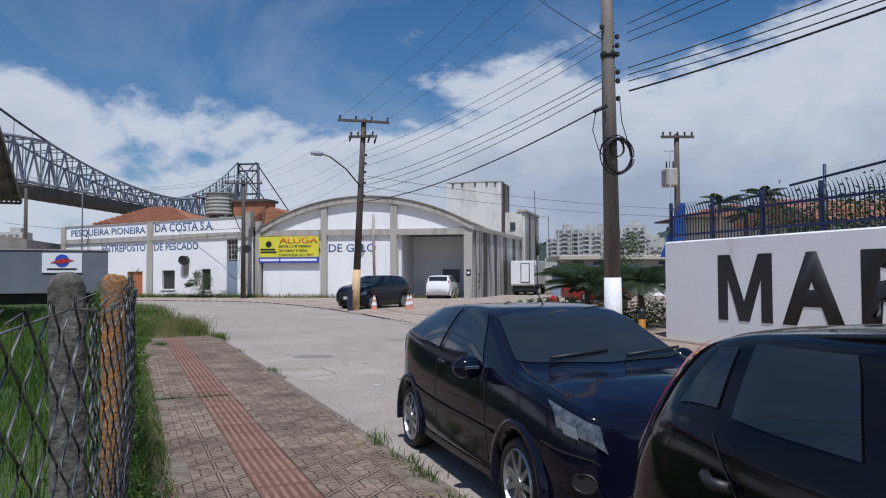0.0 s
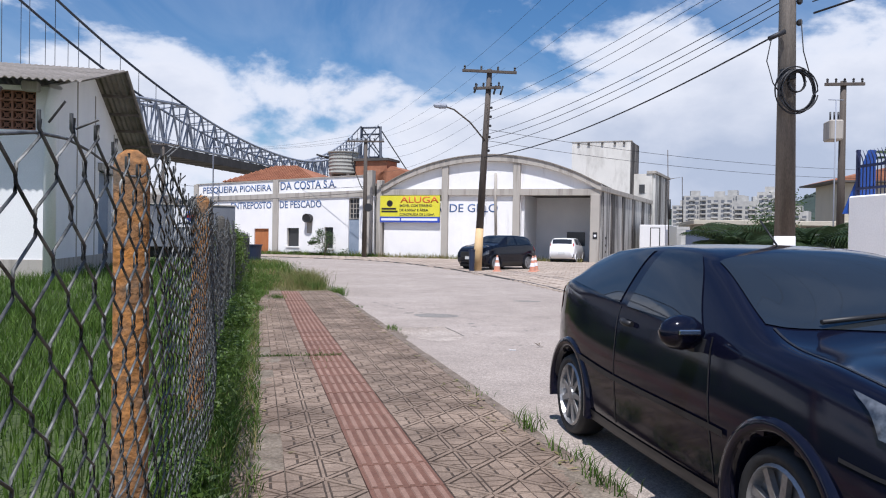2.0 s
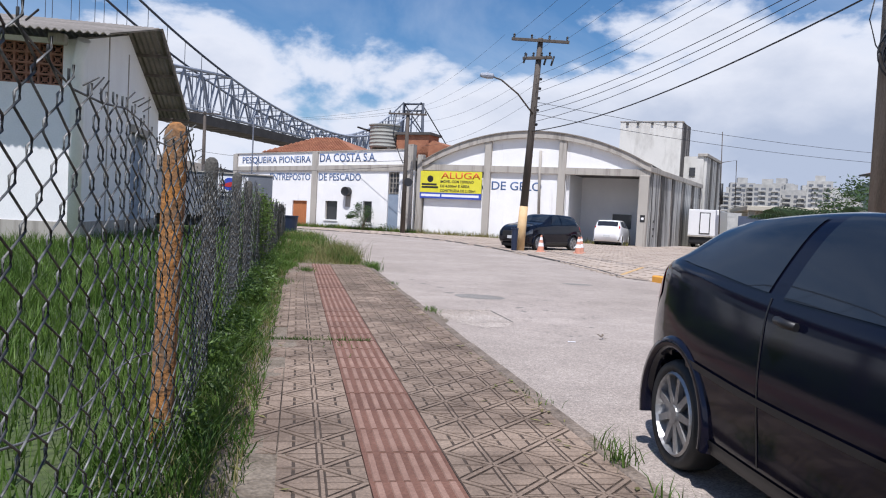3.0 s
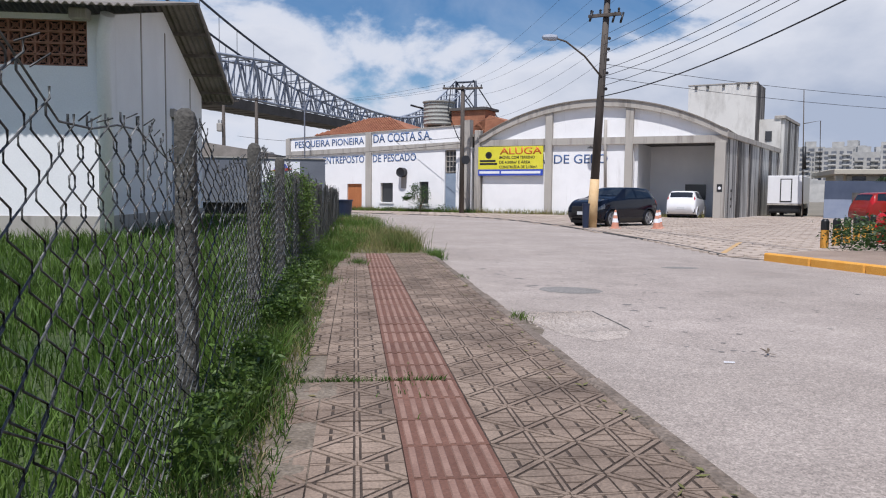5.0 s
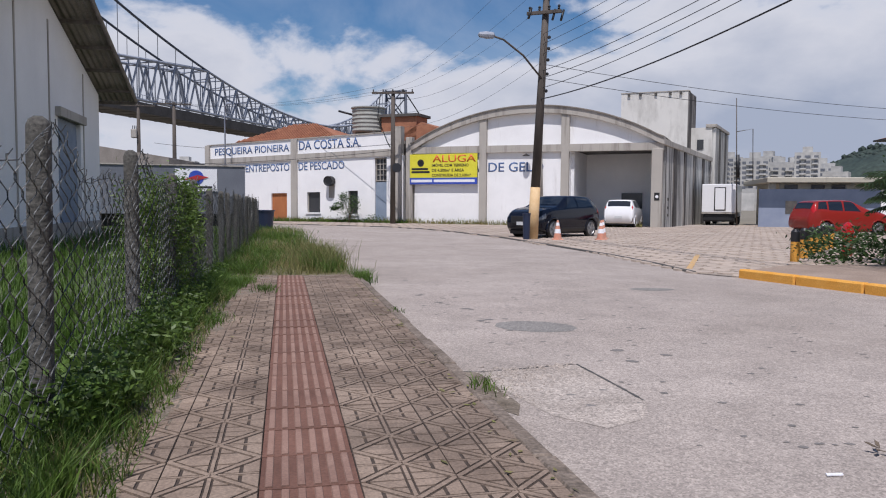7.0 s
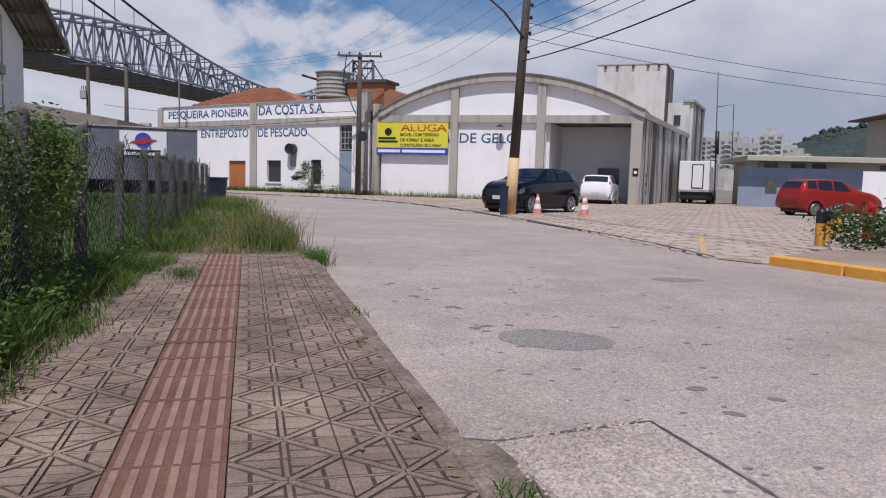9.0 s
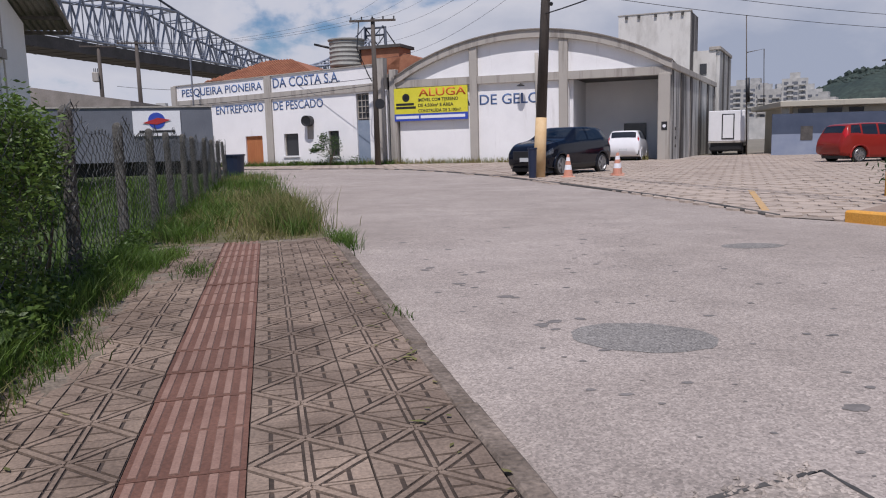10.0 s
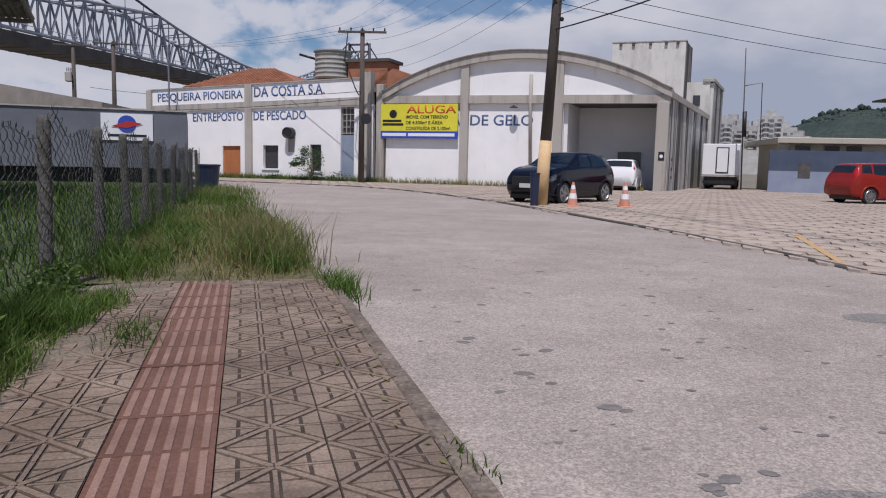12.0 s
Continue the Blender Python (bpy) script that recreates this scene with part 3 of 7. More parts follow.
prism(bm, [(-15.8, 4.5), (0.0, 4.5)] + arc_pts(0.0, -15.8, 30, -0.05), 0.10, 0.40)
part("gable_wall", bm, M["white_wall"], wh)
bm = bmesh.new()
prism(bm, [(-16.3, 4.50), (0.1, 4.42), (0.1, 4.86), (-16.3, 4.94)], -0.10, 0.38)
part("beam", bm, M["pier"], wh, "stained concrete beam across the front")
bm = bmesh.new()   # arch rim
outer, inner = arc_pts(-15.95, 0.15, 40, 0.10), arc_pts(-15.95, 0.15, 40, -0.32)
for i in range(40):
    prism(bm, [inner[i], inner[i + 1], outer[i + 1], outer[i]], -0.22, 0.5)
part("arch_rim", bm, M["pier"], wh, "grey stained concrete arch rim")
bm = bmesh.new()
for i in range(40):
    prism(bm, [(outer[i][0], outer[i][1]), (outer[i + 1][0], outer[i + 1][1]), (outer[i + 1][0], outer[i + 1][1] + 0.06), (outer[i][0], outer[i][1] + 0.06)], -0.30, 17.0)
part("roof", bm, M["asbestos"], wh, "curved fibre-cement roof")
for s0, s1, top in ((-16.35, -15.9, 5.6), (-11.2, -10.72, ARC(-10.95) - 0.02), (-5.92, -5.42, ARC(-5.7) - 0.02), (-0.56, 0.06, 4.5)):
    part("pier", boxed(s0, s1, -0.14, 0.3, GZ, top, bevel=0.02), M["pier"], wh)
part("drainpipe", tube(bmesh.new(), [(-7.2, -0.05, 6.0), (-7.2, -0.05, 4.4), (-7.1, -0.05, 1.2)], 0.10, 8), M["pier"], wh, "grey cable riser")
part("bay_back", boxed(-5.4, 0.0, 4.0, 4.2, GZ, 4.6), M["grey_back"], wh, "grey back wall of the loading bay")
part("bay_side", boxed(-5.42, -5.2, 0.4, 4.0, GZ, 4.6), M["grey_back"], wh)
part("bay_ceiling", boxed(-5.4, 0.0, 0.4, 4.0, 4.5, 4.6), M["near_black"], wh)
part("bay_hatch", boxed(-2.9, -1.6, 3.9, 3.995, 1.0, 2.0), M["window"], wh, "dark hatch in the bay wall")
part("notice", boxed(-0.36, -0.06, -0.155, -0.142, 1.5, 1.95), M["trim"], wh, "small black notice plate")
part("notice_dot", lathe(bmesh.new(), [(0.0, -0.162), (0.09, -0.162), (0.09, -0.156), (0.0, -0.156)], 12, axis="y", centre=(-0.21, 0, 1.72)), M["sign_white"], wh)
# side wall: near-black strips put soot and the side's weaker sun into colour
TURN_SIDE = pose(0.06, -0.14, 0, 0, 0, -5.2)
part("side_wall", boxed(-0.30, -0.02, 0.5, 18.2, GZ, 4.72), M["dirty_wall"], wh, "weathered side wall streaked with soot", at=TURN_SIDE)
part("side_beam", boxed(-0.34, 0.10, 0.05, 18.3, 4.72, 5.06, bevel=0.02), M["pier"], wh, at=TURN_SIDE)
bm = bmesh.new()
prism(bm, [(-0.35, 0.5), (1.2, 16.8), (-0.35, 16.8)], 4.78, 5.02, axis="z")
part("gutter_slab", bm, M["pier"], wh)
for y0, y1, mt in ((0.95, 1.15, "near_black"), (3.6, 4.45, "near_black"), (7.1, 7.7, "near_black"), (10.7, 11.5, "near_black"), (14.5, 15.2, "near_black")):
    part("soot_bay", boxed(-0.019, 0.004, y0, y1, GZ, 4.71), M[mt], wh, "near-black strip of wall, soot and shade in one colour", at=TURN_SIDE)
for y0 in (3.25, 6.75, 10.35, 14.1, 17.6):
    part("side_pier", boxed(-0.05, 0.05, y0, y0 + 0.33, GZ, 4.72, bevel=0.015), M["sooty"], wh, at=TURN_SIDE)
for z in (0.55, 1.0, 1.5):
    part("wall_socket", boxed(-0.018, 0.02, 1.75, 2.0, z, z + 0.16), M["near_black"], wh, at=TURN_SIDE)
part("rear_wall", boxed(-16, 0, 16.6, 16.9, GZ, 5.1), M["dirty_wall"], wh)
lettering("DE GELO", 3.6, 0.60, M["letter_blue"], wh, pose(-10.65, 0.098, 3.26), bold=0.012)
lettering("A", 0.42, 0.60, M["letter_blue"], wh, pose(-11.66, 0.098, 3.26), bold=0.012)
# wire stays and stain lines on the front
part("wall_lamp", lathe(bmesh.new(), [(0.02, 0.14), (0.06, 0.10), (0.24, 0.0), (0.22, -0.02), (0.0, -0.02)], 16, centre=(-8.05, -0.32, 4.22)), M["trim"], wh, "dark wall lamp")

# letting banner
banner = empty("banner", FAC @ pose(-16.02, -0.16, 2.50), "yellow and blue letting banner hung on the warehouse", "banner")
part("cloth", boxed(0, 4.72, -0.012, 0.012, 0.42, 1.95), M["sign_yellow"], banner, "bright yellow cloth")
part("lower_strip", boxed(0, 4.72, -0.013, 0.013, 0.0, 0.418), M["sign_blue"], banner, "blue strip")
lettering("ALUGA", 3.0, 0.46, M["sign_red"], banner, pose(1.62, -0.014, 1.42), bold=0.012)
for i, (txt, w) in enumerate((("IMÓVEL COM TERRENO", 2.55), ("DE 4.500m² E ÁREA", 2.25), ("CONSTRUÍDA DE 2.100m².", 2.75))):
    lettering(txt, w, 0.24, M["letter_black"], banner, pose(1.58, -0.014, 1.12 - i * 0.32), bold=0.02)
part("round_mark", lathe(bmesh.new(), [(0.17, -0.02), (0.24, -0.02), (0.24, -0.014), (0.17, -0.014)], 20, axis="y", centre=(0.78, 0, 1.38)), M["letter_black"], banner)
part("mark_dot", lathe(bmesh.new(), [(0.0, -0.02), (0.11, -0.02), (0.11, -0.014), (0.0, -0.014)], 14, axis="y", centre=(0.78, 0, 1.38)), M["letter_black"], banner)
for z0, x1 in ((0.92, 1.30), (0.72, 1.42)):
    part("name_bar", boxed(0.12, x1, -0.018, -0.0135, z0, z0 + 0.14), M["letter_black"], banner)
for x0, x1 in ((0.10, 1.60), (1.72, 4.55)):
    part("number_bar", boxed(x0, x1, -0.019, -0.0145, 0.13, 0.30), M["sign_white"], banner)

# fish depot: lower building on the left of the arch, roofline falling slightly to the left
DK = lambda s: 1 - 0.0058 * (-16.6 - s)
def dep(pts):
    return [(s, GZ + (z - GZ) * DK(s)) for s, z in pts]
depot = empty("fish_depot", FAC, "white two-band fish depot with faded blue lettering", "depot")
def dep_wall(name, s0, s1, z0, z1, y0, y1, mat, label="", parent=None):
    return part(name, prism(bmesh.new(), dep([(s0, z0), (s1, z0), (s1, z1), (s0, z1)]), y0, y1), mat, parent or depot, label)
# wall pieces around the openings
OPEN = [(-27.07, -25.75, GZ, 2.04), (-24.08, -23.01, 0.6, 2.08), (-20.77, -20.02, 0.5, 2.13), (-18.71, -17.82, GZ, 4.35)]
last = -32.7
for s0, s1, z0, z1 in OPEN:
    dep_wall("wall", last, s0, GZ, 4.45, 0.0, 0.3, M["white_wall"])
    dep_wall("wall", s0, s1, z1, 4.45, 0.0, 0.3, M["white_wall"])
    if z0 > 0:
        dep_wall("wall", s0, s1, GZ, z0, 0.0, 0.3, M["white_wall"])
    last = s1
dep_wall("wall", last, -16.6, GZ, 4.45, 0.0, 0.3, M["white_wall"])
dep_wall("parapet", -32.7, -17.4, 4.9, 6.0, 0.02, 0.3, M["white_wall"])
dep_wall("band", -32.75, -17.4, 4.45, 4.9, -0.10, 0.3, M["pier"], "grey-beige concrete band")
dep_wall("coping", -32.75, -17.4, 6.0, 6.06, -0.06, 0.36, M["pier"])
dep_wall("pier", -25.35, -24.85, GZ, 6.0, -0.12, 0.2, M["pier"])
dep_wall("pier", -32.9, -32.5, GZ, 6.0, -0.12, 0.2, M["pier"])
dep_wall("pier", -17.42, -16.7, GZ, 6.35, -0.16, 0.4, M["pier"])
dep_wall("end_wall", -32.9, -32.6, GZ, 6.0, 0.3, 16, M["white_wall"])
dep_wall("rear_wall", -32.9, -16.6, GZ, 5.6, 15.7, 16, M["white_wall"])
dep_wall("flat_roof", -32.6, -16.6, 5.2, 5.4, 0.3, 15.7, M["asbestos"])
dep_wall("door", -27.07, -25.75, GZ, 2.04, 0.12, 0.18, M["door_orange"], "orange-brown wooden door")
for s0, s1, z0, z1 in OPEN[1:3]:
    w = dep_wall("window", s0, s1, z0, z1, 0.2, 0.23, M["window"], "dark dusty window")
    dep_wall("window_frame", s0, s0 + 0.06, z0, z1, 0.12, 0.2, M["pier"], parent=w)
    dep_wall("window_frame", s1 - 0.06, s1, z0, z1, 0.12, 0.2, M["pier"], parent=w)
    dep_wall("window_sill", s0 - 0.08, s1 + 0.08, z0 - 0.1, z0, -0.08, 0.2, M["white_wall"], parent=w)
w = dep_wall("tall_window", -18.71, -17.82, 2.75, 4.35, 0.2, 0.23, M["window"], "barred dark upper window")
for i in range(4):
    s = -18.66 + i * 0.26
    dep_wall("window_bar", s, s + 0.05, 2.75, 4.35, 0.12, 0.17, M["pier"], parent=w)
for i in range(5):
    z = 2.78 + i * 0.37
    dep_wall("window_bar", -18.71, -17.82, z, z + 0.05, 0.13, 0.18, M["pier"], parent=w)
dep_wall("side_door", -18.71, -17.82, GZ, 2.7, 0.14, 0.2, M["door_blue"], "grey-blue metal door")
fan = part("exhaust_fan", lathe(bmesh.new(), [(0.0, -0.45), (0.22, -0.45), (0.34, -0.5), (0.34, -0.02), (0.0, -0.02)], 18, axis="y", centre=(-22.1, 0, 2.75)), M["trim"], depot, "dark round exhaust outlet with a soot stain")
part("soot_mark", boxed(-22.3, -21.85, -0.012, 0.005, 1.6, 2.5), M["pier"], depot, "grey soot stain below the outlet")
tilt = math.degrees(math.atan(0.0058 * 5.2))
def dep_text(txt, s0, s1, z0, h, bold=0.012):
    k = DK((s0 + s1) / 2)
    zz = GZ + (z0 - GZ) * DK(s0)
    lettering(txt, s1 - s0, h * k, M["letter_blue"], depot, pose(s0, 0.018 if z0 > 4.9 else -0.002, zz, 0, -tilt * (z0 / 5.2), 0), bold=bold, depth=0.012)
dep_text("PESQUEIRA PIONEIRA", -32.05, -25.55, 5.06, 0.66)
dep_text("DA COSTA S.A.", -24.72, -19.8, 5.18, 0.66)
dep_text("ENTREPOSTO", -29.3, -25.52, 3.70, 0.58)
dep_text("DE PESCADO", -24.76, -21.05, 3.69, 0.58)
# tiled hip roof behind the parapet
bm = bmesh.new()
hip = [(-31.8, 2.0, 5.8), (-22.6, 2.0, 5.8), (-22.6, 10.0, 5.8), (-31.8, 10.0, 5.8), (-29.2, 6.0, 7.45), (-27.0, 6.0, 7.45)]
vs = [bm.verts.new(p) for p in hip]
for f in ((0, 1, 5, 4), (1, 2, 5), (2, 3, 4, 5), (3, 0, 4)):
    bm.faces.new([vs[i] for i in f])
hiproof = part("tiled_roof", bm, M["roof_tile"], depot, "weathered terracotta tiled hip roof")
for i in range(36):
    s = -31.6 + i * 0.25
    t = min((s + 31.8) / 2.6, 1.0, (-22.6 - s) / 4.4)
    if t > 0.04:
        part("tile_course", tube(bmesh.new(), [(s, 2.0, 5.83), (s, 2.0 + 4.0 * t, 5.83 + 1.65 * t)], 0.06, 4, caps=False), M["roof_tile"], hiproof)
bm = bmesh.new()
prism(bm, [(-20.5, 5.8), (-13.8, 5.8), (-18.0, 7.3)], 6.0, 14.0)
part("tiled_roof", bm, M["roof_tile"], depot)
part("roof_box", boxed(-21.3, -18.4, 6.0, 8.0, 5.6, 7.75), M["roof_tile"], depot, "brick housing on the roof")
part("roof_box_lid", boxed(-21.5, -18.2, 5.8, 8.2, 7.75, 7.95), M["near_black"], depot)

tank = empty("water_tank", FAC @ pose(-22.7, 6.5, 5.4), "ribbed grey fibre-cement water tank on the roof", "water tank")
prof = []
for i in range(6):
    prof += [(1.22, 1.3 + i * 0.30), (1.27, 1.40 + i * 0.30), (1.22, 1.52 + i * 0.30)]
part("body", lathe(bmesh.new(), [(0, 1.3)] + prof + [(1.34, 3.1), (1.34, 3.18), (0, 3.25)], 24), M["tank"], tank)
for x in (-0.8, 0.8):
    part("leg", boxed(x - 0.12, x + 0.12, -0.8, 0.8, 0.0, 1.3), M["pier"], tank)
part("pipe", tube(bmesh.new(), [(-2.4, -0.4, 3.0), (-1.3, -0.2, 2.7)], 0.09, 6), M["trim"], tank)

ice = empty("ice_tower", FAC @ pose(0, 0, 0), "tall weathered white tower block with drain holes", "tower")
part("body", boxed(-5.2, -0.05, 16.9, 20.3, 4.9, 10.2), M["tower_wall"], ice)
part("side_cheek", boxed(-0.3, 0.03, 0.01, 3.5, 4.7, 10.19), M["sooty"], ice, "soot-stained concrete side", at=pose(-0.05, 16.9, 0, 0, 0, -5.2))
part("coping", boxed(-5.25, 0.05, 16.86, 20.5, 10.2, 10.27), M["pier"], ice)
for s in (-4.6, -3.7, -2.5, -1.4, -0.6):
    part("spout", boxed(s - 0.10, s + 0.10, 16.76, 16.95, 9.98, 10.16), M["near_black"], ice)
block = empty("rear_block", SID, "rear wing with stained pale walls", "building")
part("body", boxed(-7.0, -0.02, 18.5, 26.0, GZ, 7.45), M["tower_wall"], block)
part("side", boxed(-0.019, 0.25, 18.6, 26.0, GZ, 7.4), M["dirty_wall"], block)
part("roof_edge", boxed(-0.5, 0.32, 18.4, 26.1, 7.452, 7.7, bevel=0.02), M["pier"], block)
part("dark_window", boxed(-1.15, -0.65, 18.44, 18.49, 5.75, 6.5), M["window"], block)
# two near-black strips on the side face
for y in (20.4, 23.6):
    part("dark_strip", boxed(0.251, 0.29, y, y + 0.8, GZ, 7.4), M["near_black"], block)

# ---------------------------------------------------------------- shed with gable towards the road
SHED = PAV @ pose(-6.38, 13.85, 0)     # x towards the road, y along the gable wall
shed = empty("shed", SHED, "white shed with clay-block vents under a fibre-cement roof", "shed")
bm = bmesh.new()
GAB = [(0, 0.55), (6.6, 0.55), (6.6, 3.5), (9.0, 3.5), (9.0, 0.55), (11.4, 0.55), (11.4, 4.75), (5.7, 6.55), (0, 5.15)]
prism(bm, GAB, -0.25, 0.0, "x")
part("gable_wall", bm, M["shed_white"], shed)
part("plinth", boxed(-12.0, 0.03, -0.03, 11.4, GZ, 0.55), M["pier"], shed)
for y in (3.2, 5.8, 9.3):
    part("wall_joint", boxed(0.001, 0.02, y, y + 0.09, 0.55, 5.4 + (0.55 if y > 3 and y < 7 else -0.3)), M["pier"], shed)
part("corner_post", tube(bmesh.new(), [(0.05, -0.05, GZ), (0.05, -0.05, 4.6), (0.25, -0.35, 5.1)], 0.16, 10), M["shed_white"], shed)
part("door", boxed(-0.2, -0.12, 6.6, 9.0, GZ, 3.5), M["door_blue"], shed, "dark grey-blue sliding door")
part("door_lintel", boxed(-0.1, 0.14, 6.4, 9.2, 3.5, 3.75), M["pier"], shed)
part("front_wall", boxed(-12.0, -0.25, 0.0, 0.25, 0.55, 3.98), M["shed_white"], shed)
part("front_head", boxed(-12.0, -0.25, 0.0, 0.25, 5.02, 5.15), M["shed_white"], shed)
# near-black sheet behind the blocks: shade inside the vents given by colour
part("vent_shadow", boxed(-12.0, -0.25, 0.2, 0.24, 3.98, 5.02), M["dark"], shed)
vent = part("vent", boxed(-0.32, -0.25, 0.0, 0.2, 3.98, 5.02), M["shed_white"], shed)
bm = bmesh.new()
box(bm, -0.14, -0.118, -0.02, 0.12, -0.125, 0.125)
box(bm, 0.118, 0.14, -0.02, 0.12, -0.125, 0.125)
box(bm, -0.118, 0.118, -0.02, 0.12, 0.103, 0.125)
box(bm, -0.118, 0.118, -0.02, 0.12, -0.125, -0.103)
for a, b in (((-0.118, -0.103), (0.118, 0.103)), ((-0.118, 0.103), (0.118, -0.103))):
    tube(bm, [(a[0], 0.04, a[1]), (b[0], 0.04, b[1])], 0.02, 4, caps=False)
tube(bm, [(-0.06, 0.04, 0), (0, 0.04, 0.06), (0.06, 0.04, 0), (0, 0.04, -0.06), (-0.06, 0.04, 0)], 0.018, 4, caps=False)
cob = mesh_of("vent_block", bm, M["cobogo"])
for r in range(4):
    for c in range(28):
        ob = new("vent_block", cob)
        ob.parent = vent
        ob.matrix_basis = pose(-0.47 - c * 0.285, 0.05, 4.115 + r * 0.257)
# corrugated roof: two slopes, ridge running away from the road
def corrugated(bm, x0, x1, ya, za, yb, zb, wave=0.18, amp=0.03, th=0.02):
    n = int((x1 - x0) / wave * 6)
    rows = []
    for i in range(n + 1):
        x = x0 + (x1 - x0) * i / n
        dz = amp * math.sin(math.tau * (x - x0) / wave)
        rows.append([bm.verts.new(p) for p in ((x, ya, za + dz), (x, yb, zb + dz), (x, yb, zb + dz - th), (x, ya, za + dz - th))])
    for a, b in zip(rows, rows[1:]):
        for i in range(4):
            j = (i + 1) % 4
            bm.faces.new((a[i], b[i], b[j], a[j]))
    bmesh.ops.recalc_face_normals(bm, faces=bm.faces)
    return bm
part("roof_slope", corrugated(bmesh.new(), -13, 1.05, -1.2, 5.145, 5.7, 6.86), M["asbestos"], shed, "grey-brown corrugated roof sheets")
part("roof_slope", corrugated(bmesh.new(), -13, 1.05, 5.7, 6.86, 12.5, 4.72), M["asbestos"], shed)
for y in (7.2, 8.6, 10.0, 11.4, 12.3):
    z = 6.86 - (y - 5.7) * 0.3147 - 0.12
    part("purlin", boxed(-3, 1.0, y - 0.05, y + 0.05, z - 0.10, z), M["pole"], shed)
part("verge_board", tube(bmesh.new(), [(1.0, 5.7, 6.74), (1.0, 12.4, 4.63)], 0.05, 4), M["pole"], shed)
part("flood_lamp", boxed(-0.55, -0.15, -0.5, -0.2, 4.95, 5.2, bevel=0.03), M["pier"], shed)

# ---------------------------------------------------------------- blue-grey building with a sign
bb = empty("low_building", pose(-9.0, 49.5, 0, 0, 0, 14), "low blue-grey building behind the wire fence", "building")
part("wall", boxed(-26, 0, 0, 0.3, 0.62, 3.0), M["bluegrey"], bb)
part("side_wall", boxed(-0.3, 0, 0.3, 8, GZ, 3.0), M["bluegrey"], bb)
# closed panel coloured near-black, in place of an opening lost in shade
part("base_shade", boxed(-26, -0.02, 0.35, 0.6, GZ, 0.62), M["dark"], bb, "near-black panel standing for the shaded opening under the wall")
part("coping", boxed(-26.05, 0.05, -0.05, 0.35, 3.0, 3.06), M["pier"], bb)
part("roof", boxed(-26, 0, 0.3, 8, 2.8, 2.9), M["asbestos"], bb)
part("sign_board", boxed(-3.35, -1.35, -0.06, -0.002, 1.75, 2.85), M["sign_white"], bb, "white board with a round red and blue mark")
part("sign_ring", lathe(bmesh.new(), [(0.26, -0.075), (0.36, -0.075), (0.36, -0.062), (0.26, -0.062)], 20, axis="y", centre=(-2.35, 0, 2.42)), M["sign_blue"], bb)
bm = bmesh.new()
prism(bm, [(-2.95, 2.32), (-2.35, 2.25), (-1.75, 2.45), (-2.3, 2.55)], -0.09, -0.078)
part("sign_mark", bm, M["lens_red"], bb)
part("sign_bar", boxed(-3.1, -1.6, -0.07, -0.062, 1.9, 2.0), M["letter_black"], bb)
gb = empty("grey_sheds", Matrix(), "grey low roofs of far sheds", "shed")
part("roof", prism(bmesh.new(), [(-40, 3.2), (-17, 3.2), (-17, 4.2), (-26, 5.6), (-40, 5.6)], 62, 80), M["asbestos"], gb)
part("wall", boxed(-40, -17.2, 62.5, 79, GZ, 3.2), M["bluegrey"], gb)

# ---------------------------------------------------------------- gate house at the back of the yard
gh = empty("gate_house", pose(20.9, 57.5, 0, 0, 0, -13), "low cream building with a slate-blue sheet fence", "building")
part("sheet_fence", boxed(0, 6.9, 0, 0.08, 1.12, 2.28), M["gate_top"], gh, "slate-blue metal sheets")
part("sheet_fence_low", boxed(0, 6.9, 0.0, 0.08, GZ, 1.12), M["gate_low"], gh, "pale blue lower sheets")
part("fence_panel", boxed(1.55, 2.2, -0.02, -0.002, 0.75, 1.55), M["near_black"], gh)
part("wall", boxed(1.6, 19, 2.0, 9, GZ, 2.72), M["cream"], gh)
part("corner_pillar", boxed(0.9, 1.35, 1.7, 2.1, GZ, 2.72), M["cream"], gh)
part("flat_roof", boxed(0.75, 19.6, 1.4, 9.6, 2.72, 3.06, bevel=0.03), M["cream"], gh, "cream concrete roof slab")
for x in (1.9, 3.5, 4.7, 8.6, 12.0):
    part("window", boxed(x, x + 0.8, 1.93, 1.99, 2.34, 2.62), M["window"], gh)
part("white_wall", boxed(6.95, 22, 0.0, 0.25, GZ, 2.2), M["white_wall"], gh)
kiosk = empty("house", pose(41.0, 72.0, 0, 0, 0, -9), "house with a wide dark eave", "house")
part("wall", boxed(0, 8, 0, 6, GZ, 7.2), M["cream"], kiosk)
part("roof", prism(bmesh.new(), [(-1.2, 7.3), (9.4, 7.3), (4, 8.6)], -1.1, 7.0), M["roof_tile"], kiosk, "terracotta roof with a dark eave")
part("eave", boxed(-1.25, 9.4, -1.15, 7.0, 7.15, 7.298), M["near_black"], kiosk)

# ---------------------------------------------------------------- marine wall
mw = empty("boundary_wall", pose(9.5, 19.5, 0, 0, 0, 6.0), "white-painted boundary wall with large black letters", "wall", kind="structure")
part("wall_panel", boxed(0, 0.25, -26, 0.0, GZ, 2.28, bevel=0.03), M["white_wall"], mw)
part("end_panel", boxed(0.2501, 6, -0.25, 0.0, GZ, 2.28), M["white_wall"], mw)
bm = bmesh.new()
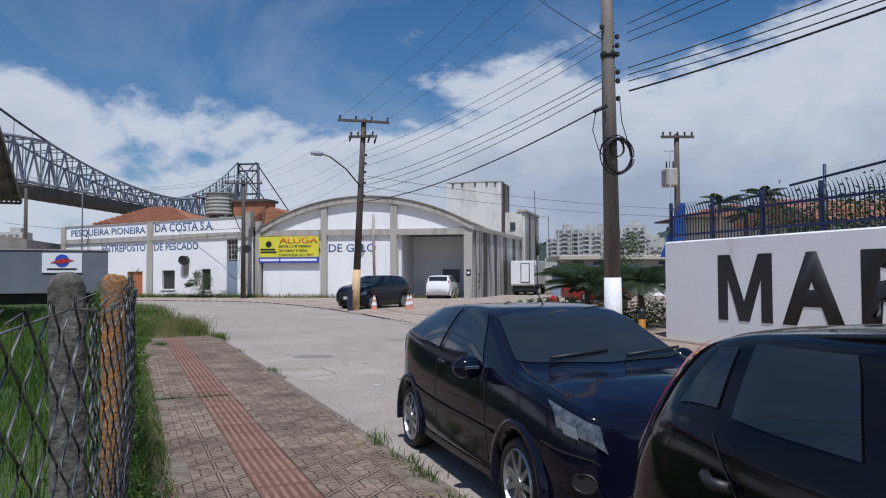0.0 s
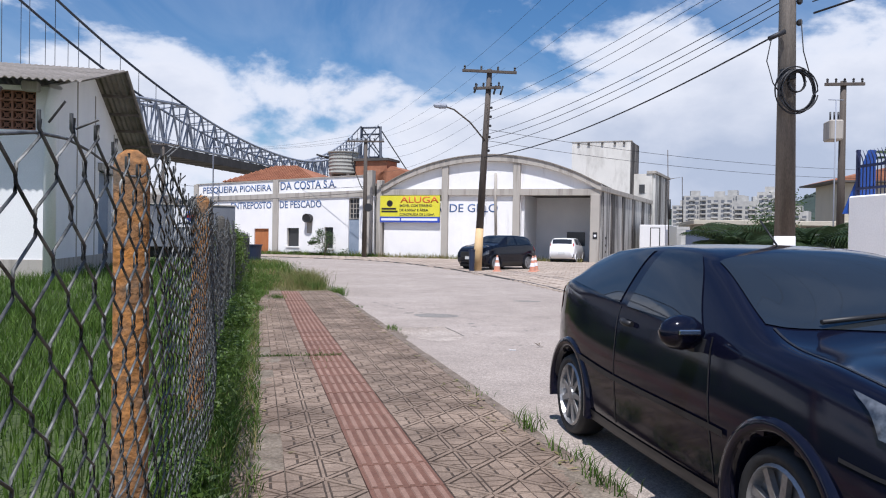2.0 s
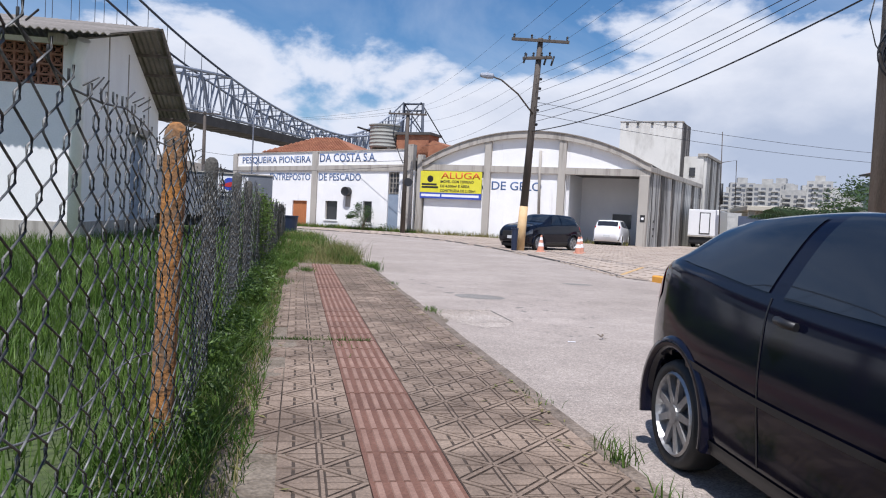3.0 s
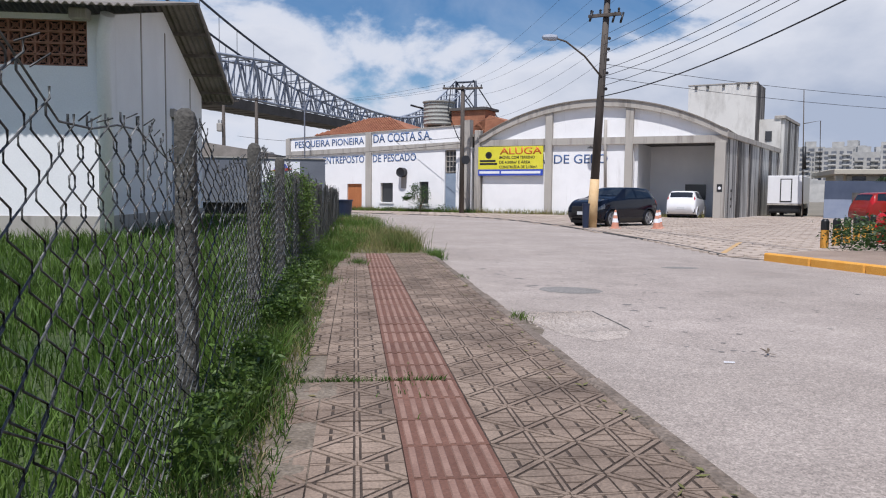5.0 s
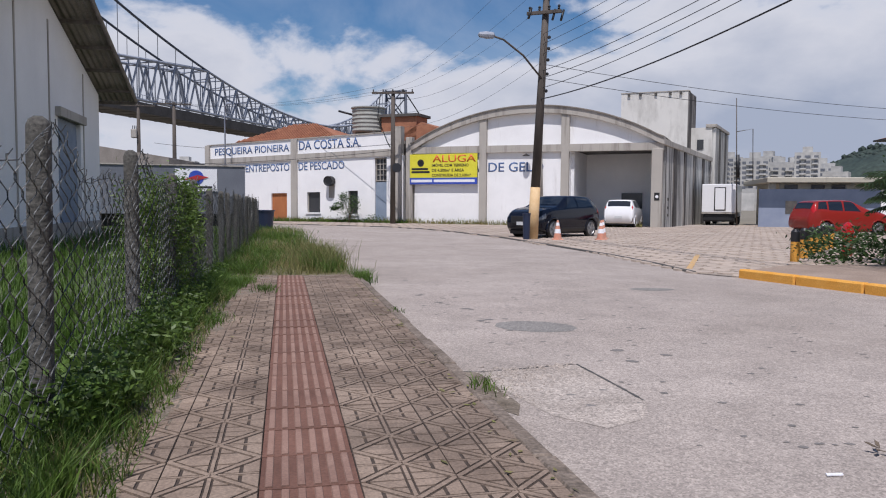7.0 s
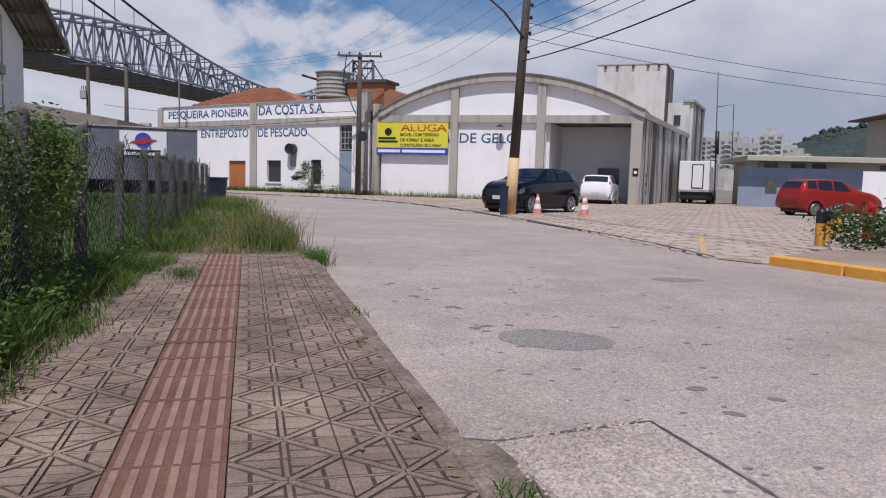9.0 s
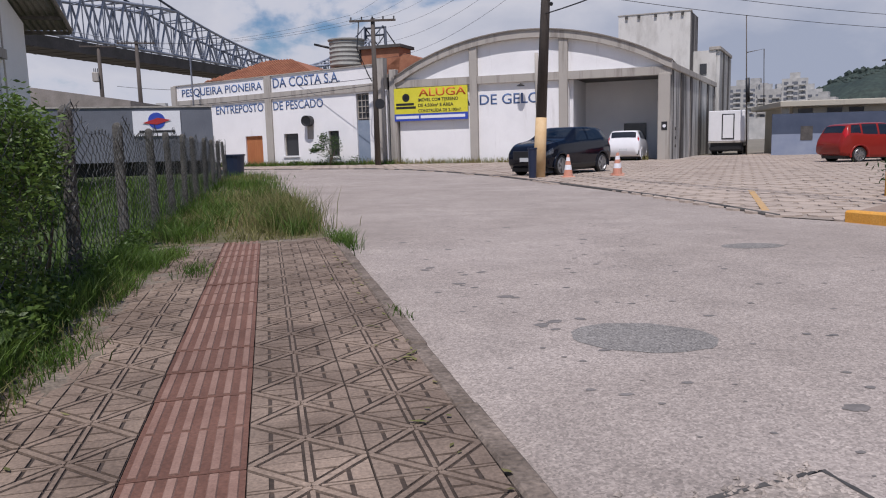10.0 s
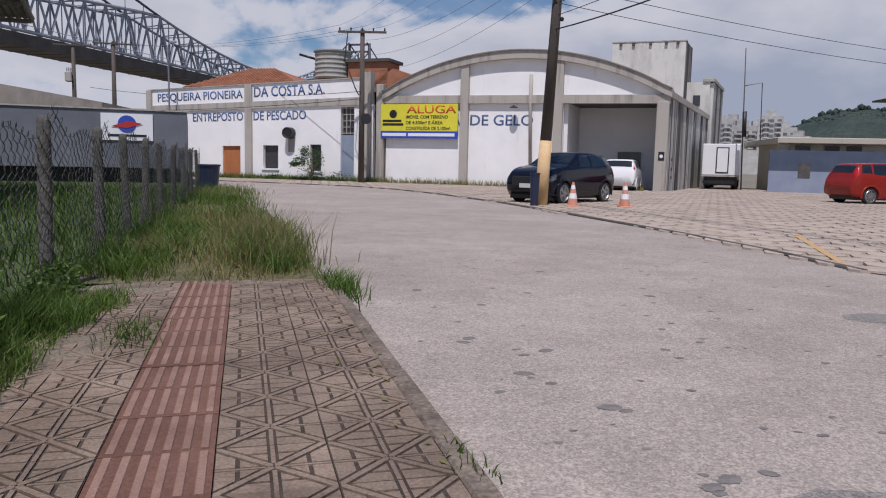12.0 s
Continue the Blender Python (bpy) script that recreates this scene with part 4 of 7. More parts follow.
for poly in ([(0, 0), (0.30, 0), (0.30, 1.36), (0, 1.36)], [(1.28, 0), (1.58, 0), (1.58, 1.36), (1.28, 1.36)],
             [(0.301, 1.36), (0.301, 0.86), (0.64, 0.0), (0.94, 0.0), (1.279, 0.86), (1.279, 1.36), (1.20, 1.36), (0.79, 0.40), (0.38, 1.36)]):
    prism(bm, poly, -0.008, 0.0)
part("lettering", bm, M["letter_black"], mw, at=pose(-0.002, -1.92, 0.56, 0, 0, -90))
for i, ch in enumerate("MAR"):
    if i == 0:
        continue
    y0 = (-1.92, -3.75, -5.55)[i]
    lettering(ch, (1.58, 1.48, 1.30)[i], 1.36, M["letter_black"], mw, pose(-0.002, y0, 0.56, 0, 0, -90), bold=0.045)
rf = empty("railing", pose(9.5, 19.5, 2.28, 0, 0, 6.0), "navy spiked steel railing on the white wall", "railing")
for k in range(190):
    ob_y = -0.15 - k * 0.098
    if k == 0:
        b2 = bmesh.new()
        tube(b2, [(0, 0, 0), (0, 0, 0.66), (-0.03, 0, 0.76), (-0.09, 0, 0.88)], [0.012, 0.012, 0.012, 0.004], 5)
        picket = mesh_of("picket", b2, M["blue_fence"])
    ob = new("picket", picket)
    ob.parent = rf
    ob.matrix_basis = pose(0.12, ob_y, 0, 0, 0, 0)
for z in (0.12, 0.56):
    part("rail", boxed(0.095, 0.145, -19, -0.1, z, z + 0.05), M["blue_fence"], rf)
for y in (-0.1, -1.6, -3.1, -4.6, -6.1, -7.6, -9.1):
    part("post", boxed(0.10, 0.16, y - 0.03, y + 0.03, 0, 0.92), M["blue_fence"], rf)
bm = bmesh.new()
prism(bm, [(-0.05, -0.35), (0.5, 0.95), (0.62, 0.95), (0.62, -0.05), (0.25, -0.05), (0.1, -0.35)], 0.02, 0.10, "y")
part("brace_panel", bm, M["blue_gate"], rf, "bright blue steel corner brace")
# chain-link above
cl = empty("court_fence", pose(12.0, 18.5, 0, 0, 0, 6.0), "green court fence of posts and wire mesh", "fence")
for y in (-1.2, -4.2, -7.2, -10.2):
    part("post", tube(bmesh.new(), [(0, y, GZ), (0, y, 3.9)], 0.035, 8), M["blue_fence"], cl)
part("top_rail", tube(bmesh.new(), [(0, -0.2, 3.55), (0, -4.2, 3.85), (0, -14, 4.0)], 0.03, 6), M["blue_fence"], cl)
bm = bmesh.new()
for k in range(-45, 150):
    y0 = -1.2 - k * 0.085
    for s in (1, -1):
        a, b = Vector((0, y0, 2.0)), Vector((0, y0 - s * 1.85, 3.85))
        if -13.5 < min(a.y, b.y) and max(a.y, b.y) < -1.0:
            tube(bm, [a, b], 0.0028, 3, caps=False)
part("wire_mesh", bm, M["galv"], cl)["kind"] = "stuff"
hb = empty("clubhouse", pose(25.0, 36.5, 0, 0, 0, 0), "house with a terracotta roof behind the railing", "house")
part("wall", boxed(0, 7, -3, 3, GZ, 4.1), M["cream"], hb)
part("roof", prism(bmesh.new(), [(-3.4, 4.05), (3.4, 4.05), (0, 5.3)], -0.4, 7.4, "x"), M["roof_tile"], hb)
part("awning_bar", tube(bmesh.new(), [(-6.0, -21, 4.35), (-2.0, -23, 4.6)], 0.05, 6), M["pole_dark"], hb)

# ---------------------------------------------------------------- suspension bridge
BA, BT = Vector((-75, 200, 0)), Vector((-8, 409, 0))
BD = (BT - BA).normalized()
BRG = pose(-75, 200, 0, 0, 0, math.degrees(math.atan2(-BD.x, BD.y)))     # y along the bridge, +x towards the street
bridge = empty("suspension_bridge", BRG, "steel suspension bridge with a silver stiffening truss", "bridge")
def cable_z(s):
    return 32 + (0.00151 if s < 110 else 0.0028) * (s - 110) ** 2
def chord_z(s):
    return min(cable_z(s), 36.0 + 0.07 * max(0, s + 20)) if s < 50 else cable_z(s)
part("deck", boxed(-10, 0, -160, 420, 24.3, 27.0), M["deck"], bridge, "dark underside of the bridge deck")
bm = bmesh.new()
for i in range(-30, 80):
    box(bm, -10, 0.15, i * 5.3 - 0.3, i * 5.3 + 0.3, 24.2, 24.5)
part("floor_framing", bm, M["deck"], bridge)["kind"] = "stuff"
STEP = 7.6
for x in (-0.2, -9.8):
    bm = bmesh.new()
    n0, n1 = -14, 26
    for i in range(n0, n1):
        s0, s1 = i * STEP, (i + 1) * STEP
        z0, z1, sm = chord_z(s0), chord_z(s1), (s0 + s1) / 2
        tube(bm, [(x, s0, z0), (x, s1, z1)], 0.42, 4, caps=False)
        tube(bm, [(x, s0, 27.6), (x, s1, 27.6)], 0.40, 4, caps=False)
        tube(bm, [(x, s0, z0), (x, sm, 27.6)], 0.36, 4, caps=False)
        tube(bm, [(x, sm, 27.6), (x, s1, z1)], 0.36, 4, caps=False)
        tube(bm, [(x, sm, 27.6), (x, sm, (z0 + z1) / 2)], 0.18, 4, caps=False)
        if i % 2:
            tube(bm, [(x, s0, z0), (x, s0, 27.6)], 0.2, 4, caps=False)
    part("truss", bm, M["steel"], bridge, "silver-grey lattice truss")
    bm = bmesh.new()
    pts = [(x, s, cable_z(s)) for s in range(-110, 213, 4)] + [(x, 212 + 60, 38)]
    tube(bm, pts, 0.34, 5)
    part("main_cable", bm, M["cable"], bridge, "dark eyebar cable")
    for i in list(range(-14, 7)) + list(range(17, 28)):
        s = i * STEP
        z0 = chord_z(s) if i < 7 else 27
        if cable_z(s) - z0 > 0.8:
            part("hanger", tube(bmesh.new(), [(x, s, z0), (x, s, cable_z(s))], 0.10, 4, caps=False), M["cable"], bridge)
bm = bmesh.new()
for i in range(-28, 52):
    s = i * STEP / 2
    z = chord_z(s) if i % 2 == 0 else chord_z(s) - 0.3
    tube(bm, [(-0.2, s, z), (-9.8, s + (STEP / 2 if i % 2 else 0), z)], 0.2, 4, caps=False)
part("cross_bracing", bm, M["steel"], bridge)["kind"] = "stuff"
bm = bmesh.new()
for x in (-10.2, 0.2):
    tube(bm, [(x * 1.25 + 1.2, 212, GZ), (x, 212, 60)], [1.1, 0.75], 4)
for z0, z1 in ((28, 44), (44, 56)):
    tube(bm, [(-10.2, 212, z0), (0.2, 212, z1)], 0.3, 4)
    tube(bm, [(0.2, 212, z0), (-10.2, 212, z1)], 0.3, 4)
for z in (44, 56, 59.5):
    tube(bm, [(-10.2, 212, z), (0.2, 212, z)], 0.5, 4)
part("tower", bm, M["cable"], bridge, "blue-grey steel bridge tower")
bm = bmesh.new()
for i in range(-20, 60):
    tube(bm, [(0.4, i * 4, 27.6), (0.4, i * 4, 28.8)], 0.08, 4, caps=False)
tube(bm, [(0.4, -80, 28.8), (0.4, 240, 28.8)], 0.08, 4)
part("handrail", bm, M["steel"], bridge)

# ---------------------------------------------------------------- utility poles and wires
def crossarm(parent, z, w, y=0.0, mat="pole_dark", pins=4, rot=0.0):
    a = part("crossarm", boxed(-w / 2, w / 2, y - 0.05, y + 0.05, z - 0.06, z + 0.06, bevel=0.01), M[mat], parent, at=pose(0, 0, 0, 0, 0, rot))
    for i in range(pins):
        x = -w / 2 + 0.1 + (w - 0.2) * i / max(1, pins - 1)
        part("insulator", lathe(bmesh.new(), [(0.02, z + 0.06), (0.05, z + 0.10), (0.035, z + 0.14), (0.055, z + 0.19), (0.02, z + 0.24)], 10, centre=(x, y, 0)), M["trim"], a)
    return a

# street-lamp pole by the yard
lean = 2.6
lp = empty("lamp_pole", pose(4.02, 38.2, GZ, 0, lean, 0), "dark leaning utility pole with a cream-painted foot and street lamp", "utility pole")
part("shaft", tube(bmesh.new(), [(0, 0, 1.9), (0, 0, 8.95)], [0.17, 0.115], 12), M["pole_dark"], lp)
part("painted_foot", tube(bmesh.new(), [(0, 0, 0), (0, 0, 1.9)], [0.20, 0.178], 12), M["pole_cream"], lp, "cream-painted pole foot")
crossarm(lp, 8.82, 2.4, y=-0.16, rot=-8)
crossarm(lp, 8.1, 1.3, y=-0.16, rot=-30)
for x in (-0.55, 0.3, 0.6):
    part("fuse_cutout", tube(bmesh.new(), [(x, -0.25, 8.2), (x - 0.1, -0.35, 7.8)], 0.045, 6), M["trim"], lp)
part("lamp_arm", tube(bmesh.new(), [(0, -0.1, 5.75), (-0.75, -0.35, 6.5), (-1.5, -0.55, 6.97), (-1.85, -0.62, 7.05)], 0.035, 6), M["pole_dark"], lp)
part("lamp_head", lathe(bmesh.new(), [(0.0, 0.0), (0.09, 0.05), (0.13, 0.3), (0.11, 0.55), (0.0, 0.62)], 10, axis="x", centre=(-2.42, -0.62, 7.08)), M["steel"], lp, "grey lamp head")
for z in (7.2, 6.8, 6.4, 5.9, 5.3):
    part("insulator", lathe(bmesh.new(), [(0.02, z), (0.06, z + 0.03), (0.06, z + 0.09), (0.02, z + 0.12)], 8, centre=(0.17, -0.05, 0)), M["trim"], lp)

# near pole with a coil of cable
np_ = empty("utility_pole", pose(7.86, 18.8, GZ, 0, -0.6, 0), "weathered pole with white foot and a coil of black cable", "utility pole")
part("shaft", tube(bmesh.new(), [(0, 0, 1.55), (0, 0, 9.5)], [0.185, 0.12], 14), M["pole"], np_)
part("painted_foot", tube(bmesh.new(), [(0, 0, 0), (0, 0, 1.55)], [0.205, 0.188], 14), M["white_paint"], np_, "white-painted pole foot")
bm = bmesh.new()
rnd = random.Random(8)
strand = []
for k in range(7):
    r = 0.39 + rnd.uniform(-0.04, 0.05)
    cx, cz = rnd.uniform(-0.03, 0.05), rnd.uniform(-0.03, 0.03)
    strand += [(cx + 0.03 + r * 0.88 * math.cos(a * math.tau / 28), -0.24 - (k + a / 28) * 0.018, 4.25 + cz + r * math.sin(a * math.tau / 28)) for a in range(28)]
tube(bm, strand, 0.014, 5)
part("cable_coil", bm, M["wire"], np_, "coil of black cable")
bm = bmesh.new()
tube(bm, [(0.04 + 0.16 * math.cos(a * math.tau / 16), -0.25 - a * 0.0012, 4.42 + 0.2 * math.sin(a * math.tau / 16)) for a in range(65)], 0.014, 5)
part("small_coil", bm, M["wire"], np_)
part("coil_hook", boxed(-0.2, 0.05, -0.25, -0.12, 4.48, 4.66), M["trim"], np_)
part("splice_box", tube(bmesh.new(), [(-0.45, -0.2, 5.22), (-0.15, -0.2, 5.36)], 0.05, 6), M["wire"], np_)
part("dropper", tube(bmesh.new(), [(-0.4, -0.2, 5.25), (-0.5, -0.22, 4.8), (-0.38, -0.22, 4.4), (-0.2, -0.22, 4.15)], 0.011, 5), M["wire"], np_)
part("dropper", tube(bmesh.new(), [(0.16, -0.2, 5.6), (0.2, -0.22, 5.0), (0.32, -0.22, 4.6)], 0.011, 5), M["wire"], np_)
for z in (7.1, 6.9, 6.7, 6.5, 6.1, 5.9, 5.5):
    part("insulator", lathe(bmesh.new(), [(0.02, z), (0.055, z + 0.03), (0.055, z + 0.09), (0.02, z + 0.12)], 8, centre=(-0.18 if z > 7 else 0.18, -0.1, 0)), M["trim"], np_)
part("steel_band", tube(bmesh.new(), [(0, 0, 6.5), (0, 0, 6.62)], 0.17, 12), M["trim"], np_)

def plain_pole(x, y, h, arm, rot, label, transformer=False, mat="pole_dark", arms=1):
    p = empty("utility_pole", pose(x, y, GZ, 0, 0, rot), label, "utility pole")
    part("shaft", tube(bmesh.new(), [(0, 0, 0), (0, 0, h)], [h * 0.018 + 0.03, h * 0.012 + 0.02], 10), M[mat], p)
    for i in range(arms):
        crossarm(p, h - 0.15 - i * 1.2, arm, y=-0.14, pins=5)
    if transformer:
        part("transformer", boxed(-0.62, -0.1, -0.45, 0.35, h * 0.70, h * 0.70 + 0.8, bevel=0.05), M["pier"], p, "grey transformer tank")
        for k in (-0.5, -0.35, -0.2):
            part("bushing", tube(bmesh.new(), [(k, -0.1, h * 0.70 + 0.8), (k, -0.1, h * 0.70 + 1.15)], 0.035, 6), M["trim"], p)
    return p
p2 = plain_pole(-1.95, 59.6, 8.5, 2.7, -6, "dark wooden pole against the depot front")
part("drop_cable", tube(bmesh.new(), [(-0.8, -0.15, 8.3), (-0.95, -0.2, 6.8), (-0.35, -0.3, 5.3), (-0.15, -0.2, 4.9)], 0.035, 5), M["wire"], p2)
part("meter_coil", lathe(bmesh.new(), [(0.1, -0.02), (0.3, -0.02), (0.3, 0.03), (0.1, 0.03)], 14, axis="y", centre=(0.28, -0.2, 3.6)), M["wire"], p2)
plain_pole(18.2, 34.2, 8.0, 1.5, -12, "grey pole with a transformer behind the railing", transformer=True)
plain_pole(-26.8, 83, 10.5, 3.0, 10, "far pole with a transformer beyond the shed", transformer=True)
plain_pole(-22.5, 80, 10.3, 3.0, 10, "far pole beyond the shed")
lamp2 = empty("street_lamp", pose(-14.3, 66.0, GZ), "slender pale street lamp on the depot corner", "street lamp")
part("mast", tube(bmesh.new(), [(0, 0, 0), (0, 0, 8.2), (0.25, 0, 8.5)], 0.055, 6), M["steel"], lamp2)
part("lamp_head", boxed(0.1, 0.5, -0.1, 0.1, 8.35, 8.5, bevel=0.03), M["steel"], lamp2)
mast = empty("antenna_mast", pose(20.8, 60.5, GZ), "dark thin mast by the gate house", "mast")
part("pole", tube(bmesh.new(), [(0, 0, 0), (-0.25, 0, 8.4)], [0.05, 0.03], 6), M["pole_dark"], mast)
part("sleeve", tube(bmesh.new(), [(-0.02, 0, 3.2), (-0.07, 0, 4.7)], 0.13, 8), M["trim"], mast)
part("bracket", tube(bmesh.new(), [(-0.2, 0, 6.2), (0.9, 0, 6.4), (1.0, 0, 3.0)], 0.03, 5), M["pole_dark"], mast)
aer = empty("aerial", pose(17.2, 33.0, 0), "thin grey television aerial on a mast", "aerial")
part("mast", tube(bmesh.new(), [(0, 0, GZ), (0, 0, 6.9)], 0.025, 5), M["steel"], aer)
part("rods", tube(bmesh.new(), [(-0.3, 0, 6.9), (0.3, 0, 6.9)], 0.02, 5), M["steel"], aer)

def sag(a, b, drop, n=16):
    a, b = Vector(a), Vector(b)
    return [a.lerp(b, i / n) - Vector((0, 0, drop * 4 * (i / n) * (1 - i / n))) for i in range(n + 1)]
def wire(a, b, drop, r=0.009, label="black overhead cable strung between poles"):
    bm = bmesh.new()
    tube(bm, sag(a, b, drop), r * 0.8, 4, caps=False)
    return tagged(part("overhead_wire", bm, M["wire"]), label, "wire", "overhead wires")
LT, NT, BT2 = Vector((4.42, 38.1, 8.85)), Vector((8.0, 18.6, 8.9)), Vector((11.2, -1.0, 9.6))
for dx in (-1.1, 0.0, 1.1):
    wire(LT + Vector((dx, 0, 0)), NT + Vector((dx * 0.9 + 0.4, 0, 1.4)), 0.25)
    wire(NT + Vector((dx * 0.9 + 0.4, 0, 1.4)), BT2 + Vector((dx, 0, 0.6)), 0.3)
for zl, zn, ze, r, drop in ((7.25, 7.15, 7.3, 0.010, 0.25), (6.9, 6.95, 7.0, 0.010, 0.28), (6.55, 6.75, 6.75, 0.010, 0.30), (5.95, 6.15, 6.1, 0.013, 0.32), (5.7, 6.0, 5.9, 0.013, 0.36), (5.35, 5.85, 5.75, 0.013, 0.36)):
    wire((4.3, 38.1, zl), (7.9, 18.65, zn), drop, r)
    wire((8.2, 18.65, zn), (10.6, -1.0, ze), drop + 0.1, r + 0.002)
wire((4.25, 38.1, 4.95), (7.65, 18.6, 5.28), 0.42, 0.024, "thick black telephone cable along the street")
wire((8.2, 18.6, 5.62), (10.6, -1.0, 5.7), 0.4, 0.026, "thick black telephone cable along the street")
wire((7.85, 18.6, 6.6), (9.1, 28.0, 11.4), 0.05, 0.018, "black stay cable rising from the utility pole")
for i, z in enumerate((7.4, 6.9, 6.3)):
    wire((4.3, 38.1, z), (-1.9, 59.4, z + 0.4 - 0.3 * i), 0.7, 0.008)
for dz in (0.0, -0.5):
    wire((4.2, 38.1, 6.2 + dz), (40, 52, 6.6 + dz), 0.8, 0.012)
for dx in (-1.2, 0.2, 1.2):
    wire((-1.95 + dx, 59.5, 8.6), (4.0 + dx * 0.9, 38.1, 8.9), 0.5, 0.007)
    wire((-1.95 + dx, 59.5, 8.6), (-24 + dx, 80, 10.3), 0.8, 0.009)
wire((-2, 59.4, 5.0), (-24, 79, 6.5), 0.5, 0.02)
wire((-2, 59.4, 4.6), (-26, 70, 4.2), 0.4, 0.02)

# ---------------------------------------------------------------- cars
def smooth_curve(pts):
    xs, ys = [p[0] for p in pts], [p[1] for p in pts]
    def f(x):
        if x <= xs[0]:
            return ys[0]
        if x >= xs[-1]:
            return ys[-1]
        i = max(k for k in range(len(xs)) if xs[k] <= x)
        i = min(i, len(xs) - 2)
        t = (x - xs[i]) / (xs[i + 1] - xs[i])
        m = lambda k: (ys[min(k + 1, len(xs) - 1)] - ys[max(k - 1, 0)]) / (xs[min(k + 1, len(xs) - 1)] - xs[max(k - 1, 0)])
        h, m0, m1 = xs[i + 1] - xs[i], m(i), m(i + 1)
        return (2 * t ** 3 - 3 * t ** 2 + 1) * ys[i] + (t ** 3 - 2 * t ** 2 + t) * h * m0 + (-2 * t ** 3 + 3 * t ** 2) * ys[i + 1] + (t ** 3 - t ** 2) * h * m1
    return f


def car(name, m, label, spec, paint, category="car"):
    """A car. Local y runs from the nose (0) to the tail, x across, z up from the road."""
    L, W = spec["length"], spec["width"] / 2
    top, belt, low = smooth_curve(spec["top"]), smooth_curve(spec["belt"]), smooth_curve(spec["low"])
    plan, roofw = smooth_curve(spec["plan"]), smooth_curve(spec["roofw"])
    hubs, R = spec["hubs"], spec["tyre"]

    def ring(y):
        w, zl, zb, zt, wr = W * plan(y), low(y), belt(y), top(y), W * roofw(y)
        zb = min(zb, zt - 0.02)
        d = zb - zl
        pts = [(0.0, zl), (w * 0.80, zl), (w * 0.955, zl + 0.05), (w * 0.985, zl + 0.30 * d), (w, zl + 0.58 * d), (w * 0.985, zl + 0.82 * d), (w * 0.955, zb)]
        g = zt - zb
        wr = min(wr, w * 0.95)
        pts += [(w * 0.955 + (wr - w * 0.955) * 0.35, zb + 0.40 * g), (w * 0.955 + (wr - w * 0.955) * 0.75, zb + 0.75 * g), (wr * 0.97, zb + 0.92 * g), (wr * 0.80, zt - 0.012), (wr * 0.45, zt - 0.002), (0.0, zt)]
        return pts

    def surf(y, k):
        pts = ring(y)
        i = min(int(k), len(pts) - 2)
        t = k - i
        p0, p1, p2, p3 = pts[max(i - 1, 0)], pts[i], pts[i + 1], pts[min(i + 2, len(pts) - 1)]
        c = lambda a: 0.5 * (2 * p1[a] + (p2[a] - p0[a]) * t + (2 * p0[a] - 5 * p1[a] + 4 * p2[a] - p3[a]) * t * t + (3 * p1[a] - p0[a] - 3 * p2[a] + p3[a]) * t ** 3)
        return Vector((max(0.0, c(0)), y, c(1)))

    KM = 12.0
    root = empty(name, m, label, category)
    ny, nk = spec.get("ny", 72), 44
    bm = bmesh.new()
    for side in (1, -1):
        grid = []
        for i in range(ny + 1):
            y = L * i / ny
            grid.append([bm.verts.new((side * p.x, p.y, p.z)) for p in (surf(y, KM * j / nk) for j in range(nk + 1))])
        for i in range(ny):
            for j in range(nk):
                c = (grid[i][j].co + grid[i + 1][j + 1].co) / 2
                if abs(c.x) > W * 0.55 and any((c.y - h) ** 2 + (c.z - R) ** 2 < (R + 0.055) ** 2 for h in hubs) and c.z < R * 2 + 0.1:
                    continue
                q = (grid[i][j], grid[i + 1][j], grid[i + 1][j + 1], grid[i][j + 1])
                bm.faces.new(q if side > 0 else q[::-1])
        bm.faces.new(grid[0] if side < 0 else grid[0][::-1])
        bm.faces.new(grid[-1][::-1] if side < 0 else grid[-1])
    bmesh.ops.remove_doubles(bm, verts=bm.verts, dist=0.0008)
    bmesh.ops.recalc_face_normals(bm, faces=bm.faces)
    body = part("body", bm, paint, root, smooth=True)

    def patch(nm, y0, y1, k0, k1, mat, off=0.006, sides=(1, -1), y0b=None, y1b=None, n=14, label="", parent=root, th=0.008):
        """A panel that follows the body: y limits at the lower and upper edge, ring limits k0..k1."""
        for side in sides:
            bm = bmesh.new()
            rows = []
            for i in range(n + 1):
                t = i / n
                row = []
                for j in range(9):
                    u = j / 8
                    ya = y0 + ((y0b if y0b is not None else y0) - y0) * u
                    yb = y1 + ((y1b if y1b is not None else y1) - y1) * u
                    y, k = ya + (yb - ya) * t, k0 + (k1 - k0) * u
                    p = surf(y, k)
                    nrm = (surf(y + 0.01, k) - surf(y - 0.01, k)).cross(surf(y, min(k + 0.05, KM)) - surf(y, k - 0.05))
                    nrm = -nrm.normalized() if nrm.length > 0 else Vector((0, 0, 1))
                    if nrm.dot(p - Vector((0, y, 0.7))) < 0:
                        nrm = -nrm
                    p = p + nrm * off
                    row.append(bm.verts.new((side * p.x, p.y, p.z)))
                rows.append(row)
            for a, b in zip(rows, rows[1:]):
                for j in range(8):
                    bm.faces.new((a[j], b[j], b[j + 1], a[j + 1]))
            bmesh.ops.recalc_face_normals(bm, faces=bm.faces)
            f0 = max(bm.faces, key=lambda f: f.calc_area())
            if f0.normal.dot(f0.calc_center_median() - Vector((0, L / 2, 0.6))) < 0:
                bmesh.ops.reverse_faces(bm, faces=bm.faces)
            part(nm, bm, mat, parent, label, smooth=True)

    for args, kw in spec["panels"]:
        patch(*args, **kw)
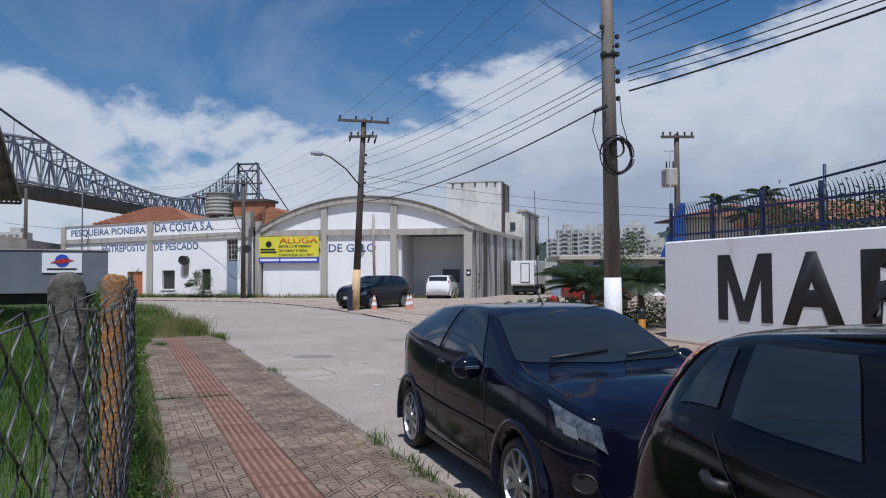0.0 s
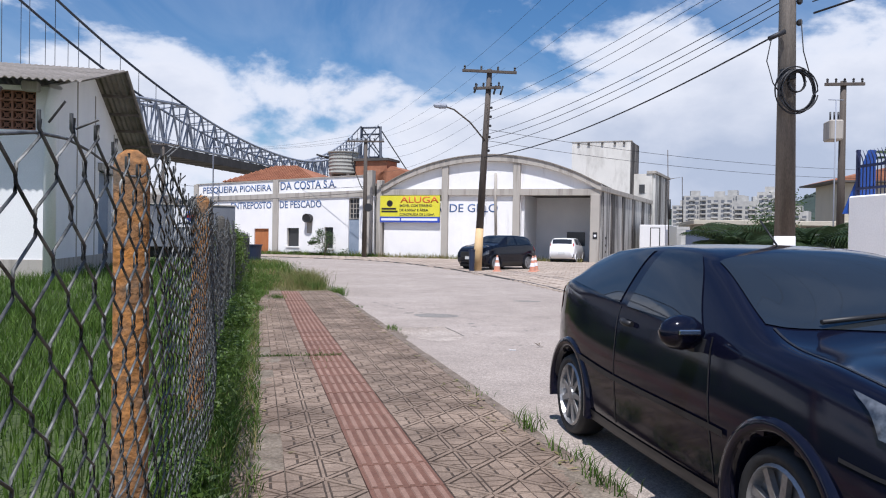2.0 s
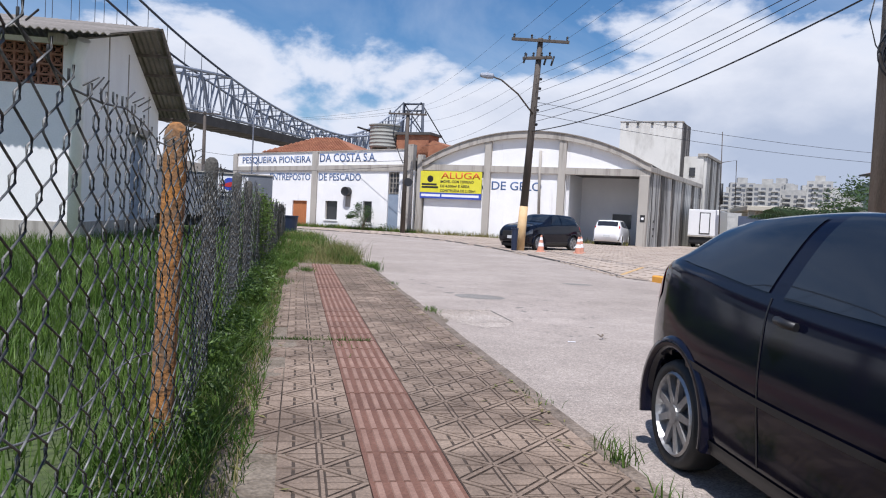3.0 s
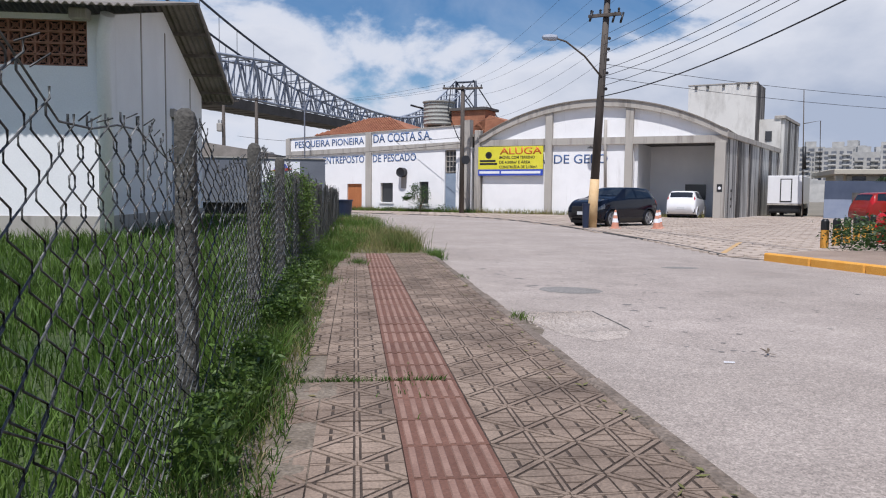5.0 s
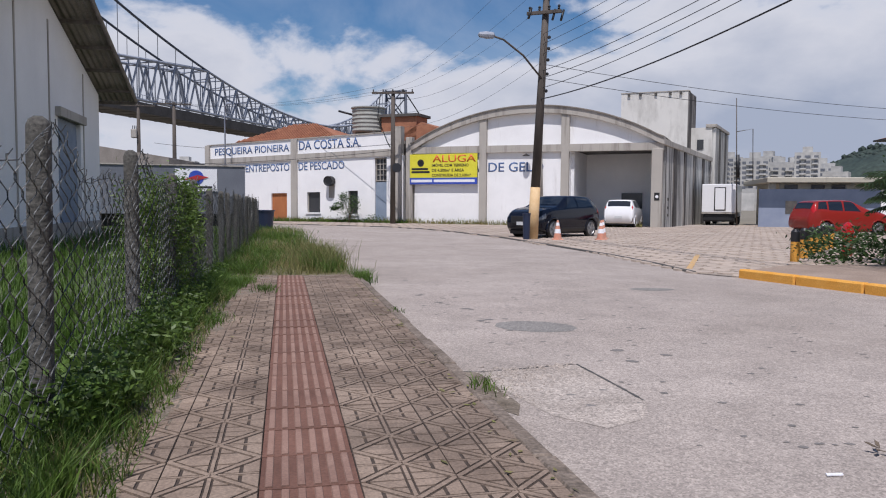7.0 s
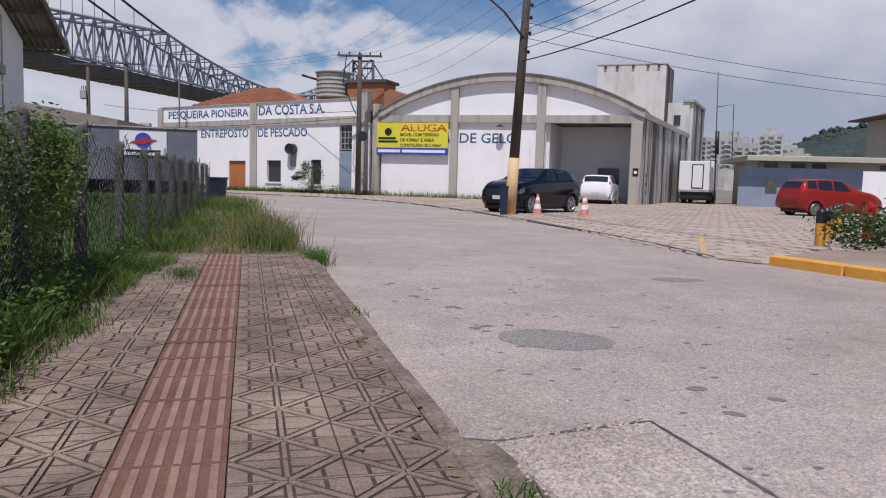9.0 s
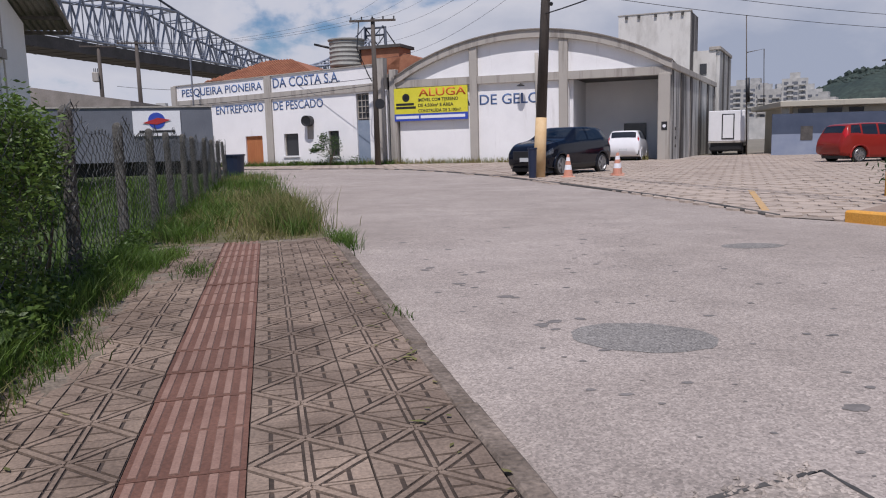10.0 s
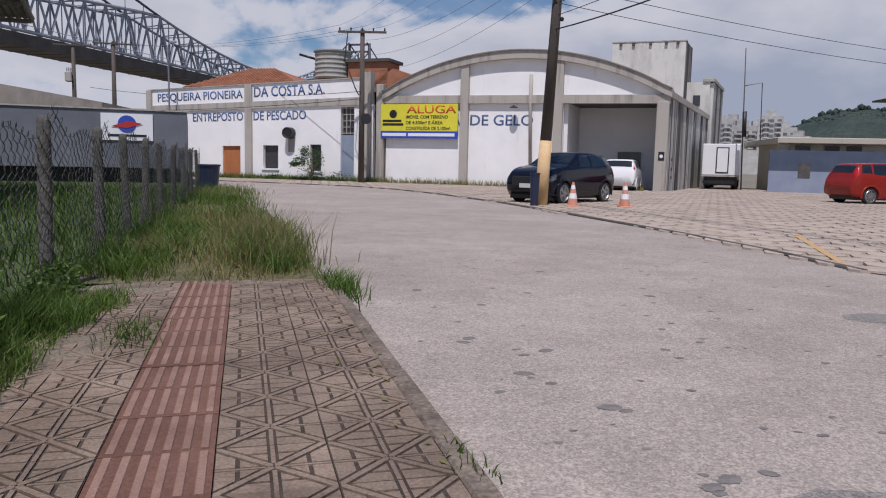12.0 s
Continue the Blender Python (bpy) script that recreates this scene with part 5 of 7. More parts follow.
    # wheels with spoked rims, arch flares and dark wells
    for h in hubs:
        for side in (1, -1):
            ws = W * 0.985
            wheel = part("wheel", lathe(bmesh.new(), [(R * 0.55, -0.09), (R * 0.93, -0.10), (R, -0.06), (R, 0.06), (R * 0.93, 0.10), (R * 0.74, 0.085), (R * 0.72, 0.03), (0.0, 0.03)], 28, axis="x"),
                         M["black_rubber"], root, smooth=True, at=pose(side * (ws - 0.10), h, R, 0, 0, 0 if side > 0 else 180))
            bm = bmesh.new()
            lathe(bm, [(R * 0.71, 0.04), (R * 0.77, 0.088), (R * 0.73, 0.10), (R * 0.68, 0.05)], 28, axis="x")
            nsp = spec.get("spokes", 8)
            for s in range(nsp):
                a = math.tau * s / nsp
                ca, sa = math.cos(a), math.sin(a)
                w = 0.017 if nsp > 6 else 0.034
                vs = [bm.verts.new((0.085 if q < 2 else 0.06, R * rr * ca - ww * sa, R * rr * sa + ww * ca)) for q in (0, 2) for rr, ww in ((0.12, w * 1.2), (0.71, w), (0.71, -w), (0.12, -w * 1.2))]
                for f in ((0, 1, 2, 3), (0, 4, 5, 1), (3, 2, 6, 7), (1, 5, 6, 2)):
                    bm.faces.new([vs[i] for i in f])
            lathe(bm, [(0.0, 0.10), (R * 0.16, 0.095), (R * 0.18, 0.05), (0.0, 0.05)], 14, axis="x")
            bmesh.ops.recalc_face_normals(bm, faces=bm.faces)
            part("rim", bm, M["alloy"], wheel, "silver spoked rim")
            bm = bmesh.new()
            prof = [(R + 0.045, -0.20), (R + 0.05, 0.008), (R + 0.075, 0.028), (R + 0.115, 0.022), (R + 0.13, -0.02)]
            rings = []
            for k in range(23):
                a = radians(-12 + 204 * k / 22)
                rings.append([bm.verts.new((side * (ws + dx - 0.004), h + r * math.cos(a), R + r * math.sin(a))) for r, dx in prof])
            for a, b in zip(rings, rings[1:]):
                for j in range(4):
                    bm.faces.new((a[j], b[j], b[j + 1], a[j + 1]))
            bmesh.ops.recalc_face_normals(bm, faces=bm.faces)
            part("wheel_arch", bm, paint, root, smooth=True)
    part("underbody", boxed(-W * 0.80, W * 0.80, 0.25, L - 0.25, 0.16, 0.55), M["trim"], root, "black underbody")
    return root


hatch_low = [(0, 0.30), (0.25, 0.19), (1.0, 0.18), (3.0, 0.18), (3.6, 0.25), (3.84, 0.36)]
KA = dict(length=3.84, width=1.64, tyre=0.285, hubs=(0.76, 3.21), spokes=9,
          top=[(0, 0.70), (0.04, 0.785), (0.20, 0.855), (0.55, 0.925), (0.98, 0.985), (1.66, 1.30), (2.0, 1.362), (2.6, 1.36), (3.2, 1.30), (3.45, 1.18), (3.70, 0.96), (3.84, 0.80)],
          belt=[(0, 0.63), (0.05, 0.715), (0.3, 0.79), (0.85, 0.875), (1.3, 0.915), (2.4, 0.955), (3.1, 1.03), (3.5, 1.05), (3.75, 0.86), (3.84, 0.74)],
          low=hatch_low, plan=[(0, 0.70), (0.03, 0.80), (0.10, 0.885), (0.30, 0.960), (0.8, 1.0), (2.8, 1.0), (3.4, 0.965), (3.75, 0.86), (3.84, 0.78)],
          roofw=[(0, 0.58), (0.10, 0.80), (0.5, 0.88), (1.0, 0.85), (1.7, 0.70), (2.6, 0.70), (3.2, 0.66), (3.6, 0.66), (3.84, 0.6)], ny=120)
KA["panels"] = [
    (("windscreen", 1.09, 1.66, 9.1, 12.0, M["windscreen"]), dict(label="windscreen with black wipers", n=16, y0b=0.99, y1b=1.75)),
    (("front_side_window", 1.40, 2.30, 6.25, 8.9, M["car_glass"]), dict(y0b=1.82, y1b=2.22)),
    (("rear_side_window", 2.42, 3.30, 6.3, 8.8, M["car_glass"]), dict(y0b=2.34, y1b=2.95)),
    (("headlamp", 0.010, 0.27, 5.45, 7.5, M["lens_clear"]), dict(y0b=0.05, y1b=0.42, off=0.012, label="clear swept-back headlamp")),
    (("headlamp_bulb", 0.10, 0.20, 5.3, 5.9, M["alloy"]), dict(y0b=0.13, y1b=0.25, off=0.018)),
    (("bumper_gap", 0.02, 0.42, 4.45, 4.55, M["trim"]), dict(off=0.003)),
    (("tail_lamp", 3.55, 3.76, 5.0, 7.4, M["lens_red"]), {}),
    (("rear_window", 3.30, 3.62, 9.6, 12.0, M["car_glass"]), {}),
    (("rub_strip", 1.12, 3.0, 3.62, 3.76, M["trim"]), dict(off=0.012)),
    (("door_gap", 1.22, 1.232, 2.4, 6.2, M["trim"]), dict(off=0.003, y0b=1.30, y1b=1.312, n=2)),
    (("door_gap", 2.36, 2.372, 2.4, 6.2, M["trim"]), dict(off=0.003, y0b=2.38, y1b=2.392, n=2)),
    (("bonnet_gap", 0.22, 1.06, 9.3, 9.45, M["trim"]), dict(off=0.003)),
    (("sill", 1.08, 2.86, 1.6, 2.3, M["trim"]), dict(off=0.006)),
]
FI = dict(length=3.93, width=1.68, tyre=0.31, hubs=(0.86, 3.42), spokes=8,
          top=[(0, 0.68), (0.12, 0.78), (0.5, 0.94), (1.0, 1.06), (1.25, 1.12), (1.85, 1.36), (2.2, 1.425), (3.0, 1.43), (3.58, 1.39), (3.79, 1.23), (3.89, 1.00), (3.93, 0.88)],
          belt=[(0, 0.60), (0.5, 0.84), (1.0, 0.96), (2.0, 1.00), (3.0, 1.04), (3.6, 1.06), (3.85, 0.90), (3.93, 0.76)],
          low=[(0, 0.30), (0.25, 0.20), (1.0, 0.19), (3.0, 0.19), (3.7, 0.25), (3.93, 0.36)],
          plan=[(0, 0.72), (0.12, 0.85), (0.45, 0.96), (0.9, 1.0), (3.1, 1.0), (3.6, 0.97), (3.82, 0.92), (3.93, 0.84)],
          roofw=[(0, 0.60), (0.5, 0.80), (1.1, 0.82), (1.8, 0.72), (3.0, 0.70), (3.5, 0.69), (3.93, 0.7)])
FI["panels"] = [
    (("windscreen", 1.30, 1.82, 9.2, 12.0, M["windscreen"]), dict(n=16)),
    (("front_side_window", 1.62, 2.66, 6.6, 8.5, M["car_glass"]), dict(y0b=1.98, y1b=2.82)),
    (("rear_side_window", 2.78, 3.27, 6.6, 8.5, M["car_glass"]), dict(y0b=2.93, y1b=3.33)),
    (("quarter_window", 3.35, 3.56, 6.7, 8.3, M["car_glass"]), dict(y0b=3.40, y1b=3.49)),
    (("tail_lamp", 3.76, 3.88, 6.4, 9.2, M["lens_red"]), dict(label="tall red tail lamp", y0b=3.56, y1b=3.70, off=0.012)),
    (("rear_window", 3.47, 3.72, 9.9, 12.0, M["car_glass"]), {}),
    (("headlamp", 0.05, 0.4, 4.7, 6.1, M["lens_clear"]), {}),
    (("rub_strip", 1.15, 2.9, 3.5, 3.9, M["trim"]), dict(off=0.014)),
    (("door_gap", 2.71, 2.722, 2.4, 6.2, M["trim"]), dict(off=0.003, n=2)),
    (("door_gap", 3.04, 3.052, 4.4, 6.2, M["trim"]), dict(off=0.003, n=2, y0b=3.32, y1b=3.332)),
]
SU = dict(length=4.35, width=1.80, tyre=0.345, hubs=(0.88, 3.52), spokes=5,
          top=[(0, 0.82), (0.10, 0.98), (0.6, 1.12), (1.15, 1.20), (1.35, 1.26), (1.95, 1.58), (2.3, 1.64), (3.2, 1.63), (3.8, 1.55), (4.08, 1.28), (4.25, 1.0), (4.35, 0.85)],
          belt=[(0, 0.74), (0.6, 1.0), (1.2, 1.08), (3.0, 1.14), (3.9, 1.18), (4.2, 0.98), (4.35, 0.78)],
          low=[(0, 0.40), (0.3, 0.27), (1.0, 0.25), (3.4, 0.25), (4.1, 0.32), (4.35, 0.45)],
          plan=[(0, 0.74), (0.12, 0.86), (0.5, 0.965), (1.0, 1.0), (3.4, 1.0), (4.0, 0.96), (4.25, 0.90), (4.35, 0.82)],
          roofw=[(0, 0.62), (0.5, 0.80), (1.2, 0.82), (1.9, 0.74), (3.2, 0.73), (3.9, 0.70), (4.35, 0.68)])
SU["panels"] = [
    (("windscreen", 1.42, 1.92, 9.2, 12.0, M["windscreen"]), {}),
    (("front_side_window", 1.75, 2.50, 6.3, 8.7, M["car_glass"]), dict(y0b=2.05, y1b=2.45)),
    (("rear_side_window", 2.60, 3.85, 6.3, 8.7, M["car_glass"]), dict(y0b=2.57, y1b=3.55)),
    (("headlamp", 0.05, 0.42, 4.7, 6.1, M["lens_clear"]), {}),
    (("rear_window", 3.85, 4.12, 9.6, 12.0, M["car_glass"]), {}),
    (("tail_lamp", 4.0, 4.25, 5.2, 7.6, M["lens_red"]), {}),
    (("sill", 1.3, 3.1, 1.6, 2.6, M["trim"]), dict(off=0.01)),
]
SO = dict(length=4.10, width=1.78, tyre=0.32, hubs=(0.80, 3.35), spokes=5,
          top=[(0, 0.80), (0.10, 0.92), (0.6, 1.06), (1.0, 1.12), (1.2, 1.18), (1.75, 1.56), (2.1, 1.63), (3.2, 1.62), (3.75, 1.58), (3.95, 1.30), (4.05, 1.0), (4.10, 0.8)],
          belt=[(0, 0.70), (0.6, 0.94), (1.2, 1.04), (3.0, 1.12), (3.8, 1.16), (4.02, 0.98), (4.10, 0.74)],
          low=[(0, 0.35), (0.3, 0.22), (3.4, 0.22), (3.9, 0.26), (4.1, 0.34)],
          plan=[(0, 0.76), (0.12, 0.87), (0.5, 0.97), (1.0, 1.0), (3.3, 1.0), (3.85, 0.975), (4.02, 0.93), (4.10, 0.88)],
          roofw=[(0, 0.62), (0.5, 0.80), (1.2, 0.82), (1.8, 0.76), (3.2, 0.75), (3.8, 0.74), (4.1, 0.76)])
SO["panels"] = [
    (("windscreen", 1.30, 1.72, 9.2, 12.0, M["windscreen"]), {}),
    (("side_window", 1.62, 2.40, 6.3, 8.7, M["car_glass"]), dict(y0b=1.90, y1b=2.36)),
    (("side_window", 2.50, 3.55, 6.3, 8.7, M["car_glass"]), dict(y0b=2.47, y1b=3.45)),
    (("rear_window", 3.79, 3.97, 9.0, 12.0, M["car_glass"]), dict(label="dark rear window")),
    (("tail_lamp", 3.88, 3.98, 6.4, 7.6, M["lens_red"]), {}),
    (("rear_bumper", 4.03, 4.095, 1.2, 3.6, M["trim"]), {}),
]
RD = dict(length=4.2, width=1.74, tyre=0.31, hubs=(0.85, 3.42), spokes=9,
          top=[(0, 0.72), (0.12, 0.84), (0.6, 1.02), (1.1, 1.12), (1.3, 1.18), (2.0, 1.52), (2.4, 1.58), (3.5, 1.55), (3.85, 1.48), (4.02, 1.22), (4.12, 0.95), (4.2, 0.8)],
          belt=[(0, 0.62), (0.6, 0.90), (1.2, 1.0), (3.0, 1.06), (3.9, 1.10), (4.12, 0.9), (4.2, 0.72)],
          low=[(0, 0.32), (0.3, 0.21), (3.4, 0.21), (3.9, 0.27), (4.2, 0.36)],
          plan=[(0, 0.72), (0.12, 0.85), (0.5, 0.965), (1.0, 1.0), (3.4, 1.0), (3.9, 0.97), (4.1, 0.92), (4.2, 0.84)],
          roofw=[(0, 0.62), (0.5, 0.80), (1.2, 0.82), (1.9, 0.73), (3.4, 0.71), (3.9, 0.70), (4.2, 0.7)])
RD["panels"] = [
    (("windscreen", 1.38, 1.95, 9.2, 12.0, M["windscreen"]), {}),
    (("side_window", 1.75, 2.55, 6.3, 8.7, M["car_glass"]), dict(y0b=2.1, y1b=2.5)),
    (("side_window", 2.63, 3.30, 6.3, 8.7, M["car_glass"]), dict(y0b=2.6, y1b=3.25)),
    (("quarter_window", 3.38, 3.82, 6.4, 8.6, M["car_glass"]), dict(y0b=3.34, y1b=3.70)),
    (("tail_lamp", 3.90, 4.05, 6.0, 8.8, M["lens_red"]), {}),
    (("rear_window", 3.87, 4.03, 9.4, 12.0, M["car_glass"]), {}),
]

def heading(rear, front):
    return math.degrees(math.atan2(-(rear[0] - front[0]), rear[1] - front[1]))

def mirror(c, x, y, z):
    for s in (1, -1):
        bm = bmesh.new()
        bmesh.ops.create_icosphere(bm, subdivisions=2, radius=1.0, matrix=Matrix.Translation((s * (x + 0.10), y, z)) @ Matrix.Diagonal((0.115, 0.075, 0.085, 1)))
        mir = part("wing_mirror", bm, M["car_navy"], c, smooth=True)
        part("mirror_stem", boxed(s * x - 0.05, s * x + 0.05, y - 0.03, y + 0.05, z - 0.09, z - 0.03), M["trim"], mir)
        part("indicator", boxed(s * (x + 0.10) - 0.05, s * (x + 0.10) + 0.06, y - 0.078, y - 0.06, z - 0.005, z + 0.02, bevel=0.005), M["chrome"], mir)

hd = heading((1.78, 10.16), (2.04, 7.77))
hub_mid = Vector(((1.78 + 2.04) / 2, (10.16 + 7.77) / 2, GZ))
ka = car("hatchback_car", Matrix.Translation(hub_mid) @ pose(0, 0, 0, 0, 0, hd) @ Matrix.Translation((0.80, -1.985, 0)),
         "small navy-blue two-door hatchback parked by the kerb", KA, M["car_navy"])
mirror(ka, 0.80, 1.38, 0.95)
part("grille", boxed(-0.40, 0.40, -0.008, 0.06, 0.51, 0.60, bevel=0.01), M["dark"], ka)
part("lower_grille", boxed(-0.40, 0.40, -0.01, 0.08, 0.29, 0.41, bevel=0.01), M["dark"], ka)
part("badge", lathe(bmesh.new(), [(0.0, -0.03), (0.07, -0.03), (0.075, -0.012), (0, -0.012)], 16, axis="y", centre=(0, 0, 0.64)), M["chrome"], ka, "oval chrome badge")
pl = part("number_plate", boxed(-0.2, 0.2, -0.035, -0.018, 0.42, 0.55, bevel=0.004), M["plate"], ka, "pale number plate")
part("plate_bar", boxed(-0.16, 0.16, -0.038, -0.0352, 0.455, 0.52), M["letter_black"], pl)
for s in (1, -1):
    part("door_handle", tube(bmesh.new(), [(s * 0.815, 2.14, 0.90), (s * 0.83, 2.2, 0.905), (s * 0.815, 2.28, 0.91)], 0.018, 6), M["trim"], ka)
    part("wiper", tube(bmesh.new(), [(s * 0.30 - 0.12, 1.04, 1.035), (s * 0.30 + 0.38, 1.13, 1.068)], 0.012, 5), M["trim"], ka)
for sd in (1, -1):
    ring = [(0.075 * math.cos(a * math.tau / 20), 0, 0.052 * math.sin(a * math.tau / 20)) for a in range(21)]
    fog = part("fog_lamp", tube(bmesh.new(), ring, 0.008, 6), M["trim"], ka, "oval dark-ringed fog lamp", at=pose(sd * 0.70, 0.075, 0.45, 0, 0, sd * 54))
    part("fog_well", prism(bmesh.new(), [(p[0] * 0.95, p[2] * 0.95) for p in ring[:-1]], -0.004, 0.03), M["dark"], fog)
part("cowl", tube(bmesh.new(), [(-0.62, 1.10, 0.955), (0, 1.0, 0.972), (0.62, 1.10, 0.955)], 0.02, 6), M["trim"], ka)
part("aerial", tube(bmesh.new(), [(0, 2.0, 1.355), (0, 2.18, 1.51)], 0.006, 5), M["trim"], ka)

fi = car("hatchback_car", pose(3.05, 2.08, GZ, 0, 0, hd), "dark four-door hatchback with tall red tail lamps", FI, M["car_black"])
mirror(fi, 0.80, 1.62, 1.05)
for s in (1, -1):
    part("roof_rail", tube(bmesh.new(), [(s * 0.55, 2.0, 1.41), (s * 0.53, 2.7, 1.44), (s * 0.52, 3.4, 1.39)], 0.012, 6), M["trim"], fi)
    part("door_handle", tube(bmesh.new(), [(s * 0.835, 3.19, 0.965), (s * 0.862, 3.25, 0.97), (s * 0.825, 3.32, 0.975)], 0.02, 6), M["trim"], fi)

suv = car("suv_car", pose(3.75, 39.3, GZ, 0, 0, -44) , "dark blue sport utility car parked behind the pole", SU, M["car_suv"])
part("grille", boxed(-0.5, 0.5, -0.015, 0.05, 0.55, 0.85, bevel=0.02), M["trim"], suv)
pl = part("number_plate", boxed(-0.2, 0.2, -0.03, -0.016, 0.5, 0.63), M["plate"], suv)
soul = car("boxy_car", pose(12.95, 58.0, GZ, 0, 0, 156), "small white boxy car in front of the bay", SO, M["car_white"])
pl = part("number_plate", boxed(-0.22, 0.22, 4.09, 4.12, 0.55, 0.68), M["plate"], soul)
red = car("estate_car", pose(21.0, 44.9, GZ, 0, 0, 98), "red estate car parked in the yard", RD, M["car_red"])

# box truck beside the warehouse
TRUCK = pose(20.17, 62.10, GZ, 0, 0, -27) @ Matrix.Scale(0.84, 4)
tr = empty("box_truck", TRUCK, "white box truck seen from behind", "truck")
part("box_body", boxed(-1.3, 1.3, 0, 6.2, 1.05, 3.35, bevel=0.04), M["car_white"], tr, "white insulated box")
part("rear_frame", boxed(-0.34, 0.56, -0.03, -0.002, 1.2, 3.1), M["trim"], tr, "black door frame")
part("rear_door", boxed(-0.26, 0.48, -0.05, -0.031, 1.28, 3.02, bevel=0.01), M["car_white"], tr)
part("chassis", boxed(-0.9, 0.9, 0.1, 8.0, 0.55, 1.04), M["trim"], tr)
part("underrun", boxed(-1.15, 1.15, 0.12, 0.3, 0.30, 1.045, bevel=0.03), M["trim"], tr)
part("sill", boxed(-1.3, 1.3, -0.02, 0.1, 0.94, 1.045), M["pier"], tr)
part("bumper", boxed(-1.2, 1.2, -0.05, 0.08, 0.42, 0.62), M["trim"], tr)
part("cab", boxed(-1.15, 1.15, 6.4, 8.2, 0.6, 2.7, bevel=0.12), M["car_white"], tr)
for y in (1.4, 6.9):
    for s in (-0.95, 0.95):
        part("wheel", lathe(bmesh.new(), [(0, -0.2), (0.36, -0.2), (0.45, -0.14), (0.45, 0.14), (0.36, 0.2), (0, 0.2)], 20, axis="x", centre=(s, y, 0.45)), M["black_rubber"], tr)

# cones and bins
def cone(x, y):
    c = empty("traffic_cone", pose(x, y, GZ + 0.012), "orange and white traffic cone on the pavers", "traffic cone", "cones by the pole")
    part("base", boxed(-0.19, 0.19, -0.19, 0.19, 0, 0.05, bevel=0.015), M["orange"], c)
    for i, (r0, r1, z0, z1, mt) in enumerate(((0.15, 0.12, 0.05, 0.25, "orange"), (0.12, 0.095, 0.25, 0.40, "sign_white"), (0.095, 0.07, 0.40, 0.52, "orange"), (0.07, 0.05, 0.52, 0.63, "sign_white"), (0.05, 0.03, 0.63, 0.72, "orange"))):
        part("band", lathe(bmesh.new(), [(0, z0), (r0, z0), (r1, z1), (0, z1)], 16), M[mt], c)
    return c
for x, y in ((4.85, 37.7), (6.45, 37.9), (6.75, 38.9)):
    cone(x, y)
def bin_(x, y, h, r, mat, label):
    b = empty("waste_bin", pose(x, y, GZ), label, "bin")
    part("body", lathe(bmesh.new(), [(0, 0), (r * 0.8, 0), (r, h), (r * 0.93, h), (r * 0.75, 0.1), (0, 0.1)], 18), M[mat], b)
    part("rim", lathe(bmesh.new(), [(r * 0.95, h - 0.04), (r * 1.08, h - 0.03), (r * 1.08, h + 0.02), (r * 0.95, h + 0.02)], 18), M[mat], b)
    return b
bin_(-6.85, 43.9, 0.95, 0.42, "dark_bin", "dark blue open-topped waste bin on the verge")
bin_(3.74, 37.75, 0.95, 0.14, "dark_bin", "narrow dark blue bin beside the leaning pole")

# bollards, hydrant in the planted bed
def bollard(x, y, h=0.66):
    b = empty("bollard", pose(x, y, 0.02), "yellow bollard with a black top", "bollard", "bollards along the bed")
    part("shaft", lathe(bmesh.new(), [(0, 0), (0.088, 0), (0.088, h * 0.62), (0, h * 0.62)], 14), M["yellow"], b)
    part("cap", lathe(bmesh.new(), [(0, h * 0.62), (0.090, h * 0.62), (0.088, h * 0.92), (0.05, h), (0, h)], 14), M["trim"], b)
for x, y in ((7.72, 26.2), (8.44, 27.25), (9.16, 28.3), (9.88, 29.35), (10.60, 30.4), (11.32, 31.45), (9.25, 20.2)):
    bollard(x, y)
hy = empty("hydrant", pose(10.0, 28.3, 0.02), "small red fire hydrant among the bushes", "hydrant")
part("body", lathe(bmesh.new(), [(0, 0), (0.12, 0), (0.11, 0.5), (0.15, 0.52), (0.13, 0.68), (0.05, 0.76), (0, 0.78)], 14), M["lens_red"], hy)
part("outlet", lathe(bmesh.new(), [(0, -0.18), (0.05, -0.18), (0.05, 0.18), (0, 0.18)], 10, axis="x", centre=(0, 0, 0.42)), M["lens_red"], hy)

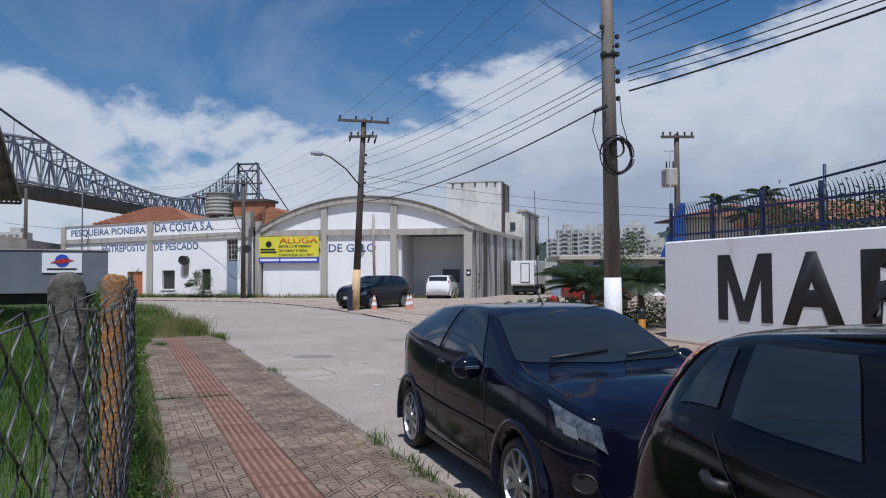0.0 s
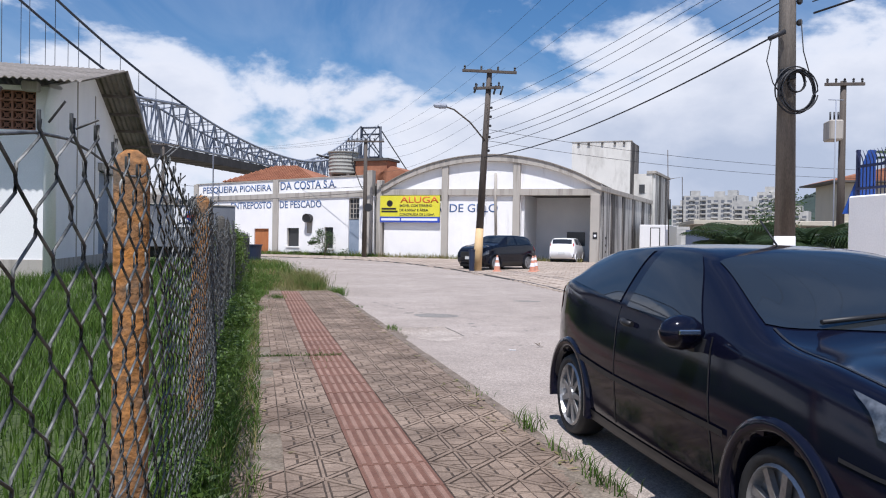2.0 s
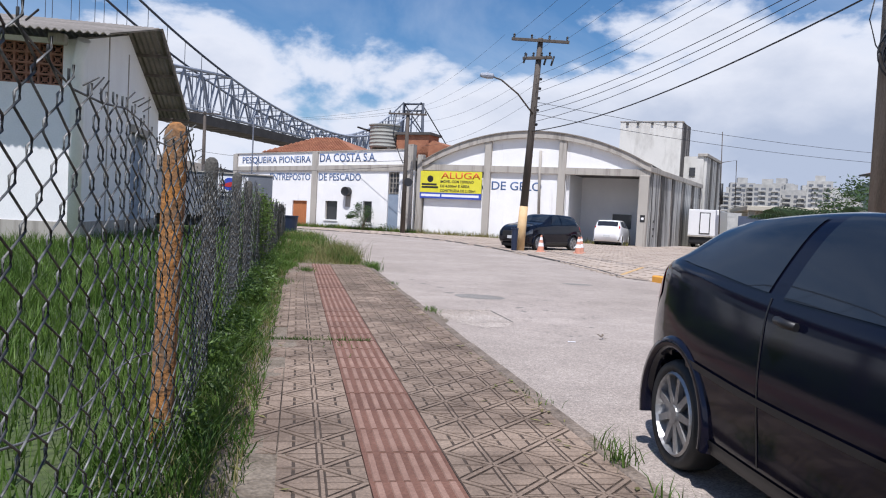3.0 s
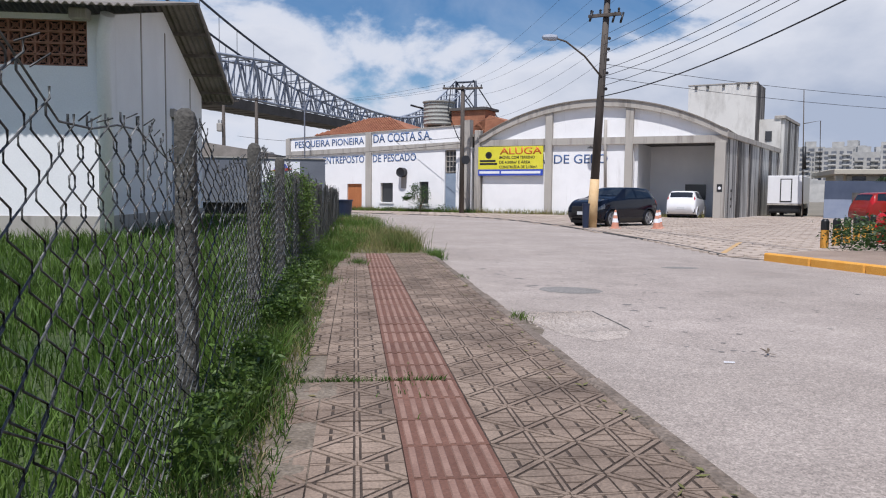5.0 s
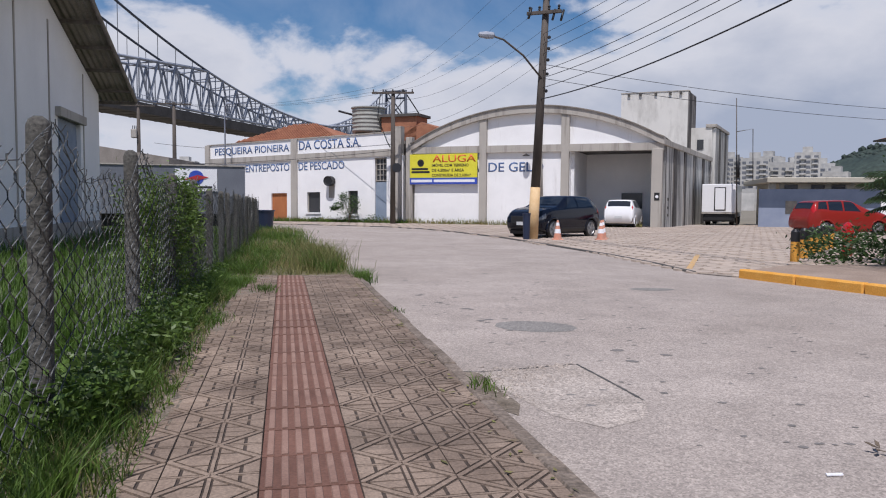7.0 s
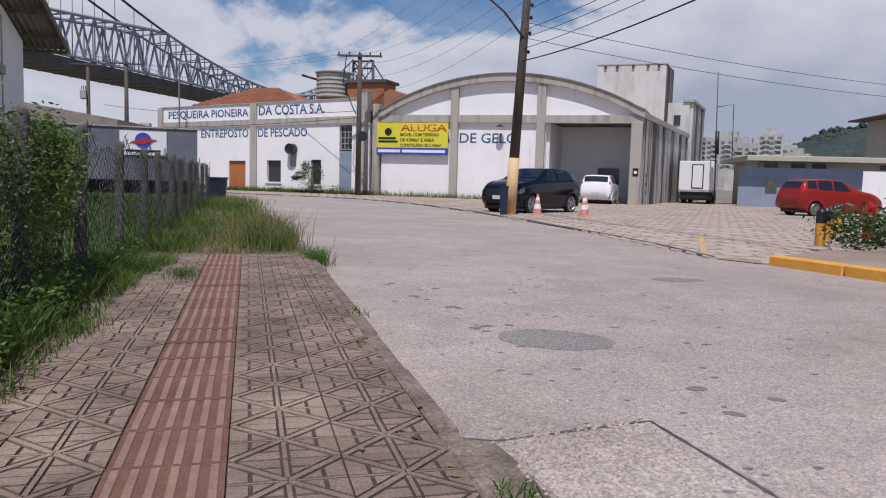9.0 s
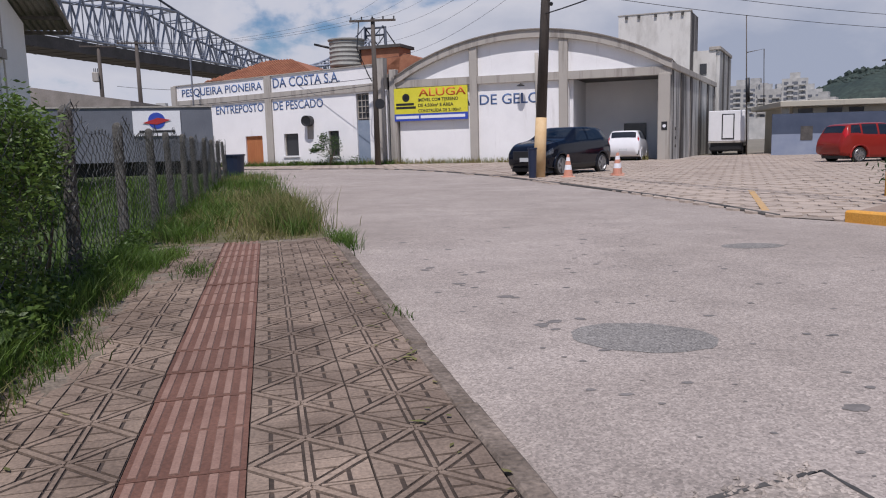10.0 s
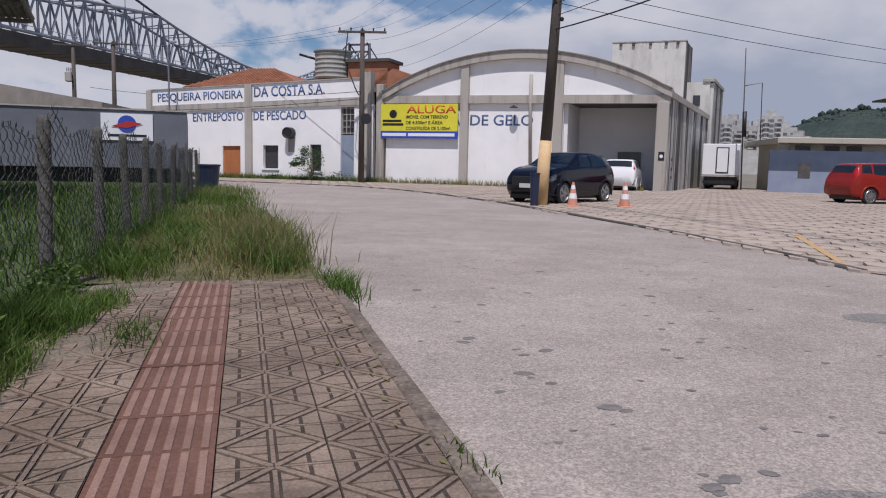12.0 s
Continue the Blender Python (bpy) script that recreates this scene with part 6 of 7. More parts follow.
# ---------------------------------------------------------------- distance
rnd = random.Random(21)
def tower_block(bearing, dist, w, h, d=14):
    a = radians(bearing)
    t = empty("apartment_block", pose(0.3 + dist * math.sin(a), 9 + dist * math.cos(a), GZ, 0, 0, -bearing + rnd.uniform(-14, 14)), "far pale apartment tower with rows of balconies", "apartment block", "far apartment towers")
    part("body", boxed(-w / 2, w / 2, 0, d, 0, h), M["tower_block"], t)
    part("roof_house", boxed(-w / 5, w / 5, 3, d - 3, h, h + 3.5), M["tower_block"], t)
    floors, cols = int(h / 3.0), max(2, int(w / 4))
    me = None
    bm = bmesh.new()
    for f in range(1, floors):
        for c in range(cols):
            x = -w / 2 + w * (c + 0.5) / cols
            ww = w / cols * (0.34 if c % 2 else 0.26)
            box(bm, x - ww, x + ww, -0.12, -0.02, f * 3.0 + 0.7, f * 3.0 + 2.3)
        if f % 1 == 0:
            for c in range(4):
                box(bm, -w / 2 - 0.12, -w / 2 - 0.02, 1.2 + c * 3.2, 2.8 + c * 3.2, f * 3.0 + 0.8, f * 3.0 + 2.2)
    part("glazing", bm, M["tower_glass"], t)["kind"] = "stuff"
    bm = bmesh.new()
    for f in range(1, floors):
        box(bm, -w * 0.30, -w * 0.05, -1.3, -0.13, f * 3.0, f * 3.0 + 0.9)
        box(bm, w * 0.16, w * 0.40, -1.3, -0.13, f * 3.0, f * 3.0 + 0.9)
    part("balcony_tier", bm, M["tower_block"], t)["kind"] = "stuff"
for b, dist, w, h in ((21.2, 520, 16, 30), (22.0, 520, 15, 37), (22.9, 545, 14, 31), (23.6, 500, 16, 35), (24.4, 530, 15, 38), (25.2, 520, 18, 33), (26.2, 540, 16, 34), (26.9, 500, 14, 38), (27.8, 540, 15, 33), (28.6, 520, 14, 26),
                      (-17.5, 620, 18, 38), (-18.4, 640, 16, 32), (-16.6, 640, 15, 30), (-21.5, 650, 18, 40)):
    tower_block(b, dist, w, h * 0.9)
lowb = empty("low_houses", Matrix(), "far low houses and sheds by the shore", "building")
for i in range(14):
    a, dist = radians(19.5 + i * 0.95), 330 + 20 * (i % 3)
    bm = boxed(-7, 7, 0, 8, GZ, 6 + (i * 7 % 5))
    part("house_wall", bm, M["tower_block"], lowb, at=pose(0.3 + dist * math.sin(a), 9 + dist * math.cos(a), 0, 0, 0, -19 - i))
bm = bmesh.new()
RID = 90
rows = []
for j, (dist, k) in enumerate(((760, 0.0), (820, 0.62), (900, 1.0), (1050, 0.7), (1300, 0.0))):
    row = []
    for i in range(RID + 1):
        b = -4 + 60 * i / RID
        a = radians(b)
        prof = 34 * math.exp(-((b - 20.2) / 2.2) ** 2) + 26 * math.exp(-((b - 25) / 4) ** 2) + 52 * math.exp(-((b - 38) / 7.5) ** 2) + 42 * math.exp(-((b - 31) / 4.0) ** 2)
        z = k * (prof + 2.5 * noise.noise((i * 0.35, j, 0)) + 1.2 * noise.noise((i * 1.3, j, 4)))
        row.append(bm.verts.new((dist * math.sin(a), dist * math.cos(a), GZ - 0.5 + max(0, z))))
    rows.append(row)
for a, b in zip(rows, rows[1:]):
    for i in range(RID):
        bm.faces.new((a[i], a[i + 1], b[i + 1], b[i]))
bmesh.ops.recalc_face_normals(bm, faces=bm.faces)
hill = tagged(part("hill", bm, M["hill"]), "far wooded hill on the skyline", "hill", kind="structure")
bm = bmesh.new()
rr = random.Random(3)
for i in range(1500):
    b = rr.uniform(14, 50)
    a = radians(b)
    prof = 34 * math.exp(-((b - 20.2) / 2.2) ** 2) + 26 * math.exp(-((b - 25) / 4) ** 2) + 52 * math.exp(-((b - 38) / 7.5) ** 2) + 42 * math.exp(-((b - 31) / 4.0) ** 2)
    t = rr.uniform(0.25, 1.02)
    dist = 780 + 120 * t
    bmesh.ops.create_icosphere(bm, subdivisions=1, radius=rr.uniform(2.0, 4.2), matrix=Matrix.Translation((dist * math.sin(a), dist * math.cos(a), prof * (0.25 + 0.75 * t) if t < 0.95 else prof)))
tagged(part("hill_trees", bm, M["hill"]), "tree crowns covering the far hill", "trees", kind="stuff")
for b in (19.6, 20.8):
    a = radians(b)
    ant = empty("radio_mast", pose(900 * math.sin(a), 900 * math.cos(a), 30), "thin radio mast on the hill", "mast")
    part("lattice", tube(bmesh.new(), [(0, 0, -8), (0, 0, 22)], [0.9, 0.35], 4), M["steel"], ant)

# ---------------------------------------------------------------- plants
def blades(name, spots, h, w, mat, label, seed, lean=0.45, parent=None, kind="stuff"):
    """Many grass blades: each a bent strip of two quads and a tip."""
    rg = np.random.RandomState(seed)
    n = len(spots)
    spots = np.asarray(spots, float)
    hh = h * rg.uniform(0.45, 1.25, n) * (spots[:, 3] if spots.shape[1] > 3 else 1.0)
    ww = w * rg.uniform(0.6, 1.3, n)
    a, b = rg.uniform(0, math.tau, n), rg.uniform(0, math.tau, n)
    ln = lean * rg.uniform(0.2, 1.3, n) * hh
    side = np.stack([np.cos(a), np.sin(a), np.zeros(n)], 1) * ww[:, None] / 2
    tip = np.stack([np.cos(b), np.sin(b), np.zeros(n)], 1) * ln[:, None]
    up = np.stack([np.zeros(n), np.zeros(n), hh], 1)
    base = spots[:, :3]
    v = np.stack([base - side, base + side, base + up * 0.55 + tip * 0.3 - side * 0.8, base + up * 0.55 + tip * 0.3 + side * 0.8, base + up * 0.95 + tip], 1).reshape(-1, 3)
    i = np.arange(n)[:, None] * 5
    quads = (i + np.array([[0, 1, 3, 2]])).tolist()
    tris = (i + np.array([[2, 3, 4]])).tolist()
    me = bpy.data.meshes.new(name)
    me.from_pydata(v.tolist(), [], quads + tris)
    me.materials.append(mat)
    ob = new(name, me)
    if parent is not None:
        ob.parent = parent
    return tagged(ob, label, "grass", kind=kind)

def pav_xy(u, v):
    p = PAV @ Vector((v, u, 0))
    return p.x, p.y
rg = np.random.RandomState(4)
def field(n, u0, u1, v0, v1, z, power=1.0, clump=0.9):
    out = []
    while len(out) < n:
        u, v = rg.uniform(u0, u1), rg.uniform(v0, v1)
        q = noise.noise((u * clump, v * clump, 3.0))
        if q > rg.uniform(-0.75, 0.25):
            x, y = pav_xy(u, v)
            out.append((x, y, z, 0.75 + 0.7 * max(0, q)))
    return out

# the fenced meadow
bm = bmesh.new()
q = [pav_xy(-14, -1.42), pav_xy(30, -1.42), pav_xy(44, -3.0), pav_xy(40, -40), pav_xy(-14, -40)]
f = bm.faces.new([bm.verts.new((*p, 0.0)) for p in q])
f.normal_update()
if f.normal.z < 0:
    f.normal_flip()
tagged(part("meadow", bm, M["turf"]), "rough green meadow behind the wire fence", "grass", kind="structure")
blades("meadow_grass", field(26000, -11, 6, -5.2, -1.45, 0.0), 0.30, 0.010, M["blade"], "long green meadow grass behind the fence", 1)
blades("meadow_grass", field(22000, 0, 30, -12, -1.5, 0.0), 0.36, 0.017, M["blade"], "long green meadow grass before the shed", 2)
blades("meadow_grass", field(9000, -8, 14, -14, -5, 0.0), 0.34, 0.02, M["blade"], "long green meadow grass farther in", 3)
# tufts along the foot of the fence
blades("fence_grass", field(20000, -11, 9, -1.55, -1.08, 0.0, clump=1.6), 0.24, 0.008, M["blade"], "green grass tufts along the fence foot", 5, lean=0.7)
blades("fence_grass", field(5200, -11, 9, -1.15, -0.92, 0.0, clump=2.4), 0.10, 0.007, M["blade"], "short grass creeping on to the tiles", 6, lean=1.0)
blades("fence_grass", field(3500, -11, 9, -1.5, -0.95, 0.0, clump=2.0), 0.16, 0.006, M["straw"], "dry grass stems along the fence", 7, lean=0.9)
# verge past the end of the tiles
bm = bmesh.new()
VERGE = [pav_xy(9.96, -1.3), pav_xy(9.96, 0.80), (-1.55, 25.6), (-2.9, 32), (-5.1, 39.5), (-7.6, 45.6), (-10.5, 50), (-14, 52), (-9.6, 45), pav_xy(30, -1.3)]
prism(bm, VERGE, GZ - 0.02, -0.01, "z")
tagged(part("verge", bm, M["verge"]), "overgrown verge between fence and road", "grass", kind="structure")
rv = np.random.RandomState(77)
def clumps(count, n, u0, u1, v0, v1, spread, tall):
    out = []
    for _ in range(count):
        cu, cv, k = rv.uniform(u0, u1), rv.uniform(v0, v1), rv.uniform(0.5, 1.3)
        for _ in range(n):
            out.append((*pav_xy(cu + rv.normal(0, spread), cv + rv.normal(0, spread)), -0.02, k * tall))
    return out
blades("verge_grass", clumps(17, 110, 10.5, 13.4, 0.0, 0.60, 0.13, 1.0), 0.34, 0.010, M["blade"], "tall green grass clumps at the road edge", 8, lean=0.75)
blades("verge_grass", clumps(28, 90, 10.5, 14.0, 0.0, 0.64, 0.15, 1.0), 0.40, 0.008, M["straw"], "dry seeding grass at the road edge", 9, lean=0.6)
blades("verge_grass", clumps(30, 110, 10.3, 15.0, -1.5, -0.5, 0.16, 1.0), 0.24, 0.010, M["blade"], "grass clumps by the fence", 10, lean=0.8)
blades("verge_grass", clumps(70, 90, 10.2, 17.0, -1.2, 0.5, 0.24, 1.0), 0.14, 0.009, M["straw"], "short dry grass on the verge", 14, lean=1.0)
blades("verge_grass", clumps(44, 70, 13.5, 31.0, -1.4, 0.2, 0.30, 1.0), 0.28, 0.014, M["blade"], "grass clumps farther along the verge", 15, lean=0.7)
blades("verge_grass", clumps(30, 70, 13.5, 31.0, -1.2, 0.2, 0.30, 1.0), 0.24, 0.012, M["straw"], "dry grass farther along the verge", 16, lean=0.7)
blades("kerb_weed", [(*pav_xy(9.65 + rg.normal(0, 0.28), 0.90 + rg.normal(0, 0.08)), -0.07, 1.0) for _ in range(420)], 0.19, 0.009, M["blade"], "weed tuft at the kerb", 11, lean=0.9)
for k, (u, v, n, h) in enumerate(((-4.6, 0.82, 160, 0.20), (-4.1, 0.86, 120, 0.16), (-3.4, 0.84, 150, 0.22), (-5.4, 0.75, 140, 0.17), (-6.2, 0.84, 130, 0.24), (-5.9, 0.72, 90, 0.12), (-6.9, 0.80, 120, 0.2), (-7.4, 0.78, 120, 0.2),
                                  (2.2, 0.9, 90, 0.12), (-8.0, 0.84, 120, 0.2), (5.6, 0.87, 40, 0.08), (-2.2, 0.84, 50, 0.10), (-6.6, -0.45, 150, 0.13), (5.2, -0.95, 260, 0.14), (8.3, -1.0, 1100, 0.24), (7.2, -1.05, 700, 0.20), (8.9, -0.85, 600, 0.18), (-0.1, -0.3, 60, 0.05), (7.9, -0.55, 260, 0.12))):
    s = 0.09 if v > 0 else 0.16
    blades("kerb_weed", [(*pav_xy(u + rg.normal(0, s * 1.3), v + rg.normal(0, s * 0.5)), 0.0, 1.0) for _ in range(int(n * (0.45 if u < -2 else 0.8)))], h * 0.62, 0.007, M["blade"], "green weed tuft growing in the kerb joint", 30 + k, lean=0.9)
blades("joint_weed", [(*pav_xy(-0.05 + rg.normal(0, 0.012), rg.uniform(-1.05, -0.05)), 0.0, rg.uniform(0.5, 1.3)) for _ in range(420)], 0.035, 0.006, M["blade"], "low weeds growing in a tile joint", 60, lean=1.2)
# weeds at the building foot
blades("wall_weed", [((FAC @ Vector((rg.uniform(-32, -1), rg.uniform(-0.5, -0.15), 0)))[:2] + (GZ, rg.uniform(0.4, 1.3))) for _ in range(4000)], 0.36, 0.035, M["straw"], "dry weeds along the foot of the white walls", 12, lean=0.4)
blades("wall_weed", [((FAC @ Vector((rg.uniform(-32, -16), rg.uniform(-0.7, -0.15), 0)))[:2] + (GZ, rg.uniform(0.4, 1.3))) for _ in range(3000)], 0.30, 0.04, M["blade"], "green weeds along the foot of the white walls", 13, lean=0.5)

def leaves(name, centres, n, size, mat, label, seed, category="shrub", parent=None):
    """Leaf clumps: small bent quads scattered in ellipsoids (x, y, z, rx, ry, rz)."""
    rl = np.random.RandomState(seed)
    V, Fq = [], []
    for cx, cy, cz, rx, ry, rz in centres:
        d = rl.normal(0, 1, (n, 3))
        d /= np.linalg.norm(d, axis=1)[:, None]
        d *= (rl.uniform(0.35, 1.0, n) ** 0.5)[:, None] * (1 + 0.25 * rl.normal(0, 1, n))[:, None]
        p = d * np.array([rx, ry, rz]) + np.array([cx, cy, cz])
        for c in p:
            t = rl.normal(0, 1, 3) * (1, 1, 0.55)
            t /= np.linalg.norm(t)
            s = np.cross(t, rl.normal(0, 1, 3))
            s /= np.linalg.norm(s) + 1e-6
            L, w = size * rl.uniform(0.6, 1.4), size * rl.uniform(0.22, 0.45)
            k = len(V)
            V += [c - t * L / 2, c + s * w / 2, c + t * L / 2, c - s * w / 2]
            Fq.append((k, k + 1, k + 2, k + 3))
    me = bpy.data.meshes.new(name)
    me.from_pydata([tuple(v) for v in V], [], Fq)
    me.materials.append(mat)
    ob = new(name, me)
    if parent is not None:
        ob.parent = parent
        if label:
            ob["label"] = label
        return ob
    return tagged(ob, label, category)

# broad-leaved weeds spilling out under the fence
for k, (u, v, n, r) in enumerate(((-6.9, -1.12, 3, 0.13), (-4.6, -1.15, 3, 0.13), (-2.3, -1.2, 3, 0.14), (-0.9, -1.22, 4, 0.15), (0.3, -1.2, 4, 0.16), (1.4, -1.18, 5, 0.17), (2.4, -1.16, 5, 0.2), (3.3, -1.18, 6, 0.22), (4.2, -1.2, 6, 0.22), (5.2, -1.2, 5, 0.2), (6.3, -1.25, 5, 0.2), (9.0, -1.2, 4, 0.18))):
    leaves("fence_weed", [(*pav_xy(u + rg.normal(0, 0.30), v - abs(rg.normal(0, 0.10))), 0.02 + rg.uniform(0.3, 1.0) * r, r, r, r * 0.85) for _ in range(n)], 230, 0.062, M["vine"], "leafy green weed spilling out under the fence", 400 + k, category="weed")["kind"] = "stuff"
# creeper over the fence
cr = []
for k in range(26):
    u = 4.9 + rg.uniform(0, 2.5)
    cr.append((*pav_xy(u, -1.48 + rg.normal(0, 0.08)), rg.uniform(0.10, 1.25), 0.24, 0.28, 0.24))
vine = empty("creeper", Matrix(), "dense green creeper covering the wire fence", "creeper")
for k, c in enumerate(cr):
    leaves("clump", [c], 640, 0.052, M["vine"], "", 100 + k, parent=vine)["kind"] = "stuff"
    if k % 3 == 0:
        part("stem", tube(bmesh.new(), [(c[0], c[1], 0), (c[0] + 0.05, c[1] + 0.1, c[2] * 0.5), (c[0], c[1], c[2])], [0.016, 0.012, 0.006], 5), M["bark"], vine)
shrub = empty("shrub", FAC @ pose(-20.2, -0.9, GZ), "bushy shrub growing before the depot window", "shrub")
part("stem", tube(bmesh.new(), [(0, 0, 0), (0.05, 0, 0.6), (-0.3, 0, 1.3)], [0.06, 0.05, 0.02], 6), M["bark"], shrub)
part("stem", tube(bmesh.new(), [(0.05, 0, 0.3), (0.4, 0, 1.1)], [0.05, 0.02], 6), M["bark"], shrub)
leaves("crown", [(0, 0, 0.7, 0.8, 0.5, 0.55), (-0.7, 0, 1.2, 0.5, 0.4, 0.3), (0.4, 0, 1.4, 0.4, 0.4, 0.5), (-0.4, 0, 1.7, 0.35, 0.3, 0.35), (-1.2, 0.1, 1.0, 0.3, 0.3, 0.15)], 260, 0.16, M["leaf"], "", 42, parent=shrub)
leaves("low_bush", [((FAC @ Vector((-18.4, -0.8, 0)))[0], (FAC @ Vector((-18.4, -0.8, 0)))[1], 0.15, 0.6, 0.4, 0.35), ((FAC @ Vector((-23, -0.4, 0)))[0], (FAC @ Vector((-23, -0.4, 0)))[1], 0.05, 0.5, 0.3, 0.2)], 220, 0.14, M["leaf"], "low bush by the depot wall", 43)
# planted bed beyond the yellow kerb
for k, cs in enumerate(([(8.3, 25.9, 0.3, 0.7, 0.5, 0.32), (9.4, 25.7, 0.3, 0.8, 0.5, 0.34)], [(10.6, 25.5, 0.32, 0.9, 0.6, 0.36), (9.2, 27.2, 0.38, 0.9, 0.9, 0.4)], [(11.0, 27.8, 0.4, 1.1, 0.9, 0.45), (12.6, 26.6, 0.4, 1.1, 0.9, 0.5)], [(10.6, 23.2, 0.3, 0.9, 0.9, 0.3), (12.0, 24.4, 0.35, 1.0, 0.8, 0.4)], [(9.4, 21.6, 0.15, 0.5, 0.6, 0.2), (9.9, 22.6, 0.2, 0.6, 0.6, 0.25)])):
    leaves("hedge", cs, 520, 0.13, M["leaf"], "low dark green bush in the planted bed", 50 + k)
leaves("flowering_shrub", [(10.6, 26.0, 0.8, 0.35, 0.3, 0.4)], 260, 0.11, M["door_orange"], "orange-leaved shrub in the planted bed", 60)

def palm(x, y, trunk, fronds, reach, label, seed, z=0.0, mat="palm"):
    rp = random.Random(seed)
    t = empty("palm", pose(x, y, z), label, "palm")
    part("trunk", tube(bmesh.new(), [(0, 0, 0), (0.05, 0, trunk * 0.5), (0, 0.05, trunk)], [0.13, 0.10, 0.08], 8), M["bark"], t)
    for f in range(fronds):
        a, lift = rp.uniform(0, math.tau), rp.uniform(0.35, 1.35)
        L = reach * rp.uniform(0.75, 1.15)
        bm = bmesh.new()
        spine = []
        for i in range(9):
            s = i / 8
            r = L * s * math.cos(lift * (1 - s))
            zz = trunk + L * (s * math.sin(lift) - 0.55 * s * s)
            spine.append(Vector((r * math.cos(a), r * math.sin(a), zz)))
        tube(bm, spine, [0.02 * (1 - 0.9 * i / 8) + 0.003 for i in range(9)], 4, caps=False)
        perp = Vector((-math.sin(a), math.cos(a), 0))
        for i in range(1, 8):
            for h in (0.0, 0.33, 0.66):
                p = spine[i].lerp(spine[i + 1], h) if i < 8 else spine[i]
                d = (spine[min(i + 1, 8)] - spine[i]).normalized()
                ll = L * 0.30 * math.sin(math.pi * (0.12 + 0.8 * (i + h) / 8.5))
                for s in (1, -1):
                    e = p + perp * s * ll * 0.75 + d * ll * 0.55 + Vector((0, 0, -ll * 0.35))
                    m1 = p.lerp(e, 0.5) + Vector((0, 0, 0.03))
                    w = d * 0.022
                    vs = [bm.verts.new(v) for v in (p - w, p + w, m1 + w, e, m1 - w)]
                    bm.faces.new(vs)
        part("frond", bm, M[mat], t)
    return t
palm(9.7, 24.6, 1.0, 24, 1.7, "bushy dwarf palm in the planted bed", 1)
palm(11.3, 26.2, 1.1, 24, 1.75, "bushy dwarf palm in the planted bed", 2)
palm(10.6, 22.9, 1.1, 24, 1.7, "bushy dwarf palm beside the white wall", 3)
palm(12.9, 24.4, 1.2, 22, 1.75, "bushy dwarf palm beside the white wall", 4)
palm(18.3, 31.0, 4.4, 12, 1.0, "slim palm behind the boundary wall", 5)
palm(16.8, 27.0, 3.6, 14, 0.9, "spiky palm behind the boundary wall", 6)
palm(18.9, 29.0, 4.5, 20, 1.0, "dense dark palm behind the boundary wall", 7)
for k in range(11):
    y = 17.4 - k * 1.25
    leaves("hedge", [(10.75 + 0.105 * (19.5 - y), y, 2.45, 0.5, 0.85, 0.72), (10.8 + 0.105 * (19.5 - y), y - 0.6, 1.5, 0.5, 0.8, 1.4)], 900, 0.12, M["leaf"], "tall dark hedge behind the railing", 300 + k)
tree = empty("tree", pose(15.2, 33.5, 0), "small dark tree beyond the white wall", "tree")
part("trunk", tube(bmesh.new(), [(0, 0, 0), (0.1, 0, 1.2), (0, 0.1, 2.2)], [0.14, 0.1, 0.05], 7), M["bark"], tree)
leaves("crown", [(0, 0, 2.4, 0.9, 0.9, 0.7), (0.5, 0.2, 2.9, 0.6, 0.6, 0.5), (-0.5, -0.2, 2.0, 0.6, 0.6, 0.5)], 420, 0.15, M["leaf"], "", 62, parent=tree)

# ---------------------------------------------------------------- wire fence
fence = empty("wire_fence", PAV, "sagging chain-link fence on stained concrete posts", "fence")
POSTS = [(-9.6, "dark_post"), (-7.42, "dark_post"), (-5.82, "rusty_post"), (-3.25, "rusty_post")] + [(u, "grey_post") for u in (-0.83, 1.58, 3.8, 5.65, 7.56, 9.73, 12.1, 14.1, 16.0, 18.4, 21.0, 24.0, 27.0, 30.0)]
FV = -1.44
def fence_x(u):
    return FV + 0.08 + 0.095 * min(1.0, max(0.0, (-1.0 - u) / 2.4)) - 0.09 * min(1.0, max(0.0, (-6.0 - u) / 1.6)) - 0.25 * max(0.0, -7.9 - u)
rp = random.Random(12)
for u, mt in POSTS:
    bm = bmesh.new()
    R0, prof = 0.051, []
    rings = []
    hgt = 1.47 if u < 5 else 1.37 if u < 9 else 1.31
    for i in range(15):
        z = -0.1 + (hgt + 0.1) * min(1, i / 12)
        r = R0 if i <= 12 else R0 * (0.8 if i == 13 else 0.35)
        z += 0 if i <= 12 else (0.03 if i == 13 else 0.048)
        ring = []
        for k in range(12):
            a = math.tau * (k + 0.5) / 12
            sq = 1 / max(abs(math.cos(a)), abs(math.sin(a))) ** 0.55
            rr_ = r * sq * (1 + 0.05 * noise.noise((k * 0.9, z * 9, u)))
            ring.append(bm.verts.new((rr_ * math.cos(a), rr_ * math.sin(a), z)))
        rings.append(ring)
    for a, b in zip(rings, rings[1:]):
        for k in range(12):
            bm.faces.new((a[k], a[(k + 1) % 12], b[(k + 1) % 12], b[k]))
    bm.faces.new(rings[-1])
    part("post", bm, M[mt], fence, {"dark_post": "dark mossy concrete post", "rusty_post": "post covered in orange lichen", "grey_post": "grey concrete post"}[mt], smooth=True, at=pose(fence_x(u) - 0.055, u, 0, rp.uniform(-1, 1), rp.uniform(-1.5, 1.5), 0))
